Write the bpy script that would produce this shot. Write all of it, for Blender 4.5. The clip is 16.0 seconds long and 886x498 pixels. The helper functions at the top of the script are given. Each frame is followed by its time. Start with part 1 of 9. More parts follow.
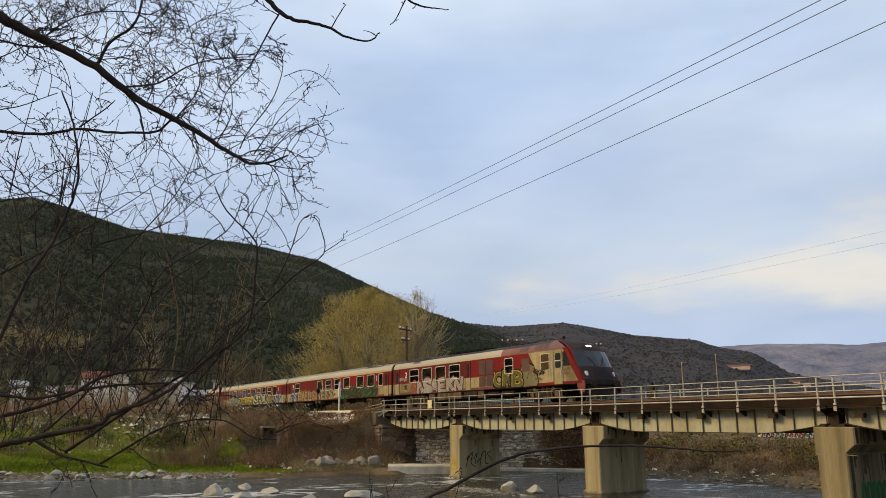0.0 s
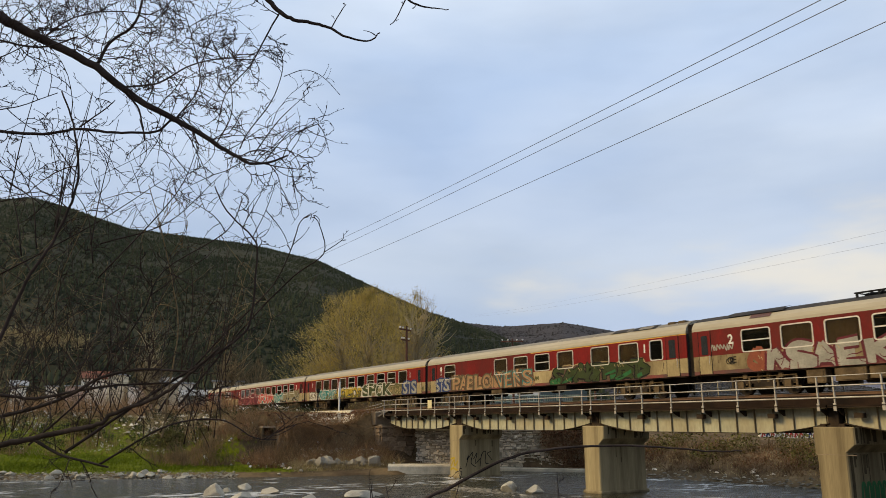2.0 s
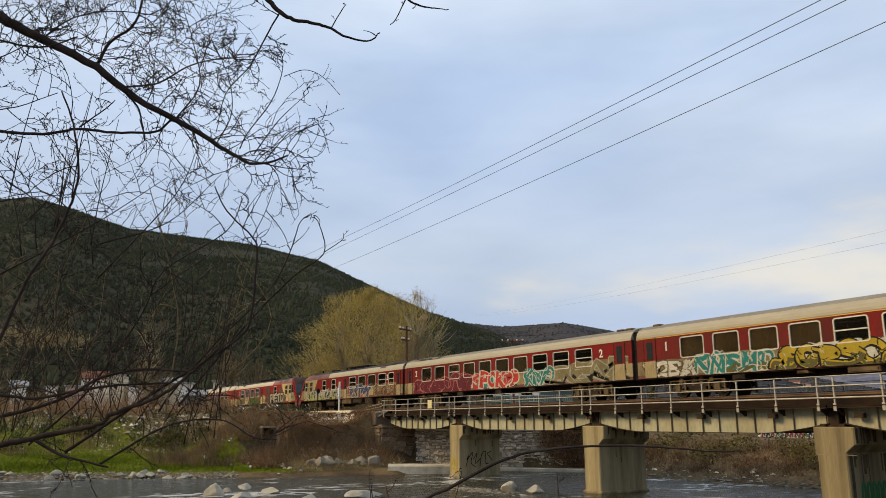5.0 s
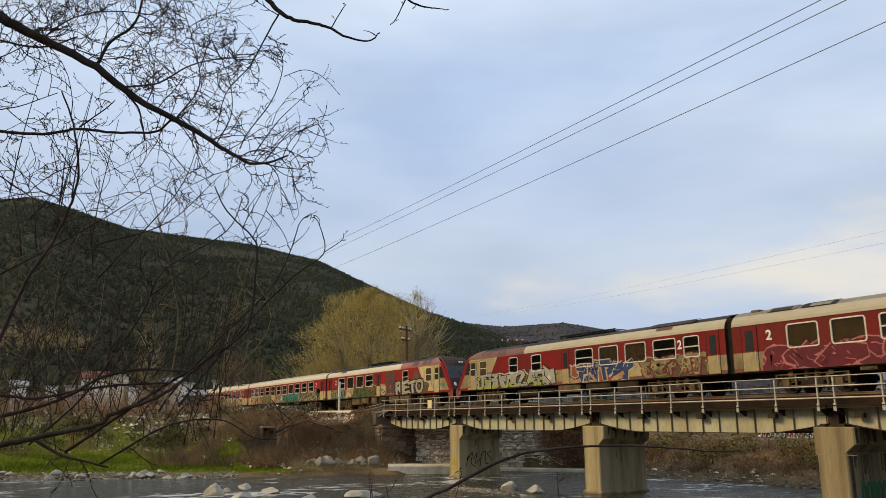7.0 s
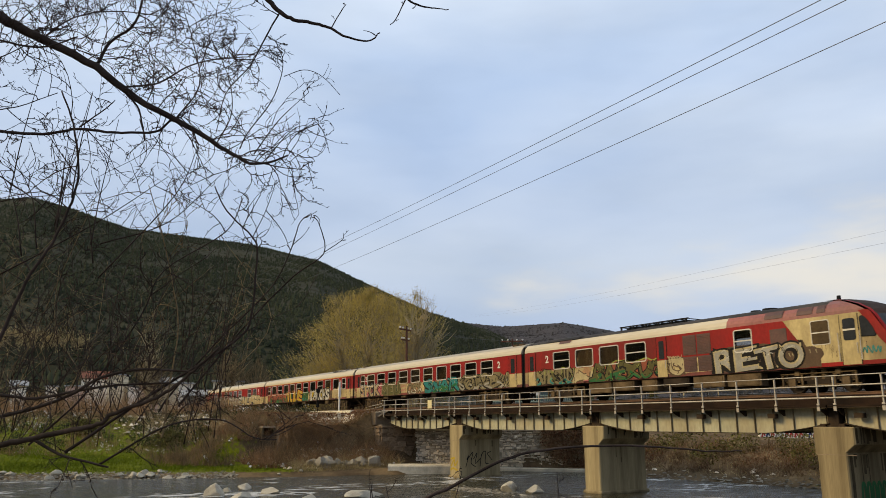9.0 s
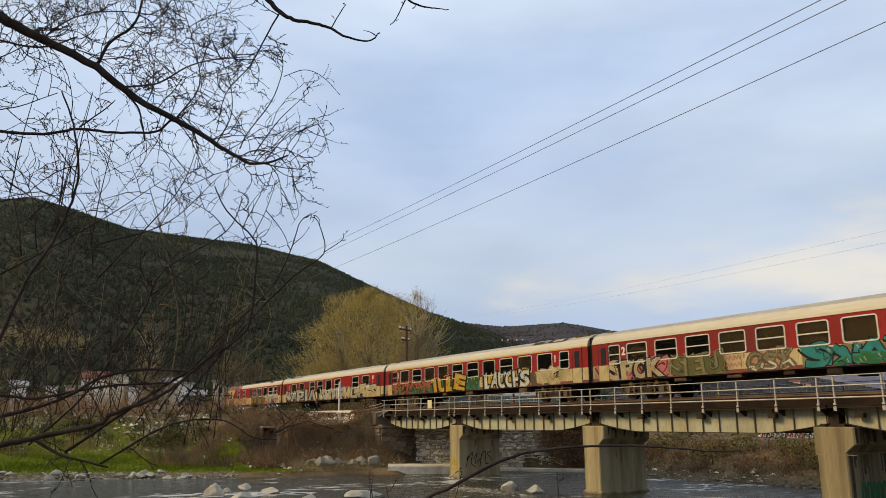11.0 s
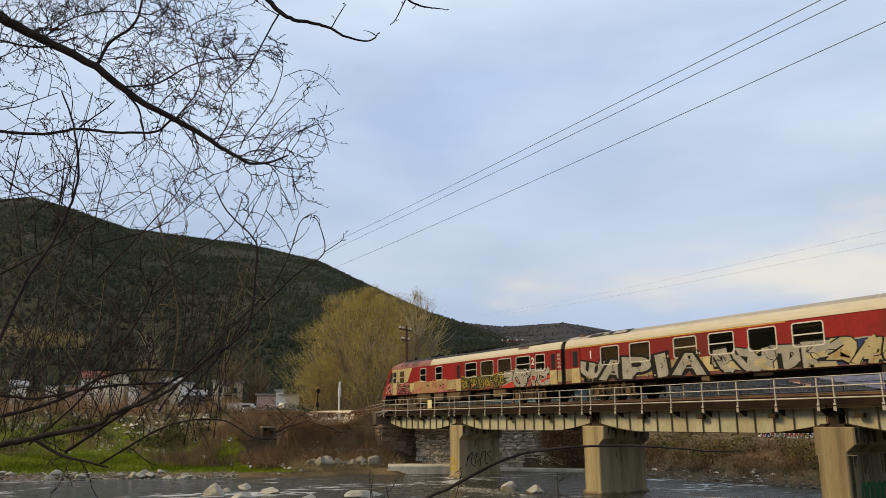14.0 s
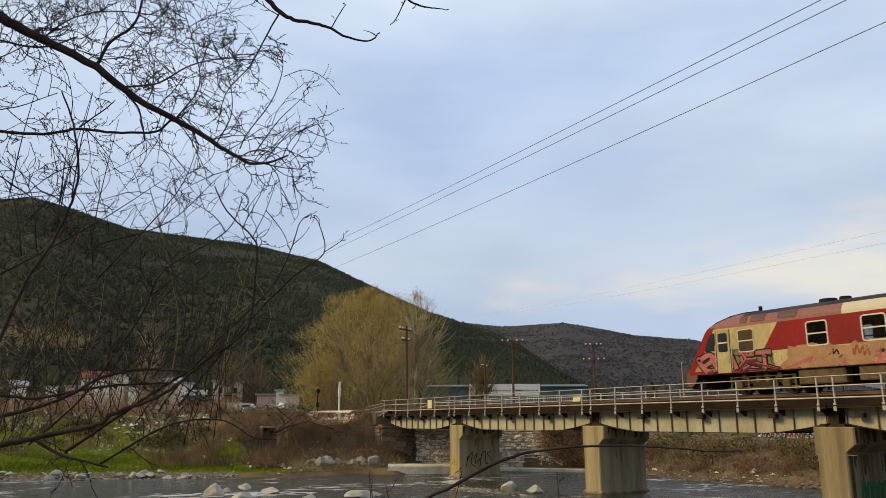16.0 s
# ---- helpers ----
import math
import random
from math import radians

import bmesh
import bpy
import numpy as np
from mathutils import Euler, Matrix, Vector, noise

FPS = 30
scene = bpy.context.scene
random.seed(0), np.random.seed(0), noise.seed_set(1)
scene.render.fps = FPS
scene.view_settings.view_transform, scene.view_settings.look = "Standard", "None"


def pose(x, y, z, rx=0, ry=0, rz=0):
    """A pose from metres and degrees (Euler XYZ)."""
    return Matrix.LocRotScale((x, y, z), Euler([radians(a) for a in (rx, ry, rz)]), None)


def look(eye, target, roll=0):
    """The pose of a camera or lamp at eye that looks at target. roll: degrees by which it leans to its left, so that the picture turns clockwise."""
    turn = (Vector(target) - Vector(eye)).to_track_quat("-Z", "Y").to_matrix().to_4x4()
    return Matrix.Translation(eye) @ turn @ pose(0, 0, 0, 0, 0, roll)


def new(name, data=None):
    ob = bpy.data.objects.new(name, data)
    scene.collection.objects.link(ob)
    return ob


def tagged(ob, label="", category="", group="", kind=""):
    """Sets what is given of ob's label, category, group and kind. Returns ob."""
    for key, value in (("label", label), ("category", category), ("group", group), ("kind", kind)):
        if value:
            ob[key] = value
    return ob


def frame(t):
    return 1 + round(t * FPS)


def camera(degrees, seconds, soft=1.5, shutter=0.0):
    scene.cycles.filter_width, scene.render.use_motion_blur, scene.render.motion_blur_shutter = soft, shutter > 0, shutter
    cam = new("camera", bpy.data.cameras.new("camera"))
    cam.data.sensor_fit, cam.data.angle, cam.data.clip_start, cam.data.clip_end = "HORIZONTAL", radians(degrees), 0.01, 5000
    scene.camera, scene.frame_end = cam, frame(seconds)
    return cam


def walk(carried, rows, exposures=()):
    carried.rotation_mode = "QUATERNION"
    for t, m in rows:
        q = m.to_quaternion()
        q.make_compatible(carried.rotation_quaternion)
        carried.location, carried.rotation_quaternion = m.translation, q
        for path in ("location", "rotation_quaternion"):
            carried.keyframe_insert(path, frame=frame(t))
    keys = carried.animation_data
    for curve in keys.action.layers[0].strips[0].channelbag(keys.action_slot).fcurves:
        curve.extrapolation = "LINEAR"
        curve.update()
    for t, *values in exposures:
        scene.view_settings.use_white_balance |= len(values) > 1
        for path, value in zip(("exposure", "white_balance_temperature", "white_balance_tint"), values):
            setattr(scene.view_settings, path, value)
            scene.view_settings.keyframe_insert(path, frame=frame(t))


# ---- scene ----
EYE_Z = 3.75
HEAD, TILT = 30.767, 12.779
cam = camera(60.0, 16.0, soft=0.5, shutter=0.1)
EYE = Vector((0, 0, EYE_Z))
AHEAD = Vector((-math.cos(radians(HEAD)), math.sin(radians(HEAD)), 0))
ASIDE = Vector((math.sin(radians(HEAD)), math.cos(radians(HEAD)), 0))
AIM = EYE + AHEAD * math.cos(radians(TILT)) + Vector((0, 0, math.sin(radians(TILT))))
walk(cam, [(0.0, look(EYE, AIM)), (16.0, look(EYE, AIM))])
scene.view_settings.exposure = 0.0

# ---- world and sun ----
SUN_ROT, SUN_EL = radians(206), radians(30)
world = bpy.data.worlds.new("overcast_sky")
scene.world = world
world.use_nodes = True
wn, wl = world.node_tree.nodes, world.node_tree.links
wn.clear()


def wnode(kind, **values):
    n = wn.new(kind)
    for k, v in values.items():
        n.inputs[k.replace("_", " ")].default_value = v
    return n


sky = wn.new("ShaderNodeTexSky")
sky.sky_type, sky.sun_disc = "NISHITA", False
sky.sun_elevation, sky.sun_rotation = SUN_EL, SUN_ROT
sky.air_density, sky.dust_density, sky.ozone_density = 1.0, 2.0, 1.0
coord = wn.new("ShaderNodeTexCoord")
squash = wn.new("ShaderNodeMapping")
squash.inputs["Scale"].default_value = (1.0, 1.0, 3.4)
big = wnode("ShaderNodeTexNoise", Scale=1.7, Detail=4.0, Roughness=0.45, Distortion=0.2)
fine = wnode("ShaderNodeTexNoise", Scale=3.2, Detail=5.0, Roughness=0.5)
wl.new(coord.outputs["Generated"], squash.inputs["Vector"])
wl.new(squash.outputs["Vector"], big.inputs["Vector"])
wl.new(squash.outputs["Vector"], fine.inputs["Vector"])
cover = wn.new("ShaderNodeValToRGB")
cover.color_ramp.elements[0].position, cover.color_ramp.elements[0].color = 0.34, (5.0, 6.3, 8.5, 1)
cover.color_ramp.elements[1].position, cover.color_ramp.elements[1].color = 0.68, (7.6, 8.45, 9.6, 1)
wl.new(big.outputs["Fac"], cover.inputs["Fac"])
parts_sky = wn.new("ShaderNodeValToRGB")
parts_sky.color_ramp.elements[0].position, parts_sky.color_ramp.elements[0].color = 0.2, (0.75, 0.75, 0.75, 1)
parts_sky.color_ramp.elements[1].position, parts_sky.color_ramp.elements[1].color = 0.6, (1, 1, 1, 1)
wl.new(fine.outputs["Fac"], parts_sky.inputs["Fac"])
# a paler, warmer band of thin cloud all round the horizon
sep = wn.new("ShaderNodeSeparateXYZ")
wl.new(coord.outputs["Generated"], sep.inputs[0])
band = wn.new("ShaderNodeValToRGB")
for pos, tone in ((0.05, (0.76, 0.80, 0.89, 1)), (0.12, (0.79, 0.815, 0.875, 1)), (0.19, (0.865, 0.87, 0.88, 1)), (0.27, (0.875, 0.89, 0.92, 1)), (0.36, (0.95, 0.965, 0.99, 1)), (0.55, (1.10, 1.09, 1.07, 1))):
    e = band.color_ramp.elements.new(pos)
    e.color = tone
for _ in range(2):
    edge = [e for e in band.color_ramp.elements if e.position in (0.0, 1.0)]
    if edge:
        band.color_ramp.elements.remove(edge[0])
wl.new(sep.outputs["Z"], band.inputs["Fac"])
warm = wn.new("ShaderNodeMix")
warm.data_type, warm.blend_type = "RGBA", "MULTIPLY"
warm.inputs["Factor"].default_value = 1.0
wl.new(cover.outputs["Color"], warm.inputs["A"])
wl.new(band.outputs["Color"], warm.inputs["B"])
mix_sky = wn.new("ShaderNodeMix")
mix_sky.data_type = "RGBA"
wl.new(parts_sky.outputs["Color"], mix_sky.inputs["Factor"])
wl.new(sky.outputs["Color"], mix_sky.inputs["A"])
wl.new(warm.outputs["Result"], mix_sky.inputs["B"])
# a bank of warm thin cloud over the ridge, with frayed edges
warm_at = (AHEAD * 0.88 + ASIDE * 0.42 + Vector((0, 0, 0.185))).normalized()
spread = wn.new("ShaderNodeVectorMath")
spread.operation = "DISTANCE"
flat = wn.new("ShaderNodeVectorMath")
flat.operation = "MULTIPLY"
flat.inputs[1].default_value = (1.0, 1.0, 4.6)
wl.new(coord.outputs["Generated"], flat.inputs[0])
wl.new(flat.outputs[0], spread.inputs[0])
spread.inputs[1].default_value = (warm_at.x, warm_at.y, warm_at.z * 4.6)
fray = wn.new("ShaderNodeMath")
fray.operation = "MULTIPLY_ADD"
fray.inputs[1].default_value, fray.inputs[2].default_value = 1.1, -0.52
wl.new(fine.outputs["Fac"], fray.inputs[0])
reach = wn.new("ShaderNodeMath")
reach.operation = "ADD"
wl.new(spread.outputs["Value"], reach.inputs[0])
wl.new(fray.outputs[0], reach.inputs[1])
fade = wn.new("ShaderNodeMapRange")
fade.interpolation_type = "SMOOTHSTEP"
for k, v in (("From Min", 0.03), ("From Max", 0.33), ("To Min", 0.85), ("To Max", 0.0)):
    fade.inputs[k].default_value = v
wl.new(reach.outputs[0], fade.inputs["Value"])
bank_sky = wn.new("ShaderNodeMix")
bank_sky.data_type = "RGBA"
bank_sky.inputs["B"].default_value = (8.7, 8.2, 7.2, 1)
wl.new(fade.outputs["Result"], bank_sky.inputs["Factor"])
wl.new(mix_sky.outputs["Result"], bank_sky.inputs["A"])
back = wn.new("ShaderNodeBackground")
back.inputs["Strength"].default_value = 0.099
wl.new(bank_sky.outputs["Result"], back.inputs["Color"])
wl.new(back.outputs[0], wn.new("ShaderNodeOutputWorld").inputs[0])

sun = new("sun", bpy.data.lights.new("sun", "SUN"))
sun.data.energy, sun.data.angle, sun.data.color = 2.8, radians(18), (1.0, 0.75, 0.35)
sun.matrix_world = look((0, 0, 0), (-math.sin(SUN_ROT) * math.cos(SUN_EL), -math.cos(SUN_ROT) * math.cos(SUN_EL), -math.sin(SUN_EL)))

# ---- materials ----


def mat(name, base, second=None, rough=0.8, scale=4.0, fine=30.0, bump=0.15, metal=0.0, amount=1.0, stretch=(1, 1, 1),
        grime=None, grime_amount=0.0, space="Object", vary=0.0, single=False, spec=0.4, far=0.02):
    """A rough procedural surface: two colours mixed by large noise, fine grain, stains with a shape of their own, bump."""
    m = bpy.data.materials.new(name)
    m.use_nodes = True
    n, l = m.node_tree.nodes, m.node_tree.links
    b = n["Principled BSDF"]
    b.inputs["Roughness"].default_value, b.inputs["Metallic"].default_value = rough, metal
    b.inputs["Specular IOR Level"].default_value = spec if rough < 0.7 else spec * 0.25
    tc = n.new("ShaderNodeTexCoord")
    mp = n.new("ShaderNodeMapping")
    mp.inputs["Scale"].default_value = stretch
    l.new(tc.outputs[space], mp.inputs["Vector"])
    n1, n2 = n.new("ShaderNodeTexNoise"), n.new("ShaderNodeTexNoise")
    n1.inputs["Scale"].default_value, n1.inputs["Detail"].default_value = scale, 5
    n2.inputs["Scale"].default_value, n2.inputs["Detail"].default_value = fine, 4
    for q in (n1, n2):
        l.new(mp.outputs["Vector"], q.inputs["Vector"])
    second = second or [c * 0.7 for c in base]
    ramp = n.new("ShaderNodeValToRGB")
    ramp.color_ramp.elements[0].position, ramp.color_ramp.elements[1].position = 0.35, 0.65
    ramp.color_ramp.elements[0].color, ramp.color_ramp.elements[1].color = (*second, 1), (*base, 1)
    l.new(n1.outputs["Fac"], ramp.inputs["Fac"])
    out = ramp.outputs["Color"]
    grain = n.new("ShaderNodeMix")
    grain.data_type, grain.blend_type = "RGBA", "OVERLAY"
    grain.inputs["Factor"].default_value = 0.35 * amount
    l.new(out, grain.inputs["A"])
    l.new(n2.outputs["Fac"], grain.inputs["B"])
    out = grain.outputs["Result"]
    if grime:
        n3 = n.new("ShaderNodeTexNoise")
        n3.inputs["Scale"].default_value, n3.inputs["Detail"].default_value = scale * 0.6, 8
        n3.inputs["Roughness"].default_value = 0.65
        l.new(mp.outputs["Vector"], n3.inputs["Vector"])
        r3 = n.new("ShaderNodeValToRGB")
        r3.color_ramp.elements[0].position, r3.color_ramp.elements[1].position = 0.42, 0.68
        r3.color_ramp.elements[1].color = (grime_amount,) * 3 + (1,)
        l.new(n3.outputs["Fac"], r3.inputs["Fac"])
        g = n.new("ShaderNodeMix")
        g.data_type = "RGBA"
        l.new(r3.outputs["Color"], g.inputs["Factor"])
        l.new(out, g.inputs["A"])
        g.inputs["B"].default_value = (*grime, 1)
        out = g.outputs["Result"]
    if vary:
        info = n.new("ShaderNodeObjectInfo" if single else "ShaderNodeNewGeometry")
        hs = n.new("ShaderNodeHueSaturation")
        mr = n.new("ShaderNodeMapRange")
        mr.inputs["To Min"].default_value, mr.inputs["To Max"].default_value = 1 - vary, 1 + vary
        l.new(info.outputs["Random" if single else "Random Per Island"], mr.inputs["Value"])
        l.new(mr.outputs["Result"], hs.inputs["Value"])
        l.new(out, hs.inputs["Color"])
        out = hs.outputs["Color"]
    l.new(out, b.inputs["Base Color"])
    if bump:
        bp = n.new("ShaderNodeBump")
        bp.inputs["Strength"].default_value, bp.inputs["Distance"].default_value = bump, far
        l.new(n2.outputs["Fac"], bp.inputs["Height"])
        l.new(bp.outputs["Normal"], b.inputs["Normal"])
    return m


def glass(name, tint, rough=0.03):
    m = bpy.data.materials.new(name)
    m.use_nodes = True
    b = m.node_tree.nodes["Principled BSDF"]
    b.inputs["Base Color"].default_value = (*tint, 1)
    b.inputs["Roughness"].default_value, b.inputs["Transmission Weight"].default_value, b.inputs["IOR"].default_value = rough, 1.0, 1.45
    return m


def glow(name, colour, strength):
    m = bpy.data.materials.new(name)
    m.use_nodes = True
    b = m.node_tree.nodes["Principled BSDF"]
    b.inputs["Base Color"].default_value = b.inputs["Emission Color"].default_value = (*colour, 1)
    b.inputs["Emission Strength"].default_value = strength
    return m


RED = mat("red_coach_paint", (0.29, 0.012, 0.011), (0.19, 0.011, 0.010), 0.5, 0.5, 9, 0.03, grime=(0.085, 0.024, 0.018), grime_amount=0.6, stretch=(1, 1, 0.5), spec=0.15)
DIRTYRED = mat("dusty_red_paint", (0.19, 0.026, 0.022), (0.13, 0.024, 0.02), 0.6, 0.8, 12, 0.04, grime=(0.13, 0.08, 0.06), grime_amount=0.6)
CREAM = mat("cream_coach_paint", (0.57, 0.45, 0.215), (0.42, 0.325, 0.15), 0.5, 0.6, 9, 0.03, grime=(0.13, 0.085, 0.045), grime_amount=0.9, stretch=(1, 1, 0.5), spec=0.15)
ROOF = mat("weathered_cream_roof", (0.56, 0.49, 0.36), (0.48, 0.415, 0.30), 0.55, 0.2, 5, 0.02, grime=(0.36, 0.31, 0.23), grime_amount=0.3, stretch=(0.3, 1, 1), amount=0.5)
ROOFRED = mat("faded_red_roof", (0.29, 0.095, 0.08), (0.21, 0.07, 0.06), 0.6, 0.5, 8, 0.04, grime=(0.14, 0.09, 0.08), grime_amount=0.5)
SOOT = mat("sooty_roof_grey", (0.06, 0.052, 0.046), (0.03, 0.028, 0.026), 0.75, 0.6, 12, 0.05)
ROOFGREY = mat("weathered_grey_roof", (0.40, 0.35, 0.265), (0.30, 0.26, 0.2), 0.6, 0.25, 5, 0.02, grime=(0.2, 0.17, 0.13), grime_amount=0.5, stretch=(0.3, 1, 1))
YELLOW = mat("yellow_class_stripe", (0.75, 0.42, 0.06), (0.6, 0.33, 0.05), 0.5, 0.7, 9, 0.02)
SILL = mat("dirty_red_sole_bar", (0.19, 0.032, 0.024), (0.09, 0.026, 0.02), 0.65, 0.9, 14, 0.05, grime=(0.06, 0.045, 0.035), grime_amount=0.7)
# underframe brown in two copies, one coloured as shaded, one as lit
UNDER = mat("shaded_underframe", (0.048, 0.034, 0.024), (0.024, 0.018, 0.013), 0.85, 1.5, 18, 0.08)
UNDERLIT = mat("lit_underframe", (0.16, 0.11, 0.06), (0.075, 0.052, 0.03), 0.85, 1.5, 18, 0.08)
STEEL = mat("worn_wheel_steel", (0.07, 0.055, 0.042), (0.04, 0.03, 0.024), 0.7, 3, 30, 0.05, 0.6)
RUBBER = mat("black_rubber", (0.018, 0.018, 0.018), None, 0.8, 4, 30, 0.1)
ALU = mat("pale_aluminium_frame", (0.62, 0.58, 0.50), (0.5, 0.46, 0.4), 0.4, 3, 30, 0.02, 0.2)
GLASS = glass("tinted_window_glass", (0.55, 0.52, 0.48))
LINING = mat("brown_interior_lining", (0.19, 0.125, 0.07), (0.14, 0.09, 0.05), 0.7, 1, 10, 0.02)
# curtain brown that imitates the brownish-grey reflection in the panes
BLIND = mat("reflection_brown_curtain", (0.26, 0.18, 0.10), (0.19, 0.13, 0.075), 0.9, 3, 12, 0.1, stretch=(8, 1, 1))
LOUVRE = mat("grimy_louvre_paint", (0.11, 0.045, 0.035), (0.07, 0.035, 0.03), 0.6, 1, 12, 0.05)
NOSE = mat("black_nose_mask", (0.05, 0.034, 0.03), (0.03, 0.023, 0.02), 0.78, 1, 12, 0.03)
BROWNPANE = mat("brown_tinted_pane", (0.085, 0.055, 0.025), (0.06, 0.04, 0.02), 0.18, 2, 10, 0.0)
WHITE = mat("white_marking_paint", (0.75, 0.72, 0.66), None, 0.5, 3, 20, 0.02)
LAMPGLASS = mat("headlight_lens", (0.7, 0.7, 0.66), None, 0.15, 3, 20, 0.0)
LAMPON = glow("lit_headlight", (1.0, 0.66, 0.58), 2.5)

CONCRETE = mat("stained_pier_concrete", (0.43, 0.345, 0.19), (0.30, 0.24, 0.135), 0.9, 0.5, 10, 0.2, grime=(0.12, 0.085, 0.045), grime_amount=0.85, stretch=(2.6, 2.6, 0.16))
# stained pier concrete again, darkened to hold the shade on the right-hand piers
WEATHERSHADECON = mat("water_marked_shaded_pier_concrete", (0.33, 0.26, 0.145), (0.22, 0.172, 0.095), 0.9, 0.5, 10, 0.2, grime=(0.09, 0.064, 0.034), grime_amount=0.95, stretch=(2.6, 2.6, 0.16))
GREYCON = mat("grey_concrete", (0.78, 0.67, 0.49), (0.60, 0.51, 0.37), 0.9, 0.8, 10, 0.2, grime=(0.16, 0.14, 0.11), grime_amount=0.6)
DARKCON = mat("damp_dark_concrete", (0.30, 0.225, 0.15), (0.17, 0.13, 0.085), 0.9, 0.8, 10, 0.25)
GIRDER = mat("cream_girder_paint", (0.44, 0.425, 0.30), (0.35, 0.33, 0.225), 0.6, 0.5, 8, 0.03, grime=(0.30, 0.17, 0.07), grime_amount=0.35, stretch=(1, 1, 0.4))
# girder cream darkened, so the stiffeners' shadow lines are in the paint
STIFFSHADE = mat("shadow_line_girder_paint", (0.27, 0.23, 0.15), (0.16, 0.125, 0.08), 0.7, 0.8, 10, 0.05)
GIRDERDARK = mat("dark_brown_steel", (0.05, 0.034, 0.022), (0.028, 0.02, 0.014), 0.8, 1.2, 14, 0.08)
RUSTYBEAM = mat("rust_brown_deck_timber", (0.036, 0.020, 0.012), (0.019, 0.012, 0.008), 0.85, 1.2, 14, 0.1)
GALV = mat("galvanised_rail_steel", (0.52, 0.49, 0.42), (0.33, 0.30, 0.25), 0.5, 1.5, 14, 0.04, 0.1, grime=(0.2, 0.11, 0.065), grime_amount=0.5)
RAIL = mat("rusty_rail_steel", (0.16, 0.085, 0.05), (0.1, 0.06, 0.04), 0.6, 2, 20, 0.05, 0.3)
BALLAST = mat("grey_brown_ballast", (0.24, 0.20, 0.155), (0.13, 0.11, 0.085), 0.95, 3, 14, 0.5)
SIGNYEL = mat("pale_yellow_sign", (0.72, 0.62, 0.34), (0.62, 0.53, 0.3), 0.6, 2, 20, 0.02)
STONE = mat("grey_rubble_masonry", (0.82, 0.70, 0.53), (0.64, 0.54, 0.40), 0.95, 2.4, 16, 0.35, grime=(0.25, 0.195, 0.135), grime_amount=0.35, vary=0.28, single=True)
RUBBLE = mat("grey_rubble_infill", (0.82, 0.70, 0.53), (0.6, 0.51, 0.38), 0.95, 2.4, 16, 0.35, grime=(0.13, 0.10, 0.065), grime_amount=0.5, vary=0.45)
DAMPSTONE = mat("damp_brown_wall_stone", (0.36, 0.25, 0.155), (0.2, 0.14, 0.088), 0.95, 2.0, 14, 0.35, grime=(0.07, 0.05, 0.032), grime_amount=0.6, vary=0.35, single=True)
MORTAR = mat("grey_brown_mortar", (0.46, 0.385, 0.28), (0.30, 0.25, 0.18), 0.95, 2, 12, 0.3)
BOULDER = mat("pale_river_boulder", (0.50, 0.45, 0.35), (0.30, 0.265, 0.205), 0.9, 1.8, 16, 0.35, grime=(0.2, 0.17, 0.12), grime_amount=0.5)
PEBBLE = mat("grey_river_gravel", (0.27, 0.235, 0.175), (0.14, 0.12, 0.09), 0.95, 2, 16, 0.3, vary=0.4)
ROCK = mat("grey_angular_rock", (0.34, 0.30, 0.235), (0.19, 0.165, 0.125), 0.9, 1.8, 16, 0.35, grime=(0.14, 0.115, 0.08), grime_amount=0.5)
BARK = mat("dark_grey_bark", (0.048, 0.036, 0.032), (0.024, 0.018, 0.016), 0.9, 6, 60, 0.5, far=0.006)
BRANCH = mat("grey_brown_branch_bark", (0.062, 0.044, 0.034), (0.03, 0.022, 0.017), 0.9, 6, 50, 0.4, far=0.006)
TWIG = mat("brown_twig_bark", (0.045, 0.031, 0.026), (0.024, 0.017, 0.015), 0.85, 6, 40, 0.1)
SLOPEBRUSH = mat("dark_brown_slope_scrub", (0.20, 0.125, 0.07), (0.10, 0.065, 0.038), 0.9, 0.5, 8, 0.1, vary=0.5)
SHOOT = mat("olive_brown_shoot_bark", (0.21, 0.155, 0.085), (0.10, 0.072, 0.042), 0.85, 1.2, 30, 0.1, vary=0.4)
BRUSHBARK = mat("dry_red_brown_brush", (0.34, 0.205, 0.105), (0.18, 0.11, 0.058), 0.9, 0.5, 8, 0.1, vary=0.45)
STRAW = mat("dry_straw_grass", (0.42, 0.33, 0.16), (0.24, 0.175, 0.085), 0.9, 0.6, 8, 0.1, vary=0.4)
BUDS = mat("yellow_green_spring_buds", (0.53, 0.405, 0.105), (0.37, 0.275, 0.072), 0.8, 0.35, 3, 0.0, vary=0.4)
PALEBARK = mat("pale_grey_bark", (0.40, 0.33, 0.20), (0.25, 0.20, 0.12), 0.9, 1, 14, 0.3)
OLIVE = mat("olive_shrub_leaf", (0.12, 0.105, 0.03), (0.07, 0.065, 0.022), 0.85, 0.5, 5, 0.0, vary=0.45)
DEADLEAF = mat("red_brown_leaf_litter", (0.22, 0.105, 0.055), (0.12, 0.06, 0.034), 0.9, 0.6, 8, 0.0, vary=0.5)
GRASS = mat("fresh_green_grass", (0.125, 0.155, 0.003), (0.075, 0.10, 0.003), 0.8, 0.4, 5, 0.05, vary=0.45)
LEAF = mat("dark_evergreen_leaf", (0.035, 0.05, 0.02), (0.022, 0.032, 0.014), 0.8, 0.5, 5, 0.0, vary=0.45)
# the forest green carries a slight blue for distance haze
FOREST = mat("dark_pine_forest", (0.036, 0.041, 0.022), (0.023, 0.028, 0.016), 0.95, 0.02, 0.11, 0.6, far=3.0, vary=0.3)
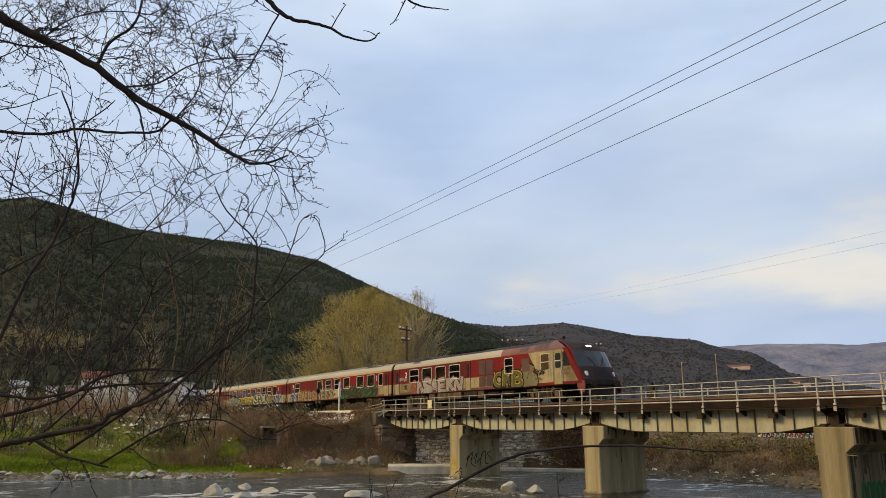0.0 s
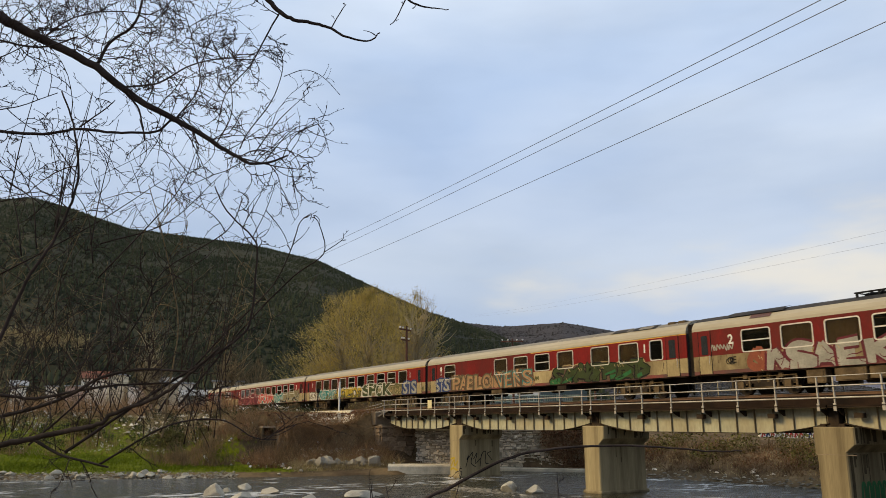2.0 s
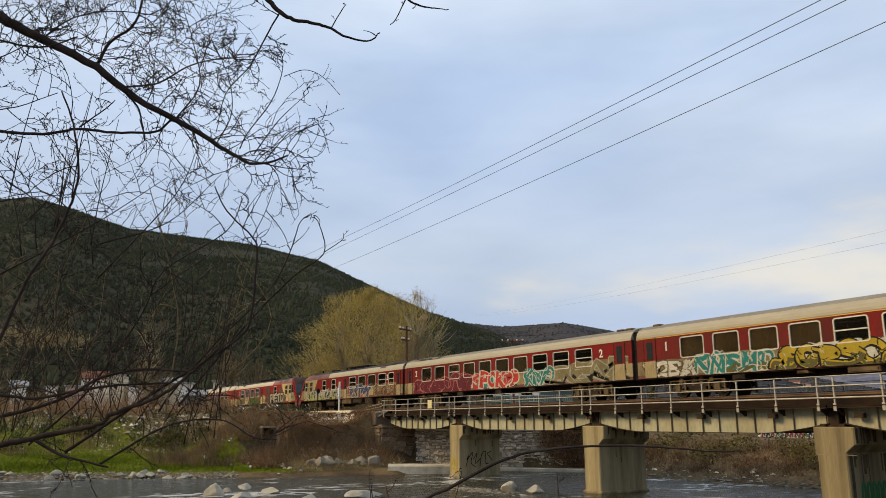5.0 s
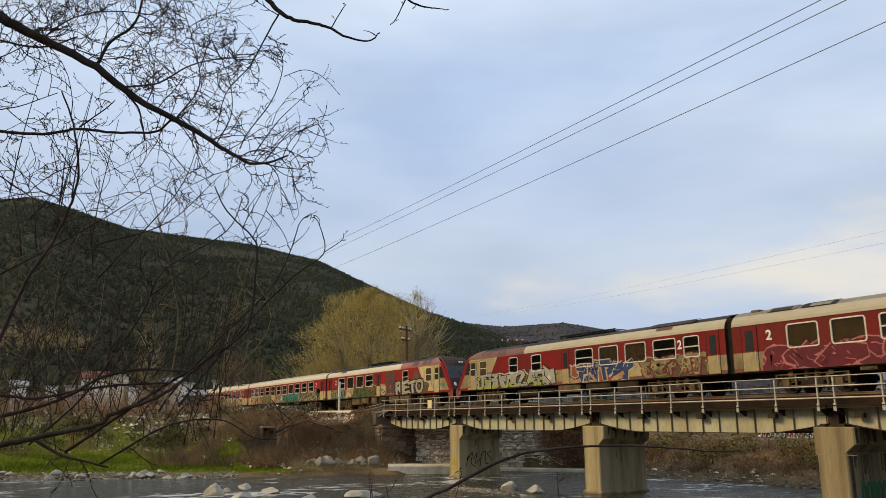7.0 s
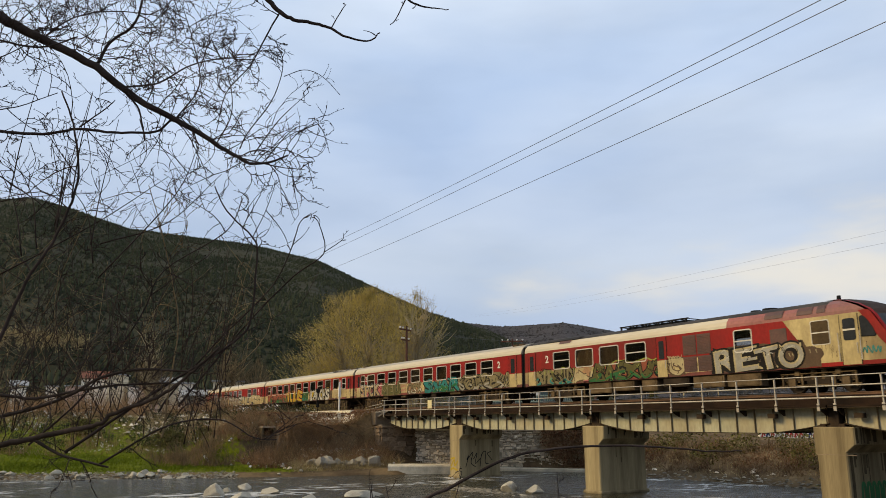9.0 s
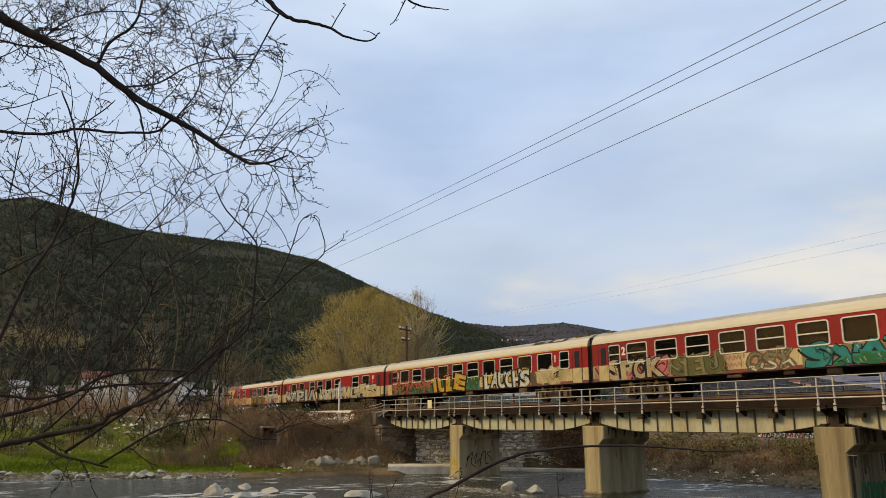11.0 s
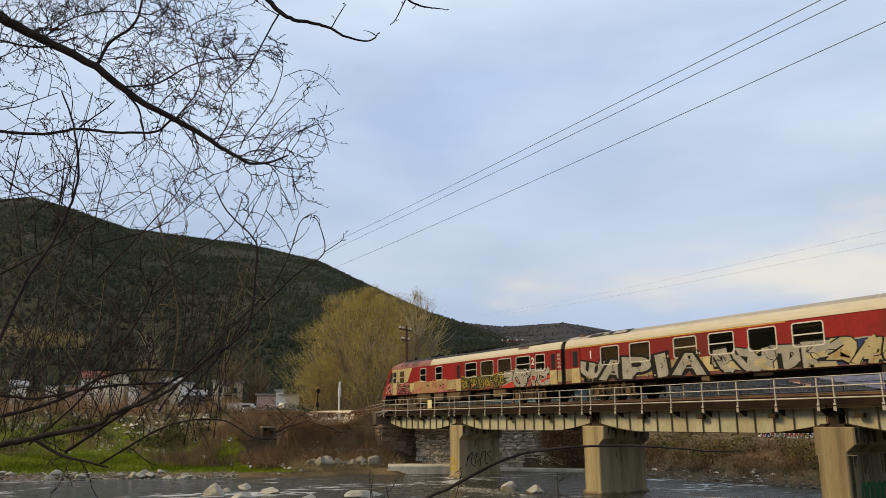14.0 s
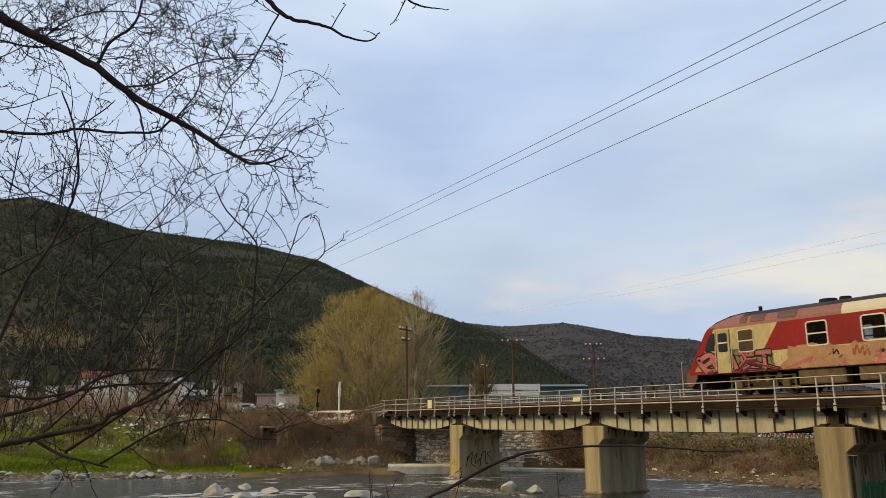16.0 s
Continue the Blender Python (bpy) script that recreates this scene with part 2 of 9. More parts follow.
HILLSOIL = mat("scrubby_hillside", (0.040, 0.037, 0.019), (0.024, 0.025, 0.014), 0.95, 0.012, 0.09, 0.6, far=4.0)
# distance haze is put into the ridge colours as a blue-grey tint
MIDHILL = mat("haze_tinted_brown_hillside", (0.050, 0.043, 0.044), (0.038, 0.036, 0.039), 0.95, 0.008, 0.09, 0.7, far=5.0, grime=(0.075, 0.062, 0.058), grime_amount=0.4)
MIDSCRUB = mat("ridge_scrub_leaf", (0.047, 0.043, 0.040), (0.037, 0.036, 0.035), 0.95, 0.02, 0.1, 0.0, vary=0.3)
FARHILL = mat("haze_tinted_far_hillside", (0.145, 0.145, 0.19), (0.10, 0.105, 0.145), 0.95, 0.009, 0.05, 0.8, far=14.0, grime=(0.30, 0.265, 0.28), grime_amount=0.7)
TROUGH = mat("pale_trough_concrete", (0.74, 0.66, 0.50), (0.6, 0.53, 0.4), 0.9, 0.8, 10, 0.2)
HOUSEWALL = mat("white_rendered_wall", (0.90, 0.83, 0.70), (0.8, 0.73, 0.61), 0.85, 0.4, 5, 0.1, grime=(0.3, 0.26, 0.2), grime_amount=0.4)
PINKWALL = mat("faded_pink_wall", (0.62, 0.43, 0.34), (0.52, 0.35, 0.28), 0.85, 0.4, 5, 0.1)
TILEROOF = mat("red_clay_roof", (0.21, 0.085, 0.055), (0.15, 0.065, 0.045), 0.85, 0.6, 6, 0.2)
TINROOF = mat("grey_tin_roof", (0.32, 0.31, 0.30), (0.22, 0.22, 0.21), 0.6, 0.4, 6, 0.05)
SHED = mat("blue_grey_cladding", (0.080, 0.112, 0.108), (0.062, 0.09, 0.088), 0.6, 0.2, 4, 0.05, stretch=(4, 4, 0.3))
SHEDWHITE = mat("white_panel_paint", (0.74, 0.72, 0.68), (0.62, 0.6, 0.56), 0.6, 0.4, 6, 0.03, grime=(0.35, 0.33, 0.3), grime_amount=0.3)
WINDARK = mat("dark_house_window", (0.03, 0.032, 0.036), None, 0.15, 2, 10, 0.0)
POLEWOOD = mat("red_brown_pole_timber", (0.13, 0.06, 0.04), (0.08, 0.042, 0.03), 0.85, 1.5, 16, 0.15, stretch=(1, 1, 0.1))
PORCELAIN = mat("white_insulator", (0.72, 0.70, 0.68), None, 0.3, 3, 10, 0.0)
WIRE = mat("dark_wire", (0.10, 0.10, 0.11), None, 0.6, 3, 10, 0.0, 0.3)
SOIL = mat("brown_earth_bank", (0.135, 0.095, 0.055), (0.075, 0.055, 0.034), 0.95, 0.35, 4, 0.6, grime=(0.20, 0.155, 0.09), grime_amount=0.6, far=0.1)


def water_material():
    m = bpy.data.materials.new("river_water")
    m.use_nodes = True
    n, l = m.node_tree.nodes, m.node_tree.links
    b = n["Principled BSDF"]
    b.inputs["Roughness"].default_value, b.inputs["IOR"].default_value = 0.14, 1.33
    b.inputs["Specular IOR Level"].default_value = 0.25
    tc, mp = n.new("ShaderNodeTexCoord"), n.new("ShaderNodeMapping")
    mp.inputs["Rotation"].default_value, mp.inputs["Scale"].default_value = (0, 0, radians(-20)), (1.0, 0.45, 1.0)
    l.new(tc.outputs["Object"], mp.inputs["Vector"])
    a, c = n.new("ShaderNodeTexNoise"), n.new("ShaderNodeTexNoise")
    a.inputs["Scale"].default_value, a.inputs["Detail"].default_value, a.inputs["Distortion"].default_value = 1.5, 8, 0.8
    c.inputs["Scale"].default_value, c.inputs["Detail"].default_value = 0.22, 4
    l.new(mp.outputs["Vector"], a.inputs["Vector"])
    l.new(mp.outputs["Vector"], c.inputs["Vector"])
    # broken white water where the riffle noise peaks
    mul = n.new("ShaderNodeMath")
    mul.operation = "MULTIPLY"
    l.new(a.outputs["Fac"], mul.inputs[0])
    l.new(c.outputs["Fac"], mul.inputs[1])
    ramp = n.new("ShaderNodeValToRGB")
    e = ramp.color_ramp.elements
    e[0].position, e[0].color = 0.315, (0.04, 0.036, 0.022, 1)
    e[1].position, e[1].color = 0.38, (0.62, 0.60, 0.55, 1)
    l.new(mul.outputs[0], ramp.inputs["Fac"])
    l.new(ramp.outputs["Color"], b.inputs["Base Color"])
    bp = n.new("ShaderNodeBump")
    bp.inputs["Strength"].default_value, bp.inputs["Distance"].default_value = 1.0, 0.42
    l.new(a.outputs["Fac"], bp.inputs["Height"])
    l.new(bp.outputs["Normal"], b.inputs["Normal"])
    return m


WATER = water_material()


def ground_material():
    """Earth, dry grass and green turf, mixed by the land cover attribute and noise."""
    m = bpy.data.materials.new("bank_ground")
    m.use_nodes = True
    n, l = m.node_tree.nodes, m.node_tree.links
    b = n["Principled BSDF"]
    b.inputs["Roughness"].default_value, b.inputs["Specular IOR Level"].default_value = 0.95, 0.05
    tc = n.new("ShaderNodeTexCoord")
    a, c = n.new("ShaderNodeTexNoise"), n.new("ShaderNodeTexNoise")
    a.inputs["Scale"].default_value, a.inputs["Detail"].default_value = 0.35, 6
    c.inputs["Scale"].default_value, c.inputs["Detail"].default_value = 3.0, 6
    for q in (a, c):
        l.new(tc.outputs["Object"], q.inputs["Vector"])
    earth = n.new("ShaderNodeValToRGB")
    e = earth.color_ramp.elements
    e[0].position, e[0].color = 0.35, (0.075, 0.05, 0.028, 1)
    e[1].position, e[1].color = 0.7, (0.18, 0.125, 0.065, 1)
    l.new(a.outputs["Fac"], earth.inputs["Fac"])
    turf = n.new("ShaderNodeValToRGB")
    e = turf.color_ramp.elements
    e[0].position, e[0].color = 0.35, (0.07, 0.085, 0.004, 1)
    e[1].position, e[1].color = 0.65, (0.115, 0.13, 0.006, 1)
    l.new(c.outputs["Fac"], turf.inputs["Fac"])
    at = n.new("ShaderNodeAttribute")
    at.attribute_name = "turf"
    add = n.new("ShaderNodeMath")
    add.operation = "ADD"
    l.new(at.outputs["Fac"], add.inputs[0])
    half = n.new("ShaderNodeMath")
    half.operation = "MULTIPLY_ADD"
    half.inputs[1].default_value, half.inputs[2].default_value = 0.9, -0.45
    l.new(c.outputs["Fac"], half.inputs[0])
    l.new(half.outputs[0], add.inputs[1])
    cut = n.new("ShaderNodeMapRange")
    cut.inputs["From Min"].default_value, cut.inputs["From Max"].default_value = 0.4, 0.6
    l.new(add.outputs[0], cut.inputs["Value"])
    mx = n.new("ShaderNodeMix")
    mx.data_type = "RGBA"
    l.new(cut.outputs["Result"], mx.inputs["Factor"])
    l.new(earth.outputs["Color"], mx.inputs["A"])
    l.new(turf.outputs["Color"], mx.inputs["B"])
    gr = n.new("ShaderNodeMix")
    gr.data_type, gr.blend_type = "RGBA", "OVERLAY"
    gr.inputs["Factor"].default_value = 0.6
    l.new(mx.outputs["Result"], gr.inputs["A"])
    l.new(c.outputs["Fac"], gr.inputs["B"])
    l.new(gr.outputs["Result"], b.inputs["Base Color"])
    bp = n.new("ShaderNodeBump")
    bp.inputs["Strength"].default_value, bp.inputs["Distance"].default_value = 0.7, 0.15
    l.new(c.outputs["Fac"], bp.inputs["Height"])
    l.new(bp.outputs["Normal"], b.inputs["Normal"])
    return m


GROUND = ground_material()


def paint(name, c):
    return mat(name, c, [v * 0.75 for v in c], 0.65, 1.6, 14, 0.0, grime=[v * 0.45 + 0.015 for v in c], grime_amount=0.6, spec=0.1)


SPRAY = {k: paint("spray_" + k, c) for k, c in {
    "silver": (0.36, 0.335, 0.275), "black": (0.014, 0.012, 0.011), "white": (0.55, 0.52, 0.44), "yellow": (0.45, 0.32, 0.03),
    "orange": (0.62, 0.20, 0.03), "green": (0.03, 0.14, 0.045), "moss": (0.045, 0.06, 0.02), "sand": (0.42, 0.30, 0.14), "teal": (0.03, 0.20, 0.19), "blue": (0.035, 0.055, 0.145),
    "lilac": (0.13, 0.12, 0.24), "olive": (0.12, 0.105, 0.035), "tan": (0.42, 0.24, 0.12), "pink": (0.45, 0.14, 0.13),
    "maroon": (0.13, 0.022, 0.03), "red": (0.50, 0.05, 0.04), "khaki": (0.22, 0.18, 0.09), "brown": (0.12, 0.075, 0.045), "lime": (0.30, 0.34, 0.06), "cream": (0.47, 0.385, 0.21), "rust": (0.30, 0.085, 0.045), "acid": (0.48, 0.50, 0.03)}.items()}

# ---- mesh tools ----


class Geo:
    """Vertices, faces and material slots of one mesh."""

    def __init__(self):
        self.v, self.f, self.m = [], [], []

    def add(self, verts, faces, slot=0):
        o = len(self.v)
        self.v.extend(tuple(p) for p in verts)
        self.f.extend(tuple(i + o for i in q) for q in faces)
        self.m.extend([slot] * len(faces))

    def box(self, x0, x1, y0, y1, z0, z1, slot=0, c=0.0):
        """A box; c cuts its upright and top edges."""
        if c <= 0:
            v = [(x, y, z) for z in (z0, z1) for x, y in ((x0, y0), (x1, y0), (x1, y1), (x0, y1))]
            self.add(v, [(3, 2, 1, 0), (4, 5, 6, 7), (0, 1, 5, 4), (1, 2, 6, 5), (2, 3, 7, 6), (3, 0, 4, 7)], slot)
            return
        ring = lambda k, z: [(x0 + c + k, y0 + k, z), (x1 - c - k, y0 + k, z), (x1 - k, y0 + c + k, z), (x1 - k, y1 - c - k, z),
                             (x1 - c - k, y1 - k, z), (x0 + c + k, y1 - k, z), (x0 + k, y1 - c - k, z), (x0 + k, y0 + c + k, z)]
        v = ring(0, z0) + ring(0, z1 - c) + ring(c * 0.7, z1)
        f = [tuple(reversed(range(8))), tuple(range(16, 24))]
        for s in (0, 8):
            f += [(s + i, s + (i + 1) % 8, s + 8 + (i + 1) % 8, s + 8 + i) for i in range(8)]
        self.add(v, f, slot)

    def quad(self, a, b, c, d, slot=0):
        self.add([a, b, c, d], [(0, 1, 2, 3)], slot)

    def cyl(self, a, b, r, r2=None, n=12, slot=0, cap=True):
        a, b = Vector(a), Vector(b)
        r2 = r if r2 is None else r2
        q = (b - a).to_track_quat("Z", "Y")
        ring = [Vector((math.cos(2 * math.pi * i / n), math.sin(2 * math.pi * i / n), 0)) for i in range(n)]
        v = [a + q @ (p * r) for p in ring] + [b + q @ (p * r2) for p in ring]
        f = [(i, (i + 1) % n, n + (i + 1) % n, n + i) for i in range(n)]
        if cap:
            f += [tuple(reversed(range(n))), tuple(range(n, 2 * n))]
        self.add(v, f, slot)

    def tube(self, pts, radii, n=5, slot=0):
        """A tapering tube along points."""
        pts = [Vector(p) for p in pts]
        k = len(pts)
        v, side = [], None
        for i, p in enumerate(pts):
            d = (pts[min(i + 1, k - 1)] - pts[max(i - 1, 0)]).normalized()
            if side is None:
                side = d.orthogonal().normalized()
            side = (side - d * side.dot(d))
            side = side.normalized() if side.length > 1e-6 else d.orthogonal().normalized()
            up = d.cross(side)
            r = radii[i] if not isinstance(radii, float) else radii
            v += [p + (side * math.cos(2 * math.pi * j / n) + up * math.sin(2 * math.pi * j / n)) * r for j in range(n)]
        f = [(i * n + j, i * n + (j + 1) % n, (i + 1) * n + (j + 1) % n, (i + 1) * n + j) for i in range(k - 1) for j in range(n)]
        f += [tuple(reversed(range(n))), tuple(range((k - 1) * n, k * n))]
        self.add(v, f, slot)

    def mesh(self, name, mats, smooth=False):
        me = bpy.data.meshes.new(name)
        me.from_pydata(self.v, [], self.f)
        for q in mats if isinstance(mats, (list, tuple)) else [mats]:
            me.materials.append(q)
        me.polygons.foreach_set("material_index", self.m)
        if smooth:
            me.polygons.foreach_set("use_smooth", [True] * len(self.f))
        me.update()
        return me


def part(name, geo, mats, parent=None, label="", smooth=False):
    ob = new(name, geo.mesh(name, mats, smooth) if isinstance(geo, Geo) else geo)
    ob.parent = parent
    return tagged(ob, label)


def thing(name, label, category, group="", kind="", at=None):
    ob = new(name)
    if at is not None:
        ob.matrix_basis = at
    return tagged(ob, label, category, group, kind)


def smooth_path(pts, steps=4):
    """Catmull-Rom through a few points."""
    pts = [Vector(p) for p in pts]
    ext = [pts[0] * 2 - pts[1]] + pts + [pts[-1] * 2 - pts[-2]]
    out = []
    for i in range(1, len(ext) - 2):
        a, b, c, d = ext[i - 1:i + 3]
        for s in range(steps):
            t = s / steps
            out.append(0.5 * ((2 * b) + (c - a) * t + (2 * a - 5 * b + 4 * c - d) * t * t + (3 * b - a - 3 * c + d) * t ** 3))
    return out + [pts[-1]]


def ribbons(name, starts, ways, lengths, widths, bend, rng, segs=3, up=0.0):
    """Many thin tapering three-sided stems as one mesh, made with numpy: a fast way to brush and grass."""
    n = len(starts)
    ways = ways / np.linalg.norm(ways, axis=1, keepdims=True)
    a = np.cross(ways, rng.normal(size=(n, 3)))
    a /= np.linalg.norm(a, axis=1, keepdims=True)
    b = np.cross(ways, a)
    curve = rng.normal(size=(n, 3)) * bend
    curve[:, 2] += up
    rows = []
    for s in range(segs + 1):
        t = s / segs
        c = starts + (ways * t + curve * t * t) * lengths[:, None]
        w = (widths * (1 - 0.85 * t))[:, None]
        for k in range(3):
            rows.append(c + (a * math.cos(k * 2.094) + b * math.sin(k * 2.094)) * w)
    v = np.stack(rows, axis=1).reshape(-1, 3)
    per = 3 * (segs + 1)
    one = np.array([[s * 3 + k, s * 3 + (k + 1) % 3, s * 3 + 3 + (k + 1) % 3, s * 3 + 3 + k] for s in range(segs) for k in range(3)])
    f = (one[None] + (np.arange(n) * per)[:, None, None]).reshape(-1, 4)
    return raw_mesh(name, v, f)


def raw_mesh(name, v, f):
    me = bpy.data.meshes.new(name)
    me.vertices.add(len(v))
    me.vertices.foreach_set("co", v.astype(np.float32).ravel())
    k = f.shape[1]
    me.loops.add(f.size)
    me.loops.foreach_set("vertex_index", f.astype(np.int32).ravel())
    me.polygons.add(len(f))
    me.polygons.foreach_set("loop_start", np.arange(0, f.size, k, dtype=np.int32))
    me.polygons.foreach_set("loop_total", np.full(len(f), k, dtype=np.int32))
    me.update()
    me.validate()
    return me


def flakes(name, centres, size, rng, squash=1.0):
    """Many small leaf-shaped diamonds as one mesh."""
    n = len(centres)
    a = rng.normal(size=(n, 3))
    a /= np.linalg.norm(a, axis=1, keepdims=True)
    b = np.cross(a, rng.normal(size=(n, 3)))
    b /= np.linalg.norm(b, axis=1, keepdims=True)
    s = (size * (0.6 + 0.8 * rng.random(n)))[:, None]
    v = np.stack([centres - a * s, centres + b * s * 0.45 * squash, centres + a * s, centres - b * s * 0.45 * squash], axis=1).reshape(-1, 3)
    return raw_mesh(name, v, np.arange(n * 4).reshape(n, 4))


def crowd(name, base_v, base_f, places, scales, turns):
    """One mesh of many small copies of a shape, each turned about z and scaled."""
    base_v, base_f = np.array(base_v, float), np.array(base_f)
    c, s = np.cos(turns), np.sin(turns)
    x = base_v[None, :, 0] * c[:, None] - base_v[None, :, 1] * s[:, None]
    y = base_v[None, :, 0] * s[:, None] + base_v[None, :, 1] * c[:, None]
    z = np.broadcast_to(base_v[None, :, 2], x.shape)
    v = np.stack([x, y, z], axis=2) * scales[:, None, :] + places[:, None, :]
    f = base_f[None] + (np.arange(len(places)) * len(base_v))[:, None, None]
    return raw_mesh(name, v.reshape(-1, 3), f.reshape(-1, base_f.shape[1]))

# ---- ground and river ----


def bank_far(x, y):
    """Distance inland from the far shore; negative over the river."""
    xb = np.interp(y, [-400, -60, 2, 10, 20, 27, 31, 34, 36, 41, 60], [-90, -72, -61.6, -58.4, -54.4, -53.2, -52.4, -54.6, -54.0, -48.6, -48.6])
    yb = np.interp(x, [-48.6, -39, -32, -29, -10, 30, 300], [41.2, 41.6, 42.4, 42.9, 47, 60, 160])
    return np.maximum(xb - x, y - yb)


WALL_A, WALL_B = (-58.6, 32.3), (-47.6, 42.6)


def land(x, y):
    x, y = np.asarray(x, float), np.asarray(y, float)
    d = bank_far(x, y)
    left = np.interp(d, [0, 1.2, 8, 14, 20, 27, 60, 300], [0.02, 0.3, 0.8, 1.2, 2.6, 4.2, 4.7, 6.5])
    track = np.interp(d, [0, 1.5, 5.0, 8.0, 11.5, 60, 300], [0.0, 0.35, 0.7, 2.2, 4.45, 4.6, 6.0])
    rear = np.interp(d, [0, 0.8, 8, 11, 40, 100, 300], [0.02, 0.5, 2.25, 2.4, 2.7, 4.0, 6.5])
    a = np.clip((y - 16) / 8, 0, 1)
    h = left * (1 - a) + track * a
    b = np.clip((y - 40.0) / 4, 0, 1) * np.clip((x + 66) / 8, 0, 1)
    h = h * (1 - b) + rear * b
    # behind the retaining wall the ground is filled up
    wx, wy = WALL_B[0] - WALL_A[0], WALL_B[1] - WALL_A[1]
    wl_ = math.hypot(wx, wy)
    s = ((x - WALL_A[0]) * -wy + (y - WALL_A[1]) * wx) / wl_
    along = ((x - WALL_A[0]) * wx + (y - WALL_A[1]) * wy) / wl_
    zone = (along > -0.5) & (along < wl_ + 0.3) & (d > -2)
    h = np.where(zone & (s > 0.3), np.minimum(3.25, 2.9 + 0.1 * s), h)
    h = np.where(zone & (s <= 0.3) & (d > 0), np.minimum(0.25 + 0.06 * d, 0.8), h)
    # the railway bank beyond the abutment
    bank = 4.62 - np.maximum(np.abs(y - 31.95) - 3.0, 0) * 0.55
    h = np.where(x < -60.6, np.maximum(h, np.minimum(bank, 4.62)), h)
    # terrace held by the old wall below the line
    rise_ = np.minimum(np.minimum(3.45 + 0.12 * (-63.2 - x), 4.3), np.minimum(1.0 + (y - 15.6) * 0.72, 2.25 + (-61.6 - x) * 0.75))
    h = np.where((x < -61.8) & (y > 15.6) & (y < 22), np.maximum(h, rise_), h)
    h = np.where((x < -61.6) & (y > 21.2) & (y < 29.2), np.maximum(h, np.minimum(3.35 + 0.28 * (-61.6 - x), 4.5)), h)
    h = np.where(d < 0, -0.15 - np.minimum(-d * 0.2, 1.0), h)
    xn = np.interp(y, [-400, -60, 0, 25, 40, 60, 300], [-60, -27, -13, -8, 4, 20, 150])
    e = x - xn
    near_h = np.interp(e, [0, 6, 12, 60, 300], [0, 1.9, 2.2, 3.0, 5.0])
    near_h = np.where(x > 10.2, np.maximum(near_h, 4.62 - np.maximum(np.abs(y - 31.95) - 3.0, 0) * 0.55), near_h)
    return np.where(e > 0, near_h, h)


def axis(lo, hi, step, reach, grow=1.22):
    core = np.arange(lo, hi + step / 2, step)
    out, s, p, q = [], step, lo, hi
    left, right = [], []
    while p > -reach:
        s *= grow
        p, q = p - s, q + s
        left.append(p)
        right.append(q)
    return np.array(left[::-1] + list(core) + right)


def build_ground():
    gx, gy = axis(-112, 22, 0.7, 4200), axis(-40, 92, 0.7, 4200)
    X, Y = np.meshgrid(gx, gy, indexing="ij")
    Z = land(X, Y)
    rng = np.random.default_rng(3)
    d = bank_far(X, Y)
    rough = np.array([noise.fractal(Vector((x * 0.25, y * 0.25, 0)), 0.8, 2.0, 4) for x, y in zip(X.ravel(), Y.ravel())]).reshape(X.shape)
    wild = np.clip((d - 0.5) / 6, 0, 1) * (np.abs(Y - 31.95) > 4.5) * (np.hypot(X, Y) < 300)
    Z = Z + rough * 0.22 * wild
    v = np.stack([X, Y, Z], axis=2).reshape(-1, 3)
    i, j = np.meshgrid(np.arange(len(gx) - 1), np.arange(len(gy) - 1), indexing="ij")
    k = i * len(gy) + j
    f = np.stack([k, k + len(gy), k + len(gy) + 1, k + 1], axis=2).reshape(-1, 4)
    me = raw_mesh("ground", v, f)
    me.materials.append(GROUND)
    me.polygons.foreach_set("use_smooth", [True] * len(f))
    turf = np.interp(d, [0, 1.0, 2.0, 12.0, 18, 28], [0.0, 0.3, 1.0, 0.95, 0.62, 0.5]) * np.where(d < 4.5, np.interp(Y, [-60, 20, 22, 24], [1, 1, 0.7, 0.15]), np.interp(Y, [-60, 12, 17, 21], [1, 1, 0.7, 0.1]))
    turf = np.where(X > -30, 0.35, turf)
    at = me.attributes.new("turf", "FLOAT", "POINT")
    at.data.foreach_set("value", turf.astype(np.float32).ravel())
    tagged(new("ground", me), "brown earth river banks with a strip of green turf", "ground", kind="structure")
    g = Geo()
    n = 60
    xs, ys = np.linspace(-110, 60, n), np.linspace(-320, 220, n)
    g.add([(x, y, 0) for x in xs for y in ys], [(a * n + b, (a + 1) * n + b, (a + 1) * n + b + 1, a * n + b + 1) for a in range(n - 1) for b in range(n - 1)])
    tagged(part("water", g, WATER), "shallow grey rippling river water with small riffles", "river", kind="structure")


build_ground()

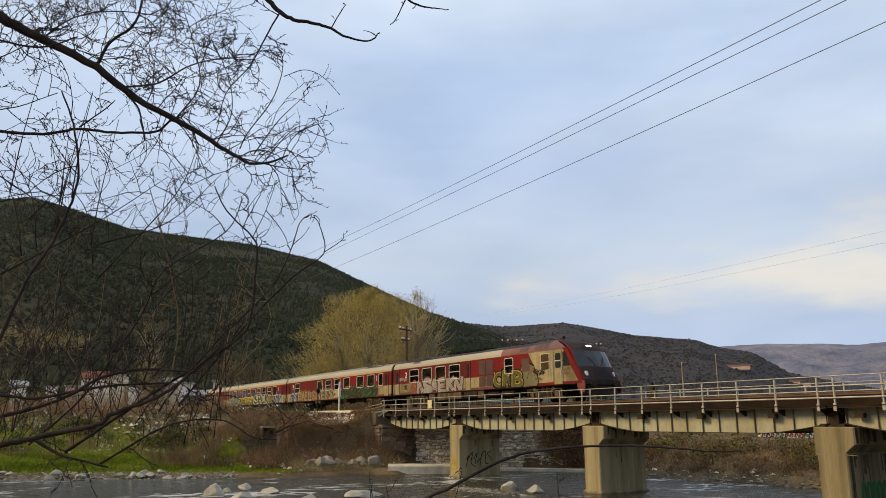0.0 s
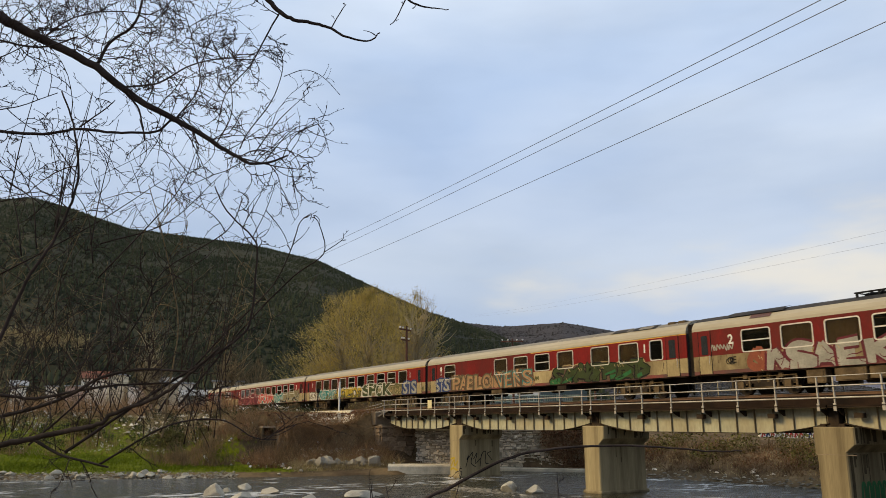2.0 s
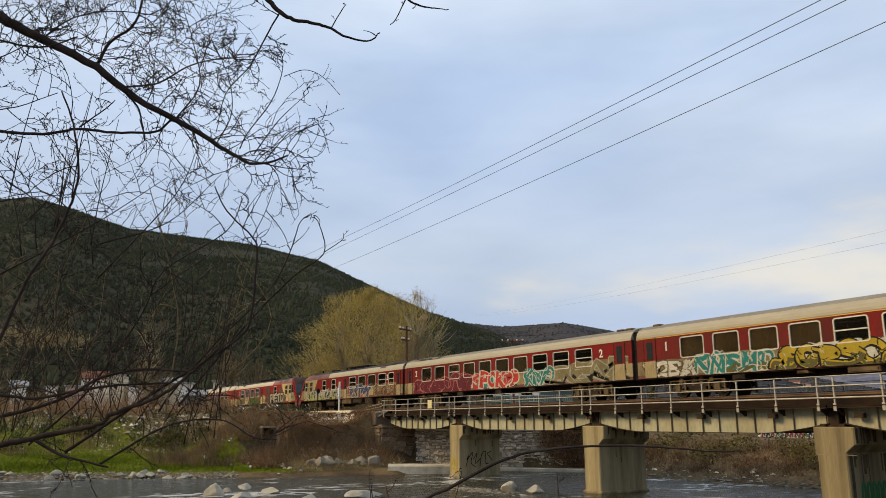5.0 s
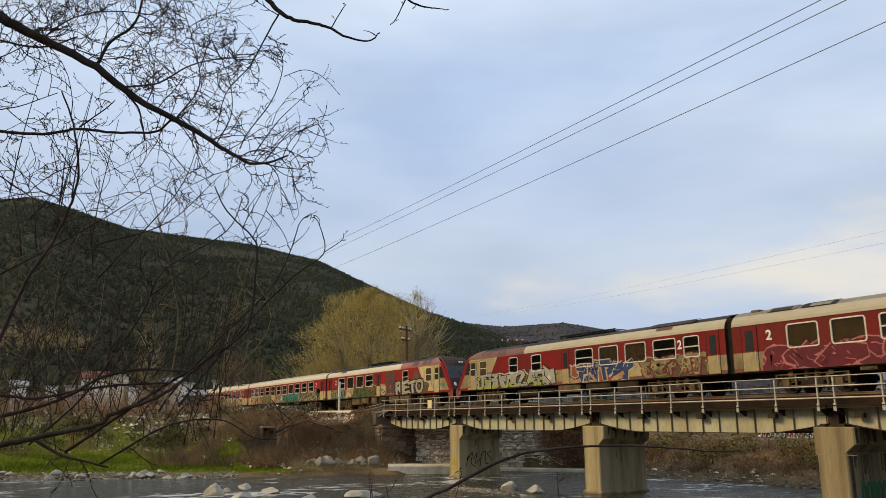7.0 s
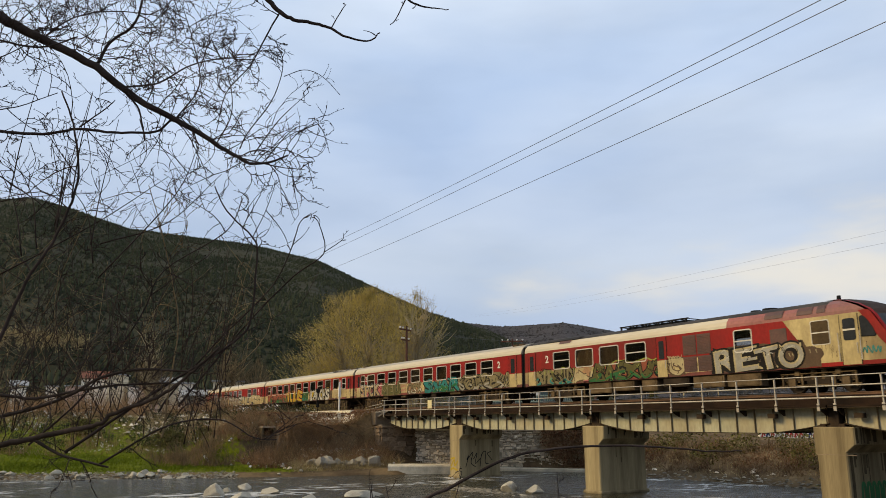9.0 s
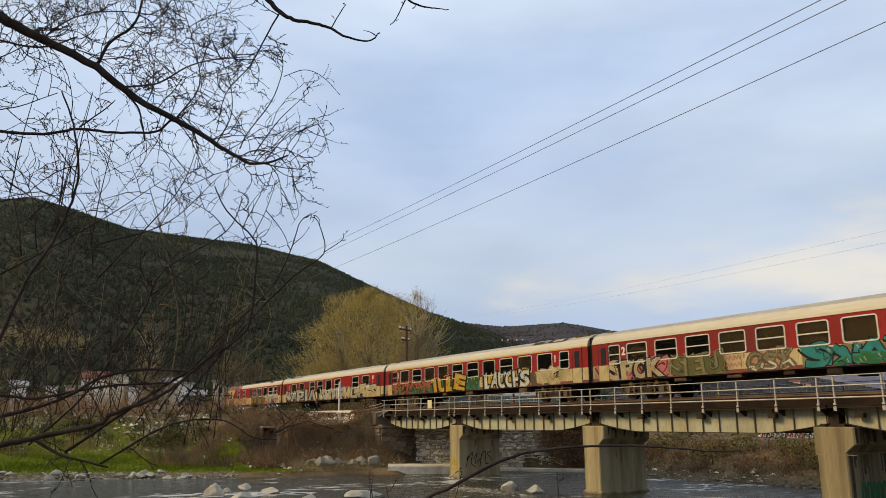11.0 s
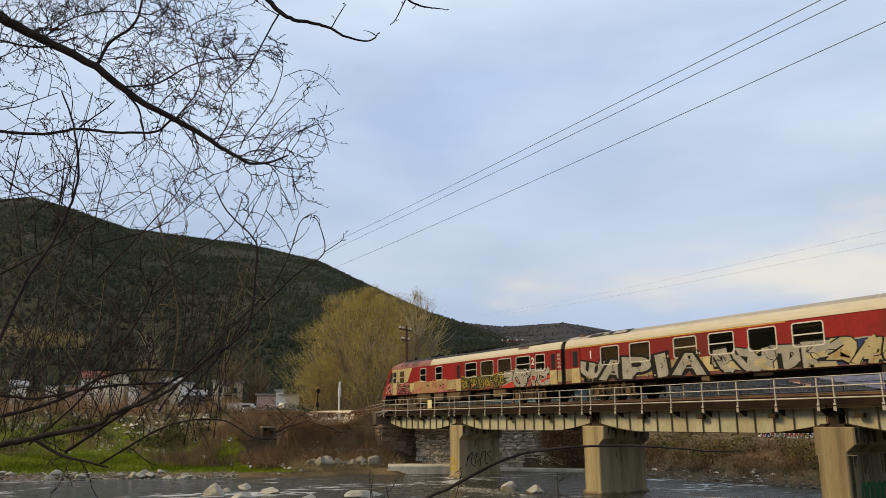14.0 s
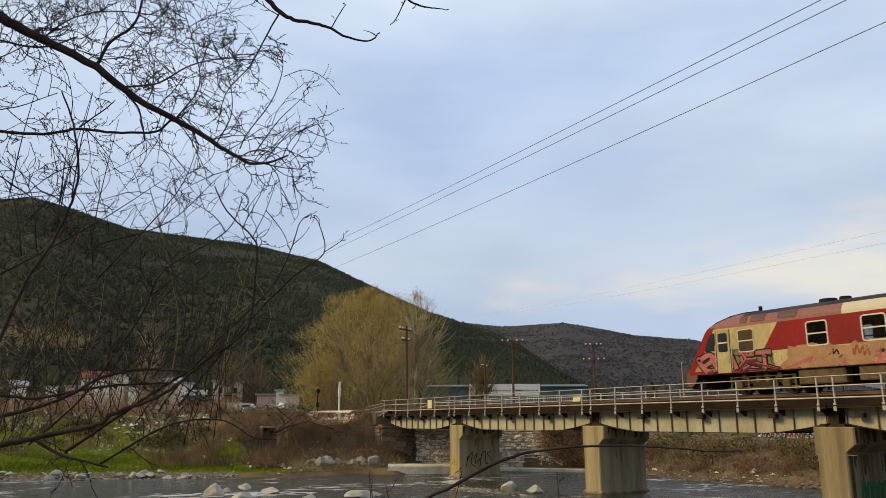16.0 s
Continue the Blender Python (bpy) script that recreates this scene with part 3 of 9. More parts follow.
# ---- hills ----


def hill(name, mats, label, r0, r1, rise, lo, hi, step, rough_amp, seed, kind="structure"):
    """A hill as a fan of slopes: rise(azimuth) is the height of its ridge over its distance, from r0 up to the ridge at r1 and down behind."""
    az = np.radians(np.arange(lo, hi + step / 2, step))
    ts = np.concatenate([np.linspace(0, 1, 22), [1.15, 1.4]])
    v = []
    for a in az:
        top = rise(math.degrees(a)) * r1
        for t in ts:
            r = r0 + (r1 - r0) * t
            s = t if t <= 1 else max(0.0, 1 - (t - 1) * 1.6)
            n1 = noise.fractal(Vector((math.sin(a) * r / 160, math.cos(a) * r / 160, seed)), 0.8, 2.0, 5)
            n2 = noise.noise(Vector((math.sin(a) * r / 12, math.cos(a) * r / 12, seed)))
            z = EYE_Z + (top * s ** 0.85) + (n1 * rough_amp * 4 * math.sin(min(t, 1) * math.pi) + n2 * rough_amp * 0.35 * (t > 0.1))
            v.append((math.sin(a) * r, math.cos(a) * r, max(z, 0.0) if t > 0.02 else 0.5))
    k = len(ts)
    f = [(i * k + j, i * k + j + 1, (i + 1) * k + j + 1, (i + 1) * k + j) for i in range(len(az) - 1) for j in range(k - 1)]
    g = Geo()
    g.add(v, f)
    return tagged(part(name, g, mats, smooth=True), label, "hill", kind=kind), np.array(v)


def rise_left(a):
    return float(np.interp(a, [-200, -150, -110, -90.2, -88.3, -85.8, -82.1, -78.6, -73.8, -68.8, -65, -60.3, -55.6, -53.6, -51.6, -49.0, -46.5, -44],
                           [0.05, 0.16, 0.24, 0.254, 0.261, 0.252, 0.234, 0.231, 0.226, 0.209, 0.179, 0.142, 0.116, 0.099, 0.075, 0.045, 0.018, 0.004]))


def rise_mid(a):
    return float(np.interp(a, [-64, -57.7, -54.8, -50.2, -47.3, -45.3, -41.1, -39.6, -37.4, -35.1, -31.8, -29.6, -10, 30, 90, 150],
                           [0.11, 0.128, 0.1225, 0.1264, 0.1166, 0.1085, 0.1005, 0.091, 0.083, 0.057, 0.043, 0.036, 0.05, 0.09, 0.07, 0.05]))


def rise_far(a):
    return float(np.interp(a, [-46, -42.3, -39.2, -37, -33.2, -30.8, -29.3, -20, 0, 60], [0.08, 0.084, 0.0915, 0.0925, 0.0905, 0.087, 0.0893, 0.095, 0.08, 0.06]))


# the far and middle ridges have their haze in the base colour
hill_far, _ = hill("hill_far", FARHILL, "far mountain ridge with blue-grey haze in its colour", 2300, 3600, rise_far, -48, 60, 0.35, 8.0, 7)
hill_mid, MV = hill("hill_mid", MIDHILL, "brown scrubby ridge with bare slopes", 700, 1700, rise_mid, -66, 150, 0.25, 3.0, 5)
hill_left, HV = hill("hill_left", HILLSOIL, "steep hillside under dark pine forest and scrub", 230, 760, rise_left, -200, -43.5, 0.25, 1.6, 2)


def build_forest():
    """Small ragged conifers and bushes over the near hillside."""
    rng = np.random.default_rng(11)
    k = 24
    cols = HV.reshape(-1, k, 3)
    total = 62000
    lo, hi = int((-112 + 200) / 0.25), len(cols) - 2
    i, t = rng.integers(lo, hi, total), rng.random(total) ** 0.8 * 20.98
    j = t.astype(int)
    u, w = rng.random(total)[:, None], (t - j)[:, None]
    p = (cols[i, j] * (1 - w) + cols[i, j + 1] * w) * (1 - u) + (cols[i + 1, j] * (1 - w) + cols[i + 1, j + 1] * w) * u
    clump = np.array([noise.noise(Vector((q[0] / 45, q[1] / 45, 3.3))) for q in p])
    p = p[clump + rng.normal(size=total) * 0.22 > -0.3]
    total = len(p)
    size = 0.75 + 1.25 * rng.random(total) ** 1.8
    size *= np.interp(np.hypot(p[:, 0], p[:, 1]), [230, 600, 760], [1.0, 0.9, 0.7])
    p[:, 2] -= 0.3 * size
    base_v, base_f = [], []
    for z0, z1, r in ((0.0, 0.9, 0.62), (0.55, 1.45, 0.5), (1.05, 2.0, 0.32)):
        o = len(base_v)
        n = 6
        base_v += [(math.cos(i * 2 * math.pi / n) * r * (1 + 0.25 * math.sin(i * 2.3 + z0 * 5)), math.sin(i * 2 * math.pi / n) * r * (1 + 0.25 * math.cos(i * 1.7)), z0 + 0.1 * math.sin(i * 3.1)) for i in range(n)] + [(0.05, 0.02, z1)]
        base_f += [(o + i, o + (i + 1) % n, o + n) for i in range(n)]
    scales = np.stack([size * (0.8 + 0.5 * rng.random(total)), size * (0.9 + 0.5 * rng.random(total)), size * (0.55 + 0.6 * rng.random(total))], axis=1)
    me = crowd("hill_forest", base_v, base_f, p, scales, rng.random(total) * 6.28)
    me.materials.append(FOREST)
    tagged(new("hill_forest", me), "dark green pine and oak scrub covering the hillside", "forest", kind="stuff")


build_forest()


def build_dry_band():
    """A strip of dry yellow grass and brush across the foot of the wooded hill."""
    rng = np.random.default_rng(53)
    cols = HV.reshape(-1, 24, 3)
    starts = []
    for _ in range(2600):
        i = int((rng.uniform(-96, -84.2) + 200) / 0.25)
        t = rng.normal(0.0905, 0.0045)
        col = cols[i]
        ratio = (col[:, 2] - EYE_Z) / np.hypot(col[:, 0], col[:, 1])
        k = int(np.argmax(ratio > t))
        if k > 0:
            q = (t - ratio[k - 1]) / max(ratio[k] - ratio[k - 1], 1e-6)
            p = col[k - 1] + (col[k] - col[k - 1]) * q
            starts.append(p + (cols[i + 1][k] - col[k]) * rng.random())
    p = np.array(starts)
    n = len(p)
    ways = np.stack([rng.normal(size=n) * 0.5, rng.normal(size=n) * 0.5, np.ones(n)], axis=1)
    me = ribbons("dry_band", p, ways, rng.uniform(1.2, 3.4, n), 0.16 * (0.5 + rng.random(n)), 0.3, rng, 2)
    me.materials.append(STRAW)
    tagged(new("dry_band", me), "strip of dry yellow grass at the foot of the wooded hill", "grass", kind="stuff")


build_dry_band()


def build_scrub():
    """Dark bushes dotted over the brown ridge."""
    rng = np.random.default_rng(41)
    cols = MV.reshape(-1, 24, 3)
    total = 34000
    i, t = rng.integers(int(4 / 0.25), int(40 / 0.25), total), rng.random(total) ** 1.25 * 20.98
    j = t.astype(int)
    u, w = rng.random(total)[:, None], (t - j)[:, None]
    q = (cols[i, j] * (1 - w) + cols[i, j + 1] * w) * (1 - u) + (cols[i + 1, j] * (1 - w) + cols[i + 1, j + 1] * w) * u
    clump = np.array([noise.noise(Vector((a[0] / 90, a[1] / 90, 8.1))) for a in q])
    q = q[clump + rng.normal(size=total) * 0.35 > np.interp(t, [0, 8, 20], [-0.35, 0.0, 0.2])]
    n = len(q)
    base_v = [(math.cos(k * 1.2566), math.sin(k * 1.2566), -0.2) for k in range(5)] + [(0.6 * math.cos(k * 1.2566 + 0.5), 0.6 * math.sin(k * 1.2566 + 0.5), 0.7) for k in range(5)] + [(0, 0, 1.0)]
    base_f = [(k, (k + 1) % 5, 5 + (k + 1) % 5) for k in range(5)] + [(k, 5 + (k + 1) % 5, 5 + k) for k in range(5)] + [(5 + k, 5 + (k + 1) % 5, 10) for k in range(5)]
    s = 0.8 + 1.9 * rng.random(n) ** 2
    me = crowd("ridge_scrub", base_v, base_f, q, np.stack([s, s, s * 0.9], axis=1), rng.random(n) * 6.28)
    me.materials.append(MIDSCRUB)
    tagged(new("ridge_scrub", me), "dark scrub bushes dotted over the brown ridge", "scrub", kind="stuff")


build_scrub()

# ---- the railway bridge ----
RAIL_Z, TRACK_Y = 5.02, 31.95
PIERS = [-48.2, -33.7, -19.2, -4.7]
ENDS = [-59.5] + PIERS + [9.8]
GIRD_N, GIRD_F = 30.1, 32.75
RAIL_N, RAIL_F = 29.45, 34.45
bridge = thing("railway_bridge", "cream-painted plate girder railway bridge on concrete piers", "bridge")


def girder(x0, x1, y, out):
    """A plate girder with a belly: deep in the middle, curving up to shallow bearings."""
    xs = np.linspace(x0, x1, 41)
    low = [3.30 + 0.42 * max(0.0, 1 - min(x - x0, x1 - x) / 3.1) ** 1.5 for x in xs]
    g = Geo()
    top = 4.38
    t = 0.012
    n = len(xs)
    for side in (-1, 1):
        g.add([(x, y + side * t, z) for x, b in zip(xs, low) for z in (b, top)], [(2 * i, 2 * i + 2, 2 * i + 3, 2 * i + 1)[::side] for i in range(n - 1)])
    part("girder_web", g, GIRDER, bridge)
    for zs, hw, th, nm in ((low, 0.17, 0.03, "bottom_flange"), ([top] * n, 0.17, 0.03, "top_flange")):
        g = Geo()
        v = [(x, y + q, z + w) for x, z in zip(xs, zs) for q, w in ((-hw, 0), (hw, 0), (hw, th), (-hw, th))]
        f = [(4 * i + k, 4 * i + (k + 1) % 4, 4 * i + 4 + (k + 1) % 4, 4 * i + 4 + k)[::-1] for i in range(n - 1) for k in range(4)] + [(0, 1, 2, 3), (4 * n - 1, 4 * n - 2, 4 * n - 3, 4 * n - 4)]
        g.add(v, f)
        # dark brown on the bottom flange, girder cream on the top one
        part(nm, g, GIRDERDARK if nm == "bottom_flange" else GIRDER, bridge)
    return xs, low


def stiffener_mesh(h):
    g = Geo()
    g.box(-0.014, 0.014, -0.09, 0.0, 0, h, c=0.004)
    return g.mesh("stiffener", STIFFSHADE)


STIFF = {}
for span, (x0, x1) in enumerate(zip(ENDS[:-1], ENDS[1:])):
    a, b = x0 + 0.32, x1 - 0.32
    for y in (GIRD_N, GIRD_F):
        xs, low = girder(a, b, y, -1 if y < TRACK_Y else 1)
    count = 14 if x1 - x0 > 13 else 11
    for i in range(count + 1):
        x = a + 0.08 + (b - a - 0.16) * i / count + ((0, -0.37, 0.37, 0.3, 0)[span] if 0 < i < count else 0)
        bottom = float(np.interp(x, xs, low)) + 0.03
        h = round(4.38 - bottom, 2)
        if h not in STIFF:
            STIFF[h] = stiffener_mesh(h)
        for y, flip in ((GIRD_N - 0.012, 0), (GIRD_F + 0.012, 180)):
            s = new("stiffener", STIFF[h])
            s.parent, s.matrix_basis = bridge, pose(x, y, 4.38 - h, 0, 0, flip)
    # cross frames and a dark plated floor between the girders
    for i in range(0, count + 1, 2):
        g = Geo()
        x = a + 0.08 + (b - a - 0.16) * i / count
        g.box(x - 0.06, x + 0.06, GIRD_N + 0.02, GIRD_F - 0.02, 3.85, 4.3)
        part("cross_beam", g, GIRDERDARK, bridge)
    g = Geo()
    g.box(x0 + 0.05, x1 - 0.05, GIRD_N - 0.2, GIRD_F + 0.2, 4.42, 4.5)
    part("deck_plate", g, RUSTYBEAM, bridge)
    for y0, y1 in ((RAIL_N - 0.05, GIRD_N - 0.205), (GIRD_F + 0.205, RAIL_F + 0.05)):
        g = Geo()
        g.box(x0 + 0.03, x1 - 0.03, y0, y1, 4.40, 4.45)
        part("walkway", g, RUSTYBEAM, bridge)
    # edge channel along the walkway
    for y in (RAIL_N, RAIL_F):
        g = Geo()
        g.box(x0 + 0.03, x1 - 0.03, y - 0.02, y + 0.02, 4.34, 4.395)
        part("edge_channel", g, GIRDERDARK, bridge)


def railing_post():
    g = Geo()
    g.box(-0.035, 0.035, -0.035, 0.035, 4.25, 5.62, c=0.01)
    g.box(-0.07, 0.07, -0.05, -0.036, 4.22, 4.52, c=0.01)
    return g.mesh("railing_post", GALV)


def bracket_mesh():
    g = Geo()
    g.add([(x, y, z) for x in (-0.03, 0.03) for y, z in ((0, 0), (0.52, 0), (0.52, -0.26), (0.46, -0.26))],
          [(0, 1, 2, 3), (7, 6, 5, 4), (0, 4, 5, 1), (1, 5, 6, 2), (2, 6, 7, 3), (3, 7, 4, 0)])
    return g.mesh("bracket", GIRDERDARK)


POST, BRACKET = railing_post(), bracket_mesh()
railings = {}
for y in (RAIL_N, RAIL_F):
    r = railings[y] = thing("bridge_railing", "grey galvanised pipe railing along the bridge walkway", "railing", "railings of the bridge")
    for x0, x1 in zip(ENDS[:-1], ENDS[1:]):
        a, b = x0 + 0.36, x1 - 0.36
        n = round((b - a) / 1.97)
        for i in range(n + 1):
            x = a + (b - a) * i / n
            p = new("post", POST)
            p.parent, p.matrix_basis = r, pose(x, y, 0, 0, 0, 0 if y < TRACK_Y else 180)
            k = new("bracket", BRACKET)
            k.parent, k.matrix_basis = bridge, pose(x, y, 4.30, 0, 0, 0 if y < TRACK_Y else 180) @ Matrix.Diagonal((1, 1 if y < TRACK_Y else 3.0, 1, 1))
        for z, rad, name in ((5.6, 0.02, "top_rail"), (5.21, 0.028, "middle_rail"), (4.74, 0.034, "lower_rail")):
            g = Geo()
            g.cyl((x0 + 0.02, y - 0.05, z), (x1 - 0.02, y - 0.05, z), rad, n=8)
            part(name, g, GALV, r)
    g = Geo()
    for z, rad in ((5.35, 0.025), (5.12, 0.025), (4.72, 0.03)):
        g.cyl((-62.5, y - 0.05, z - 0.25), (-59.5, y - 0.05, z), rad, n=8)
    part("end_rail", g, GALV, r)

# small dark drain boxes under the walkway
g = Geo()
g.box(-0.2, 0.2, 0.25, 0.5, -0.5, -0.3, c=0.03)
DRAIN = g.mesh("drain_box", GIRDERDARK)
for x in np.arange(-57.4, 8, 3.93):
    o = new("drain_box", DRAIN)
    o.parent, o.matrix_basis = bridge, pose(float(x), RAIL_N, 4.45)


STAIN = mat("water_stain_and_shade", (0.10, 0.074, 0.038), (0.05, 0.037, 0.02), 0.9, 1.2, 10, 0.1)


def stroke(g, pts, width, y, slot=0, steps=4):
    """A flat painted line in the x-z plane at depth y."""
    p = smooth_path([(a, 0, b) for a, b in pts], steps) if len(pts) > 2 else [Vector((a, 0, b)) for a, b in pts]
    v = []
    for i, q in enumerate(p):
        d = (p[min(i + 1, len(p) - 1)] - p[max(i - 1, 0)]).normalized()
        nrm = Vector((-d.z, 0, d.x)) * width / 2
        v += [(q.x + nrm.x, y, q.z + nrm.z), (q.x - nrm.x, y, q.z - nrm.z)]
    g.add(v, [(2 * i, 2 * i + 1, 2 * i + 3, 2 * i + 2) for i in range(len(p) - 1)], slot)


def build_pier(x, turned=0):
    """A concrete pier with a corbelled cap on one side and bearings on top."""
    pier = thing("bridge_pier", "stained cream concrete bridge pier standing in the river", "bridge pier", "piers of the railway bridge", at=pose(x, 0, 0))
    y0, y1 = 29.62, 33.1
    g = Geo()
    prof = [(-0.58, -1.2), (0.70, -1.2), (0.70, 2.60), (1.10, 2.92), (1.10, 3.60), (-0.66, 3.60), (-0.66, 2.52), (-0.58, 2.46)]
    c = 0.05
    rings = []
    for y, k in ((y0, c), (y0 + c, 0), (y1 - c, 0), (y1, c)):
        rings.append([(px - k * (1 if px > 0.05 else -1), y, pz - (k if pz > 3 else 0)) for px, pz in prof])
    n = len(prof)
    g.add([p for r in rings for p in r], [tuple(reversed(range(n))), tuple(range(3 * n, 4 * n))] +
          [(i * n + j, i * n + (j + 1) % n, (i + 1) * n + (j + 1) % n, (i + 1) * n + j) for i in range(3) for j in range(n)])
    bm = bmesh.new()
    # turned piers take the concrete with shade in its colour
    me = g.mesh("shaft", WEATHERSHADECON if turned else CONCRETE)
    bm.from_mesh(me)
    bmesh.ops.recalc_face_normals(bm, faces=bm.faces)
    bm.to_mesh(me)
    bm.free()
    shaft = new("shaft", me)
    shaft.parent = pier
    g = Geo()
    g.box(-0.68, 0.82, y0 - 0.1, y1 + 0.1, -1.2, 0.14, c=0.06)
    part("footing", g, WEATHERSHADECON, pier)
    g = Geo()
    g.box(-0.662, 1.10, y0 - 0.006, y0 + 0.02, 2.50, 2.525)
    part("casting_joint", g, DARKCON, pier)
    for y in (GIRD_N, GIRD_F):
        for dx in (-0.42, 0.42):
            g = Geo()
            g.box(dx - 0.2, dx + 0.2, y - 0.2, y + 0.2, 3.575, 3.64, c=0.02)
            g.box(dx - 0.12, dx + 0.12, y - 0.16, y + 0.16, 3.638, 3.725, c=0.02)
            part("bearing", g, GIRDERDARK, pier)
    g = Geo()
    g.box(-0.28, 0.28, GIRD_N - 0.1, GIRD_N + 0.25, 3.6, 4.38, c=0.02)
    part("end_plate", g, GIRDERDARK, pier)
    # dark runs of water down the broad face, over the corbel and below it
    rng = random.Random(int(-x * 10))
    # on turned piers extra, wider runs stand in for shade
    for nm, lo, hi, at_x, count in (("cap_stain", 2.94, 3.58, 1.104, 24 if turned else 13), ("shaft_stain", 0.3, 2.56, 0.704, 12 if turned else 2)):
        g = Geo()
        for k in range(count):
            a0, w_ = rng.uniform(0.1, 3.3), rng.uniform(0.03, 0.2 if turned else (0.2 if nm == "cap_stain" else 0.1))
            z1_ = hi - rng.uniform(0.0, 0.05)
            z0_ = max(lo, z1_ - rng.uniform(0.2, 0.7 if nm == "cap_stain" else (2.2 if turned else 1.2)))
            stroke(g, [(a0, z1_), (a0 + rng.uniform(-0.02, 0.02), (z0_ + z1_) / 2), (a0, z0_)], w_, -0.00004 * k, steps=3)
        o = part(nm, g, STAIN, pier)
        o.matrix_basis = pose(at_x, y0, 0, 0, 0, 90)
    return pier


piers = [build_pier(x - (0.2 if x == -19.2 else 0), x > -20) for x in PIERS]

# painted scrawls on two piers
g = Geo()
for pts in ([(0.25, 0.7), (0.5, 1.5), (0.35, 1.2), (0.85, 1.72), (0.7, 1.0), (1.1, 0.7)], [(0.9, 1.25), (1.2, 1.65), (1.05, 0.95), (1.5, 1.3)], [(1.45, 0.7), (1.6, 1.55), (1.95, 1.75), (1.9, 1.0), (2.2, 0.9)], [(2.4, 1.75), (2.1, 1.6), (2.5, 1.15)]):
    stroke(g, pts, 0.055, 0.0, steps=5)
o = part("graffiti_scrawl", g, SPRAY["black"], piers[0])
o.matrix_basis = pose(0.708, 29.9, 0, 0, 0, 90)
g = Geo()
for i in range(7):
    stroke(g, [(0.35 + i * 0.36, 0.55), (0.42 + i * 0.36, 1.45), (0.60 + i * 0.36, 1.38), (0.58 + i * 0.36, 0.5)], 0.15, 0.001 * i, steps=4)
o = part("graffiti_scrawl", g, SPRAY["green"], piers[2])
o.matrix_basis = pose(0.709, 30.0, -0.1, 0, 0, 90)

g = Geo()
for k, pts in enumerate(([(-0.5, 0.5), (-0.1, 0.62), (0.45, 0.5)], [(-0.4, 0.75), (0.0, 1.2), (0.1, 0.8), (0.5, 1.15)], [(-0.45, 1.25), (0.1, 1.35)])):
    stroke(g, pts, 0.13, -0.001 * k, steps=4)
o = part("graffiti_scrawl", g, SPRAY["yellow"], piers[0])
o.matrix_basis = pose(0, 29.61, 0)

# abutments, ledge and track bed
for nm, x0, x1 in (("abutment", -63.0, -59.3), ("abutment", 9.6, 14.0)):
    ab = thing(nm, "dark damp concrete bridge abutment with a stepped bearing shelf", "abutment", kind="structure")
    g = Geo()
    g.box(x0, x1, 29.3, 34.7, -1.0, 3.62, c=0.06)
    part("breast_wall", g, DARKCON, ab)
    g = Geo()
    back = (x0, x0 + 2.9) if x0 < 0 else (x1 - 3.4, x1)
    g.box(back[0], back[1], 29.1, 34.9, 3.6, 4.62, c=0.05)
    part("ballast_wall", g, DARKCON, ab)
ledge = Geo()
L0, L1 = Vector((-53.55, 27.05, 0)), Vector((-51.2, 31.3, 0))
dirn = (L1 - L0).normalized()
inn = Vector((-dirn.y, dirn.x, 0))
v = []
for z, k in ((-0.6, 0.0), (0.56, 0.0), (0.66, 0.08), (0.66, 2.2), (-0.6, 2.2)):
    v += [(L0 + inn * k + Vector((0, 0, z)))[:], (L1 + inn * k + Vector((0, 0, z)))[:]]
ledge.add(v, [(0, 1, 3, 2), (2, 3, 5, 4), (4, 5, 7, 6), (6, 7, 9, 8), (8, 9, 1, 0), (0, 2, 4, 6, 8), (9, 7, 5, 3, 1)])
tagged(part("concrete_ledge", ledge, GREYCON), "pale concrete footing ledge at the foot of the bank", "ledge", kind="structure")
kerb = Geo()
for i in range(11):
    x = -64.5 - i * 4.0
    kerb.box(x - 3.97, x, 28.75 + 0.05 * math.sin(i * 2.1), 29.1 + 0.05 * math.sin(i * 2.1), 4.35, 4.86 + 0.03 * math.sin(i * 1.3), c=0.04)
tagged(part("cable_trough", kerb, TROUGH), "pale concrete cable trough beside the railway line", "trough", kind="structure")

bed = Geo()
xs = np.linspace(-480, -59.6, 150)
v = []
for i, x in enumerate(xs):
    for y, z in ((29.2, 4.3), (30.2, 4.80), (33.7, 4.80), (34.9, 4.3)):
        v.append((x, y + random.uniform(-0.1, 0.1), z + random.uniform(-0.04, 0.04) if z > 4.5 else z))
bed.add(v, [(4 * i + k, 4 * i + 4 + k, 4 * i + 5 + k, 4 * i + 1 + k) for i in range(149) for k in range(3)])
tagged(part("track_bed", bed, BALLAST), "grey stone ballast bed of the railway line", "track bed", kind="structure")
track = thing("railway_track", "rusty single railway track on timber sleepers", "railway track", kind="structure")
for y in (TRACK_Y - 0.75, TRACK_Y + 0.75):
    g = Geo()
    prof = [(-0.07, 0), (0.07, 0), (0.07, 0.02), (0.012, 0.05), (0.012, 0.12), (0.035, 0.13), (0.035, 0.165), (-0.035, 0.165), (-0.035, 0.13), (-0.012, 0.12), (-0.012, 0.05), (-0.07, 0.02)]
    n = len(prof)
    g.add([(x, y + a, RAIL_Z - 0.165 + b) for x in (-480, 60) for a, b in prof], [tuple(range(n)), tuple(reversed(range(n, 2 * n)))] + [(i, n + i, n + (i + 1) % n, (i + 1) % n) for i in range(n)])
    part("rail", g, RAIL, track)
g = Geo()
g.box(-0.13, 0.13, -1.45, 1.45, -0.24, 0, c=0.015)
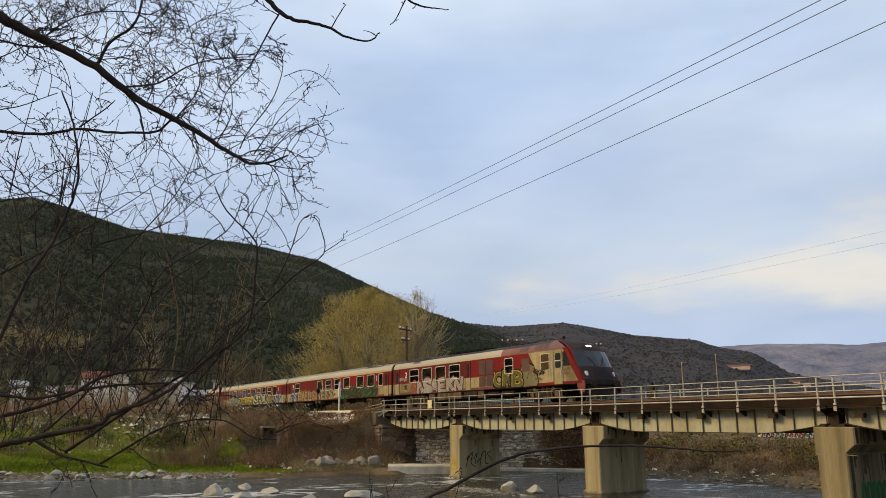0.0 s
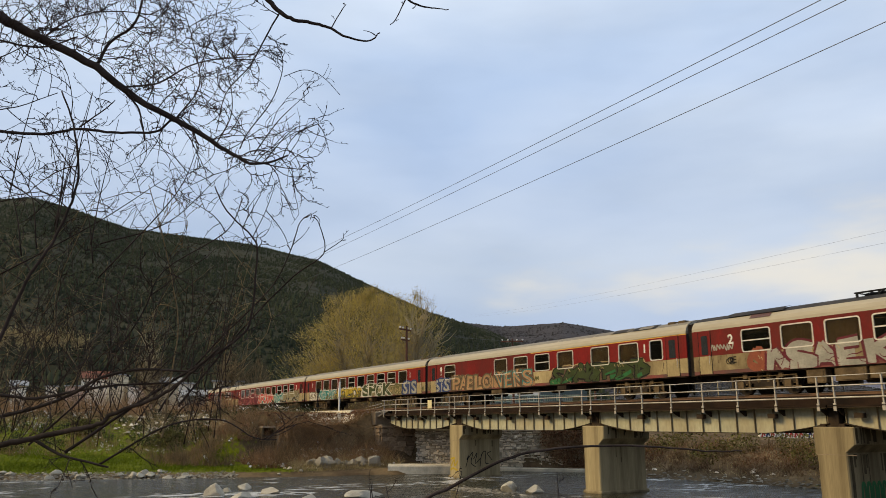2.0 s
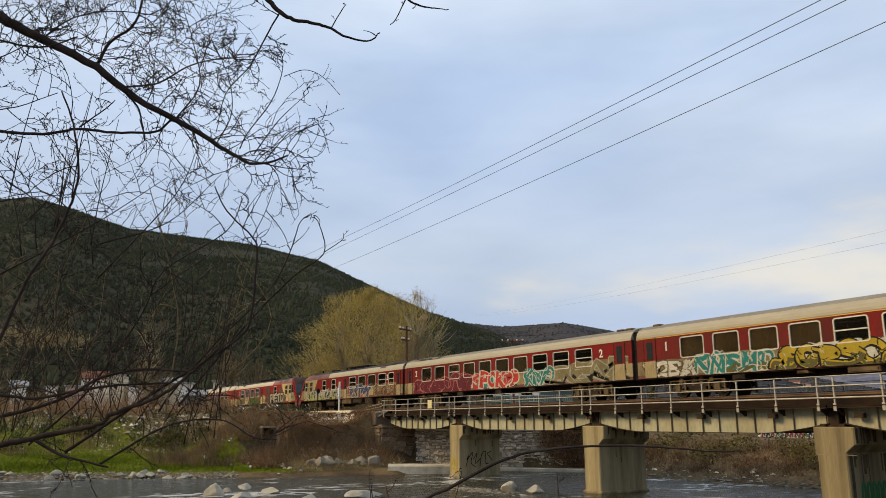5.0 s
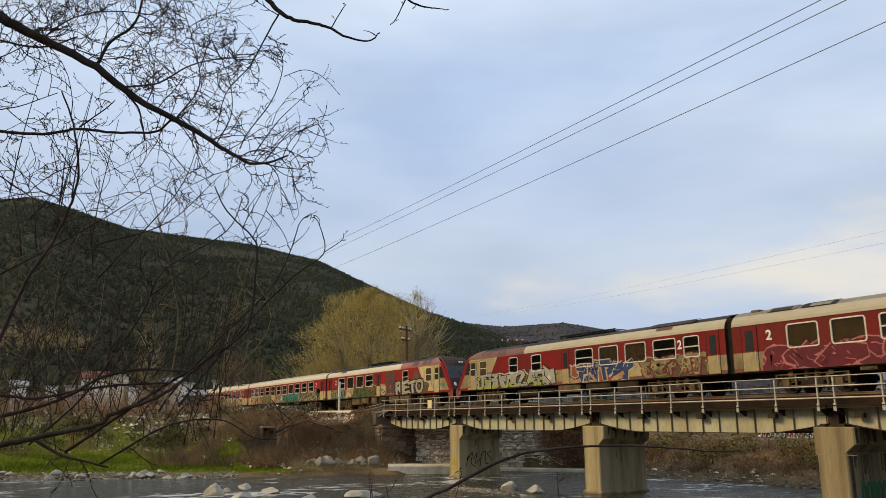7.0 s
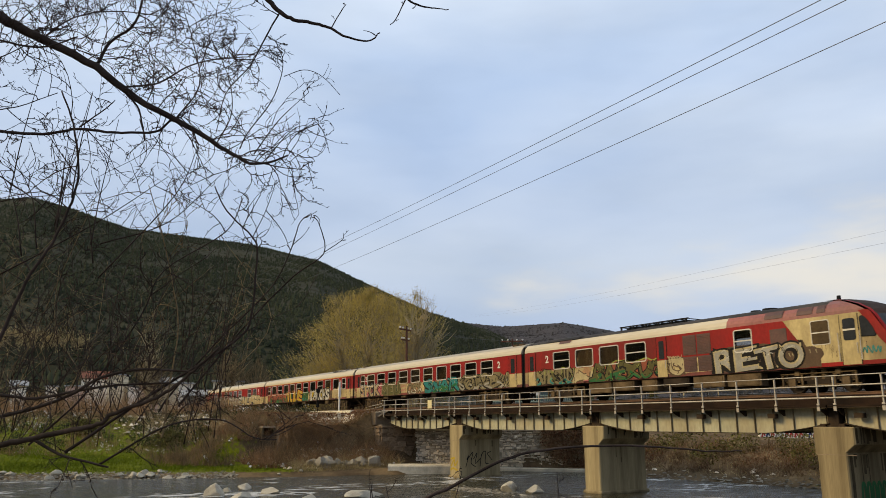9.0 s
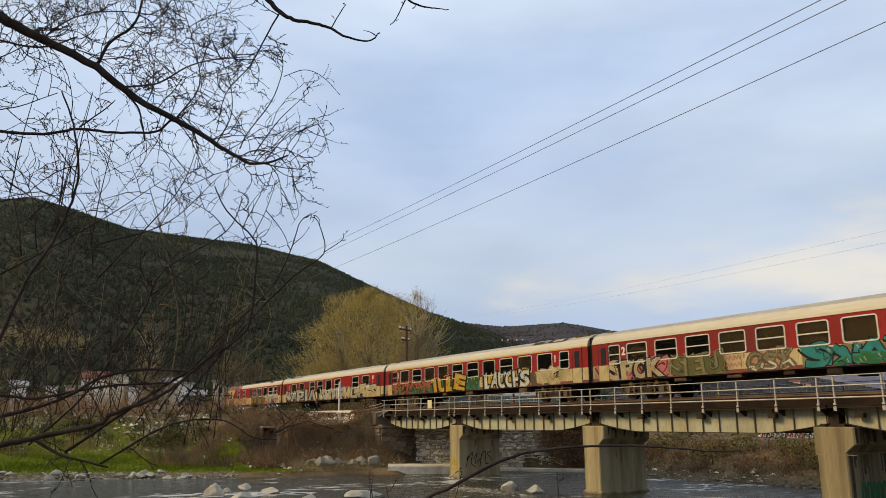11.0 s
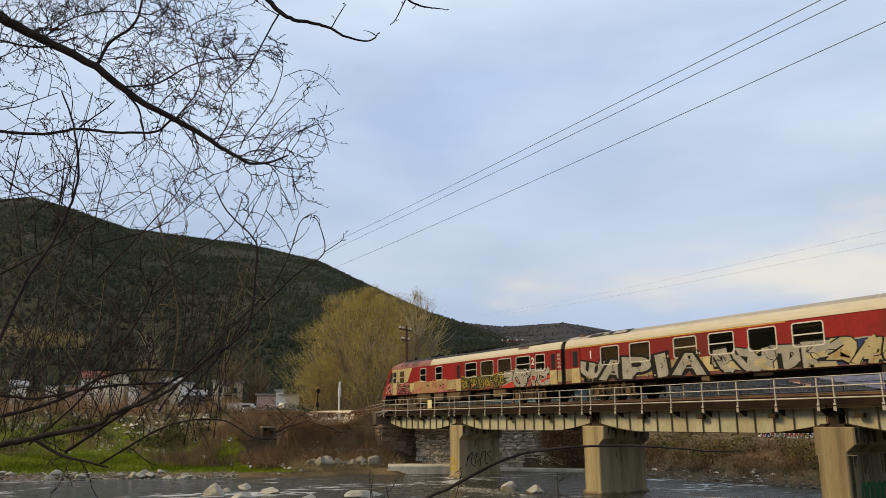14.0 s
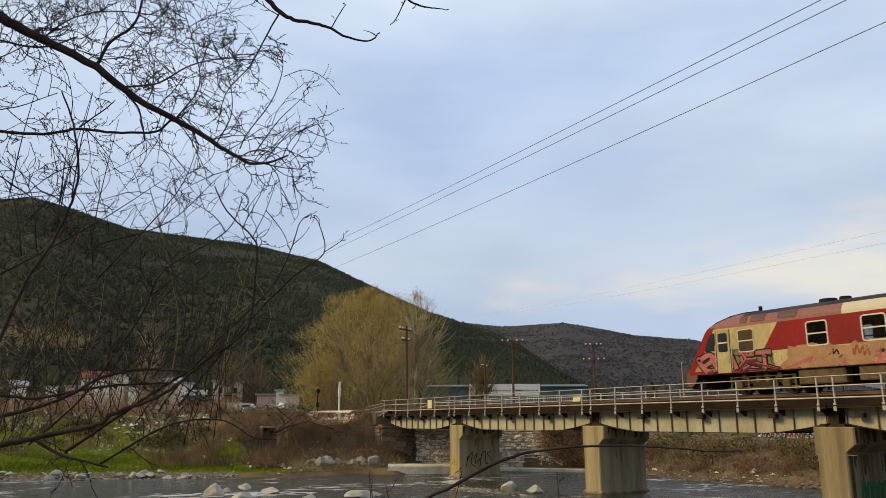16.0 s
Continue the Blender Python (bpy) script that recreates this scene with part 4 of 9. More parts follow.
SLEEPER = g.mesh("sleeper", RUSTYBEAM)
for i in range(200):
    o = new("sleeper", SLEEPER)
    o.parent, o.matrix_basis = track, pose(-100 + i * 0.62, TRACK_Y + random.uniform(-0.03, 0.03), RAIL_Z - 0.167, 0, 0, random.uniform(-0.6, 0.6))
# timber wheel guards along the deck edges
for y in (30.35, 33.35):
    g = Geo()
    g.box(-59.4, 9.6, y, y + 0.2, 4.5, 4.88, c=0.02)
    part("guard_timber", g, RUSTYBEAM, track)

# signs on the bridge
for x, y, w, h, z in ((-51.2, RAIL_N - 0.13, 0.62, 0.62, 4.82), (-40.2, RAIL_F - 0.15, 0.75, 0.5, 4.92)):
    g = Geo()
    g.box(-w / 2, w / 2, -0.02, 0.0, 0, h, c=0.006)
    sg = tagged(part("bridge_sign", g, SIGNYEL), "small pale yellow blank sign plate on the bridge railing", "sign", "bridge signs")
    sg.matrix_basis = pose(x, y, z)
    g = Geo()
    g.box(-0.02, 0.02, 0.002, 0.05, 0.05, h - 0.05)
    part("clamp", g, GALV, sg)


def build_masonry():
    """Retaining wall of uneven squared stones behind the bridge."""
    wall = thing("retaining_wall", "old grey rubble stone retaining wall on the river bank", "stone wall", kind="structure")
    ax, ay = WALL_A
    length = math.hypot(WALL_B[0] - ax, WALL_B[1] - ay)
    ang = math.degrees(math.atan2(WALL_B[1] - ay, WALL_B[0] - ax))
    wall.matrix_basis = pose(ax, ay, 0, 0, 0, ang)
    g = Geo()
    g.box(0, length, 0.06, 0.7, -0.8, 3.2)
    part("core", g, MORTAR, wall)
    rng = random.Random(5)
    meshes = []
    for k in range(12):
        g = Geo()
        g.box(-0.5, 0.5, -0.06, 0.1, 0, 1, c=0.05)
        g.v = [(x + rng.uniform(-0.12, 0.12), y + (rng.uniform(-0.06, 0.03) if y < 0 else 0), z + rng.uniform(-0.16, 0.16)) for x, y, z in g.v]
        meshes.append(g)
    shared = [g.mesh("stone", STONE) for g in meshes]
    infill, count, z = Geo(), 0, -0.3
    while z < 3.05:
        h = rng.uniform(0.12, 0.24)
        x = rng.uniform(-0.2, 0)
        while x < length - 0.15:
            w = rng.choice((0.13, 0.2, 0.28, 0.38, 0.5)) * rng.uniform(0.85, 1.15)
            k = rng.randrange(12)
            hh = h * rng.uniform(0.75, 1.15)
            m = pose(x + w / 2, 0.02 + rng.uniform(-0.04, 0.05), z + rng.uniform(-0.05, 0.05), 0, rng.uniform(-7, 7), 0) @ Matrix.Diagonal((w - 0.04, 1, hh - 0.04, 1))
            if w > 0.33 and count < 290:
                o = new("stone", shared[k])
                o.parent, o.matrix_basis = wall, m
                count += 1
            else:
                infill.add([(m @ Vector(p))[:] for p in meshes[k].v], meshes[k].f)
            x += w
        z += h
    tagged(part("rubble_infill", infill, RUBBLE, wall), kind="stuff")
    foot = Geo()
    foot.box(1.5, length + 1.6, -1.0, -0.16, -0.8, 0.26, c=0.06)
    part("footing", foot, GREYCON, wall)
    g = Geo()
    g.box(-0.1, length + 0.1, -0.12, 0.75, 3.13, 3.3, c=0.04)
    part("coping", g, GREYCON, wall)


build_masonry()


def coursed(parent, a, b_, z0, z1, seed, material, limit=140, thick=0.14):
    """Rows of rough stones on the face that runs from a to b_."""
    rng = random.Random(seed)
    face = Vector((b_[0] - a[0], b_[1] - a[1], 0))
    ang = math.degrees(math.atan2(face.y, face.x))
    base = pose(a[0], a[1], 0, 0, 0, ang)
    shapes = []
    for k in range(6):
        g = Geo()
        g.box(-0.5, 0.5, -thick, 0.1, 0, 1, c=0.05)
        g.v = [(x + rng.uniform(-0.06, 0.06), y + (rng.uniform(-0.05, 0.04) if y < 0 else 0), z + rng.uniform(-0.08, 0.08)) for x, y, z in g.v]
        shapes.append(g.mesh("stone", material))
    z = z0
    while z < z1 - 0.1 and limit > 0:
        h = min(rng.uniform(0.26, 0.42), z1 - z)
        x = 0.0
        while x < face.length - 0.1 and limit > 0:
            w = min(rng.uniform(0.4, 0.95), face.length - x)
            o = new("stone", rng.choice(shapes))
            o.parent = parent
            o.matrix_basis = base @ pose(x + w / 2, rng.uniform(-0.02, 0.03), z) @ Matrix.Diagonal((w - 0.03, 1, h - 0.03, 1))
            x += w
            limit -= 1
        z += h


for ab in [o for o in bpy.data.objects if o.name.startswith("abutment") and o.parent is None]:
    west = ab.name == "abutment"
    if west:
        coursed(ab, (-59.26, 29.25), (-59.26, 34.7), -0.2, 3.5, 3, DAMPSTONE)
        coursed(ab, (-63.0, 29.26), (-59.3, 29.26), 0.6, 3.5, 4, DAMPSTONE)
terrace = thing("terrace_wall", "low old stone wall overgrown with brown brush below the line", "stone wall", kind="structure")
g = Geo()
g.box(-62.2, -61.45, 21.5, 29.2, 0.3, 3.3)
part("core", g, MORTAR, terrace)
coursed(terrace, (-61.42, 21.5), (-61.42, 29.2), 0.6, 3.36, 8, DAMPSTONE, 170)
g = Geo()
g.box(-61.75, -61.25, 21.05, 21.45, 0.6, 3.45, c=0.05)
part("end_pillar", g, DARKCON, terrace)
culvert = thing("culvert", "dark square culvert mouth under a concrete slab", "culvert", kind="structure")
g = Geo()
g.box(-63.6, -61.7, 19.9, 21.0, 3.36, 3.48, c=0.04)
part("roof_slab", g, DARKCON, culvert)
for y in (19.9, 20.85):
    g = Geo()
    g.box(-63.6, -61.8, y, y + 0.15, 1.4, 3.358, c=0.02)
    part("side_wall", g, SOIL, culvert)
g = Geo()
g.box(-63.6, -61.9, 20.06, 20.84, 1.4, 2.72, c=0.02)
part("floor_block", g, SOIL, culvert)

# ---- the train ----
CAR = 26.85
HALF = 1.45
WIN_LO, WIN_HI, BELT, EAVE = 1.99, 2.98, 1.92, 3.17
ARC = [(1.45, 3.17), (1.435, 3.305), (1.37, 3.47), (1.22, 3.65), (0.94, 3.81), (0.52, 3.92), (0.0, 3.96)]


def rounded(x0, x1, z0, z1, r, n=4):
    out = []
    for cx, cz, a0 in ((x1 - r, z0 + r, -90), (x1 - r, z1 - r, 0), (x0 + r, z1 - r, 90), (x0 + r, z0 + r, 180)):
        out += [(cx + r * math.cos(radians(a0 + 90 * i / n)), cz + r * math.sin(radians(a0 + 90 * i / n))) for i in range(n + 1)]
    return out


def ring_mesh(name, w, h, edge, depth, material):
    """A rounded frame round an opening, in the x-z plane, facing -y."""
    outer, inner = rounded(-w / 2 - edge, w / 2 + edge, -edge, h + edge, 0.14), rounded(-w / 2 + 0.01, w / 2 - 0.01, 0.01, h - 0.01, 0.09)
    n = len(outer)
    g = Geo()
    v = [(x, -depth, z) for x, z in outer] + [(x, -depth, z) for x, z in inner] + [(x, 0.01, z) for x, z in outer] + [(x, 0.07, z) for x, z in inner]
    f = []
    for i in range(n):
        j = (i + 1) % n
        f += [(i, j, n + j, n + i), (2 * n + i, 2 * n + j, j, i), (n + i, n + j, 3 * n + j, 3 * n + i)]
    g.add(v, f)
    return g.mesh(name, material)


def pane_mesh(w, h, material):
    g = Geo()
    g.box(-w / 2 - 0.01, w / 2 + 0.01, 0.025, 0.037, -0.01, h + 0.01)
    return g.mesh("pane", material)


CACHE = {}


def car_window(car, x, w, side, z=WIN_LO, h=WIN_HI - WIN_LO, bar=True, curtain=False):
    """A framed window on a car's side: side -1 is the car's right flank, +1 its left."""
    key = (round(w, 2), round(h, 2))
    if key not in CACHE:
        gb, gc = Geo(), Geo()
        gb.box(-w / 2, w / 2, -0.012, 0.024, h * 0.5 - 0.028, h * 0.5 + 0.028)
        gc.box(-w / 2, w / 2, 0.075, 0.085, 0.0, h)
        CACHE[key] = (ring_mesh("window_frame", w, h, 0.045, 0.016, ALU), pane_mesh(w, h, GLASS), gb.mesh("bar", ALU), gc.mesh("curtain", BLIND))
    ring, pane, rail, blind = CACHE[key]
    o = new("window", ring)
    o.parent = car
    o.matrix_basis = pose(x, side * HALF, z, 0, 0, 0 if side < 0 else 180)
    for nm, me, use in (("pane", pane, True), ("bar", rail, bar), ("curtain", blind, curtain)):
        if use:
            q = new(nm, me)
            q.parent = o
    return o


def flank(g, side, x0, x1, holes, slots, stripe=False):
    """One side wall of a car in thick panels, with openings for the windows. slots: sill, lower band, upper band, stripe."""
    ya, yb = (-HALF, -HALF + 0.06) if side < 0 else (HALF - 0.06, HALF)
    g.box(x0, x1, ya, yb, 1.03, 1.20, slots[0])
    g.box(x0, x1, ya, yb, 1.20, BELT, slots[1])
    g.box(x0, x1, ya, yb, BELT, WIN_LO, slots[2])
    top = 3.11 if stripe else EAVE
    sa, sb = stripe or (x0, x0)
    g.box(x0, x1, ya, yb, WIN_HI, top, slots[2])
    if stripe:
        for a, b, s in ((x0, max(x0, sa), 2), (max(x0, sa), min(x1, sb), 3), (min(x1, sb), x1, 2)):
            if b > a + 0.01:
                g.box(a, b, ya, yb, top, EAVE, slots[s])
    x = x0
    for a, b in sorted(holes):
        if a > x:
            g.box(x, a, ya, yb, WIN_LO, WIN_HI, slots[2])
        x = b
    if x < x1:
        g.box(x, x1, ya, yb, WIN_LO, WIN_HI, slots[2])


def car_roof(car, x0, x1, bands, name="roof"):
    """An arched roof; bands: (x end, slot of the lower arc, slot of the crown)."""
    g = Geo()
    full = [(-y, z) for y, z in ARC] + [(y, z) for y, z in ARC[-2::-1]]
    n = len(full)
    a = x0
    for b, low, crown in bands:
        v = [(x, y, z) for x in (a, b) for y, z in full]
        for i in range(n - 1):
            s = low if i < 3 or i > n - 5 else crown
            o = len(g.v)
            g.add([v[i], v[n + i], v[n + i + 1], v[i + 1]], [(0, 1, 2, 3)], s)
        a = b
    for x in (x0, x1):
        g.add([(x, y, z) for y, z in full], [tuple(range(n))], bands[0][1])
    return part(name, g, [ROOF, ROOFRED, SOOT, ROOFGREY], car)


def roof_panel(car, x0, x1, i0, i1, side, material, lift=0.012, name="roof_panel"):
    """A panel that lies on part of the roof's arc."""
    g = Geo()
    pts = ARC[i0:i1 + 1]
    v = [(x, side * (y + lift * 0.8), z + lift) for x in (x0, x1) for y, z in pts]
    n = len(pts)
    g.add(v, [(i, n + i, n + i + 1, i + 1) if side > 0 else (i + 1, n + i + 1, n + i, i) for i in range(n - 1)])
    return part(name, g, material, car)


def car_door(car, x, w, side, upper, lower, win=True):
    g = Geo()
    g.box(-w / 2, w / 2, -0.018, 0.0, 1.06, BELT, 1, c=0.004)
    g.box(-w / 2, w / 2, -0.018, 0.0, BELT + 0.002, 3.12, 0, c=0.004)
    for s in (-1, 1):
        g.box(s * w / 2 - 0.012, s * w / 2 + 0.012, -0.024, 0.0, 1.05, 3.13, 2)
    o = part("door", g, [upper, lower, RUBBER], car)
    o.matrix_basis = pose(x, side * HALF, 0, 0, 0, 0 if side < 0 else 180)
    if win:
        g = Geo()
        g.add([(a, -0.026, b) for a, b in rounded(-w * 0.26, w * 0.26, 1.98, 2.92, 0.07)], [tuple(range(20))])
        part("door_window", g, WINDARK, o)
    g = Geo()
    g.cyl((w * 0.36, -0.05, 1.5), (w * 0.36, -0.05, 1.95), 0.014, n=6)
    part("handle", g, ALU, o)
    return o


def wheelset_mesh():
    g = Geo()
    for s in (-1, 1):
        y = s * 0.75
        g.cyl((0, y - 0.065, 0), (0, y + 0.065, 0), 0.46, n=20)
        g.cyl((0, y - s * 0.065, 0), (0, y - s * 0.1, 0), 0.49, n=20)
        for k in range(3):
            a = k * 2.094
            g.box(math.cos(a) * 0.25 - 0.05, math.cos(a) * 0.25 + 0.05, y + s * 0.064 - 0.01, y + s * 0.064 + 0.01, math.sin(a) * 0.25 - 0.05, math.sin(a) * 0.25 + 0.05)
    g.cyl((0, -0.98, 0), (0, 0.98, 0), 0.085, n=10)
    return g.mesh("wheelset", STEEL)


def bogie_mesh():
    g = Geo()
    for s in (-1, 1):
        y = s * 1.05
        g.box(-1.75, 1.75, y - 0.09, y + 0.09, 0.52, 0.72, 0, c=0.03)
        g.box(-0.55, 0.55, y - 0.11, y + 0.11, 0.36, 0.60, 0, c=0.03)
        for x in (-1.25, 1.25):
            g.box(x - 0.19, x + 0.19, y - 0.02, y + 0.16 * s + 0.02, 0.30, 0.64, 1, c=0.03)
            for dx in (-0.28, 0.28):
                g.cyl((x + dx, y, 0.45), (x + dx, y, 0.85), 0.075, n=8, slot=1)
        for x in (-0.25, 0.25):
            g.cyl((x, y, 0.55), (x, y, 1.0), 0.13, n=10, slot=1)
        g.box(-1.9, 1.9, y + 0.1 * s - 0.02, y + 0.1 * s + 0.02, 0.30, 0.35, 1)
        for x in (-1.7, -0.75, 0.75, 1.7):
            g.box(x - 0.05, x + 0.05, y + 0.1 * s - 0.04, y + 0.1 * s + 0.04, 0.2, 0.8, 1, c=0.01)
        for x in (-0.95, 0.95):
            g.box(x - 0.12, x + 0.12, y + 0.13 * s - 0.05, y + 0.13 * s + 0.05, 0.74, 0.96, 1, c=0.02)
        g.cyl((-1.75, y + 0.14 * s, 0.82), (1.75, y + 0.14 * s, 0.82), 0.03, n=6, slot=1)
        g.cyl((0.75, y + 0.12 * s, 0.55), (0.95, y + 0.12 * s, 1.0), 0.04, n=6, slot=1)
    g.box(-0.3, 0.3, -1.0, 1.0, 0.45, 0.7)
    g.box(-0.4, 0.4, -0.5, 0.5, 0.68, 1.04)
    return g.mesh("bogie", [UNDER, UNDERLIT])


WHEELSET, BOGIE = wheelset_mesh(), bogie_mesh()
WHEELS = []


def add_bogie(car, x):
    b = new("bogie", BOGIE)
    b.parent, b.matrix_basis = car, pose(x, 0, 0)
    for dx in (-1.25, 1.25):
        w = new("wheelset", WHEELSET)
        w.parent, w.matrix_basis = b, pose(dx, 0, 0.46)
        WHEELS.append((w, dx))


def underframe(car, x0, x1, rng, heavy=False):
    g = Geo()
    g.box(x0 + 0.2, x1 - 0.2, -1.38, 1.38, 0.98, 1.04)
    for y in (-0.5, 0.5):
        g.box(x0, x1, y - 0.08, y + 0.08, 0.78, 1.0)
    part("underframe", g, UNDER, car)
    x = x0 + 6.0
    while x < x1 - 7.0:
        w, h = (rng.uniform(0.7, 2.2), rng.uniform(0.4, 0.62)) if heavy else (rng.uniform(0.5, 1.4), rng.uniform(0.14, 0.34))
        g = Geo()
        if rng.random() < 0.3:
            for s in (-1, 1):
                g = Geo()
                g.cyl((x, s * 0.95, 0.98 - h / 2 - 0.05), (x + w, s * 0.95, 0.98 - h / 2 - 0.05), h / 2, n=14)
                for dx in (0.2, w - 0.2):
                    g.cyl((x + dx - 0.04, s * 0.95, 0.98 - h / 2 - 0.05), (x + dx + 0.04, s * 0.95, 0.98 - h / 2 - 0.05), h / 2 + 0.015, n=14)
                part("air_tank", g, UNDER, car)
        else:
            # each box gets the lit or the shaded brown at random
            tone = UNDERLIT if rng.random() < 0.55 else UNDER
            for s in (-1, 1):
                g = Geo()
                g.box(x, x + w, s * 1.35 - (0.5 if s > 0 else 0), s * 1.35 + (0.5 if s < 0 else 0), 0.98 - h, 0.985, c=0.03)
                g.box(x + 0.1, x + w - 0.1, s * 1.36 - 0.012, s * 1.36 + 0.012, 1.02 - h, 0.92)
                part("equipment_box", g, tone, car)
        x += w + (rng.uniform(0.1, 0.7) if heavy else rng.uniform(1.2, 3.6))


def car_end(car, x, way):
    """End wall with a gangway bellows and buffers."""
    g = Geo()
    pts = [(-1.45, 1.03), (1.45, 1.03)] + [(y, z) for y, z in ARC] + [(-y, z) for y, z in ARC[-2::-1]]
    g.add([(x, y, z) for y, z in pts] + [(x - way * 0.06, y, z) for y, z in pts], [tuple(range(len(pts))), tuple(reversed(range(len(pts), 2 * len(pts))))])
    part("end_wall", g, SOOT, car)
    g = Geo()
    for k in range(3):
        r = 0.02 * (k % 2)
        g.box(min(x, x + way * 0.07) + way * 0.07 * k, max(x, x + way * 0.07) + way * 0.07 * k, -1.28 - r, 1.28 + r, 1.0 - r, 3.60 + r, c=0.03)
    part("gangway_bellows", g, UNDER, car)
    for s in (-1, 1):
        g = Geo()
        g.cyl((x, s * 0.875, 1.0), (x + way * 0.2, s * 0.875, 1.0), 0.11, n=10)
        g.cyl((x + way * 0.2, s * 0.875, 1.0), (x + way * 0.25, s * 0.875, 1.0), 0.2, n=14)
        part("buffer", g, UNDER, car)


def digit(car, text, x, z, size, material=None, side=-1):
    """Lettering in the built-in font, painted on a car's flank."""
    cu = bpy.data.curves.new("marking", "FONT")
    cu.body, cu.size, cu.align_x, cu.offset = text, size, "CENTER", 0.018
    tmp = new("marking_text", cu)
    me = bpy.data.meshes.new_from_object(tmp.evaluated_get(bpy.context.evaluated_depsgraph_get()))
    bpy.data.objects.remove(tmp)
    me.materials.clear()
    me.materials.append(material or WHITE)
    o = new("class_marking", me)
    o.parent, o.matrix_basis = car, pose(x, side * (HALF + 0.008), z, 90, 0, 0 if side < 0 else 180)
    return o


def interior(car, x0, x1):
    g = Geo()
    g.box(x0 + 0.1, x1 - 0.1, -1.37, 1.37, 1.12, 1.2)
    g.box(x0 + 0.1, x1 - 0.1, -1.38, 1.38, 3.05, 3.12)
    g.box(x0 + 0.1, x1 - 0.1, -1.36, -0.95, 2.82, 2.86)
    g.box(x0 + 0.1, x1 - 0.1, 0.55, 0.6, 1.2, 3.05)
    x = x0 + 2.4
    while x < x1 - 2:
        g.box(x, x + 0.06, -1.37, 0.55, 1.2, 3.05)
        x += 2.09
    part("interior", g, LINING, car)


def build_trailer(windows, first, seed, small=(), marks=(), hatch_end=1, glass_mark=None):
    rng = random.Random(seed)
    label = "graffiti-covered red and cream railway coach with a pale roof"
    car = thing("railway_coach", label, "train car", "cars of the train")
    x0, x1 = 0.2, CAR - 0.2
    wide = [(a, a + 1.45) for a in windows] + [(a, a + 0.85) for a in small]
    g = Geo()
    for side in (-1, 1):
        flank(g, side, x0, x1, [(a + 0.01, b - 0.01) for a, b in wide], (0, 1, 2, 3), first)
    part("body", g, [SILL, CREAM, RED, YELLOW], car)
    car_roof(car, x0, x1, [(x1, 0, 3)])
    interior(car, x0, x1)
    underframe(car, x0, x1, rng)
    for x, w in ((x0, -1), (x1, 1)):
        car_end(car, x, w)
    for x in (3.9, CAR - 3.9):
        add_bogie(car, x)
    for i, (a, b) in enumerate(wide):
        double = rng.random() < 0.55
        for side in (-1, 1):
            # many curtains are added only to give the panes their reflected brown-grey
            car_window(car, (a + b) / 2, b - a, side, bar=double, curtain=rng.random() < (0.45 if double else 0.85))
    for x in (1.15, CAR - 1.15):
        for side in (-1, 1):
            car_door(car, x, 0.85, side, RED, CREAM)
    # roof hatches, vents and the sagging seams of the roof sheet
    hx = CAR - 5.9 if hatch_end > 0 else 2.0
    for s in (-1, 1) if hatch_end else ():
        roof_panel(car, hx, hx + 1.5, 3, 5, s, ROOFGREY, 0.035, "roof_hatch")
        roof_panel(car, hx + 0.2, hx + 1.3, 3, 4, s, SOOT, 0.045, "roof_grille")
        roof_panel(car, hx + 1.75, hx + 3.4, 3, 5, s, SOOT, 0.035, "roof_hatch")
        roof_panel(car, hx + 2.2, hx + 3.2, 3, 4, s, ROOFGREY, 0.045, "roof_grille")
    for x in (CAR - 0.9, CAR - 1.6, 1.2):
        g = Geo()
        g.box(x - 0.25, x + 0.25, -0.95, -0.55, 3.74, 3.93, c=0.04)
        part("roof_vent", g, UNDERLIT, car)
    for x in np.arange(3.0, CAR - 2, 3.3):
        g = Geo()
        pts = [(-y * 1.002, z + 0.006) for y, z in ARC] + [(y * 1.002, z + 0.006) for y, z in ARC[-2::-1]]
        n = len(pts)
        g.add([(float(x) + dx, y, z) for dx in (-0.02, 0.02) for y, z in pts], [(i, n + i, n + i + 1, i + 1) for i in range(n - 1)])
        part("roof_seam", g, ROOF, car)
    g = Geo()
    for s in (-1, 1):
        g.box(x0, x1, s * 1.462 - 0.014, s * 1.462 + 0.014, 3.165, 3.195)
    part("rain_gutter", g, ROOF, car)
    for text, x in marks:
        digit(car, text, x, 2.42, 0.62)
    if glass_mark:
        g = Geo()
        g.add([(a, 0, b) for a, b in ((-0.16, 0.62), (0.16, 0.62), (0.13, 0.38), (0.03, 0.28), (0.03, 0.08), (0.13, 0.02), (-0.13, 0.02), (-0.03, 0.08), (-0.03, 0.28), (-0.13, 0.38))], [tuple(range(10))])
        o = part("buffet_symbol", g, WHITE, car)
        o.matrix_basis = pose(glass_mark, -HALF - 0.008, 2.3)
    return car


def prism(g, pts, side, slot, lift=0.0):
    """A flat panel of any outline on the car's side, 6 cm thick."""
    ya = side * (HALF + lift)
    yb = side * (HALF - 0.06)
    n = len(pts)
    f = [tuple(range(n)), tuple(reversed(range(n, 2 * n)))] + [(i, (i + 1) % n, n + (i + 1) % n, n + i)[::-1] for i in range(n)]
    g.add([(x, ya, z) for x, z in pts] + [(x, yb, z) for x, z in pts], f if side < 0 else [q[::-1] for q in f], slot)


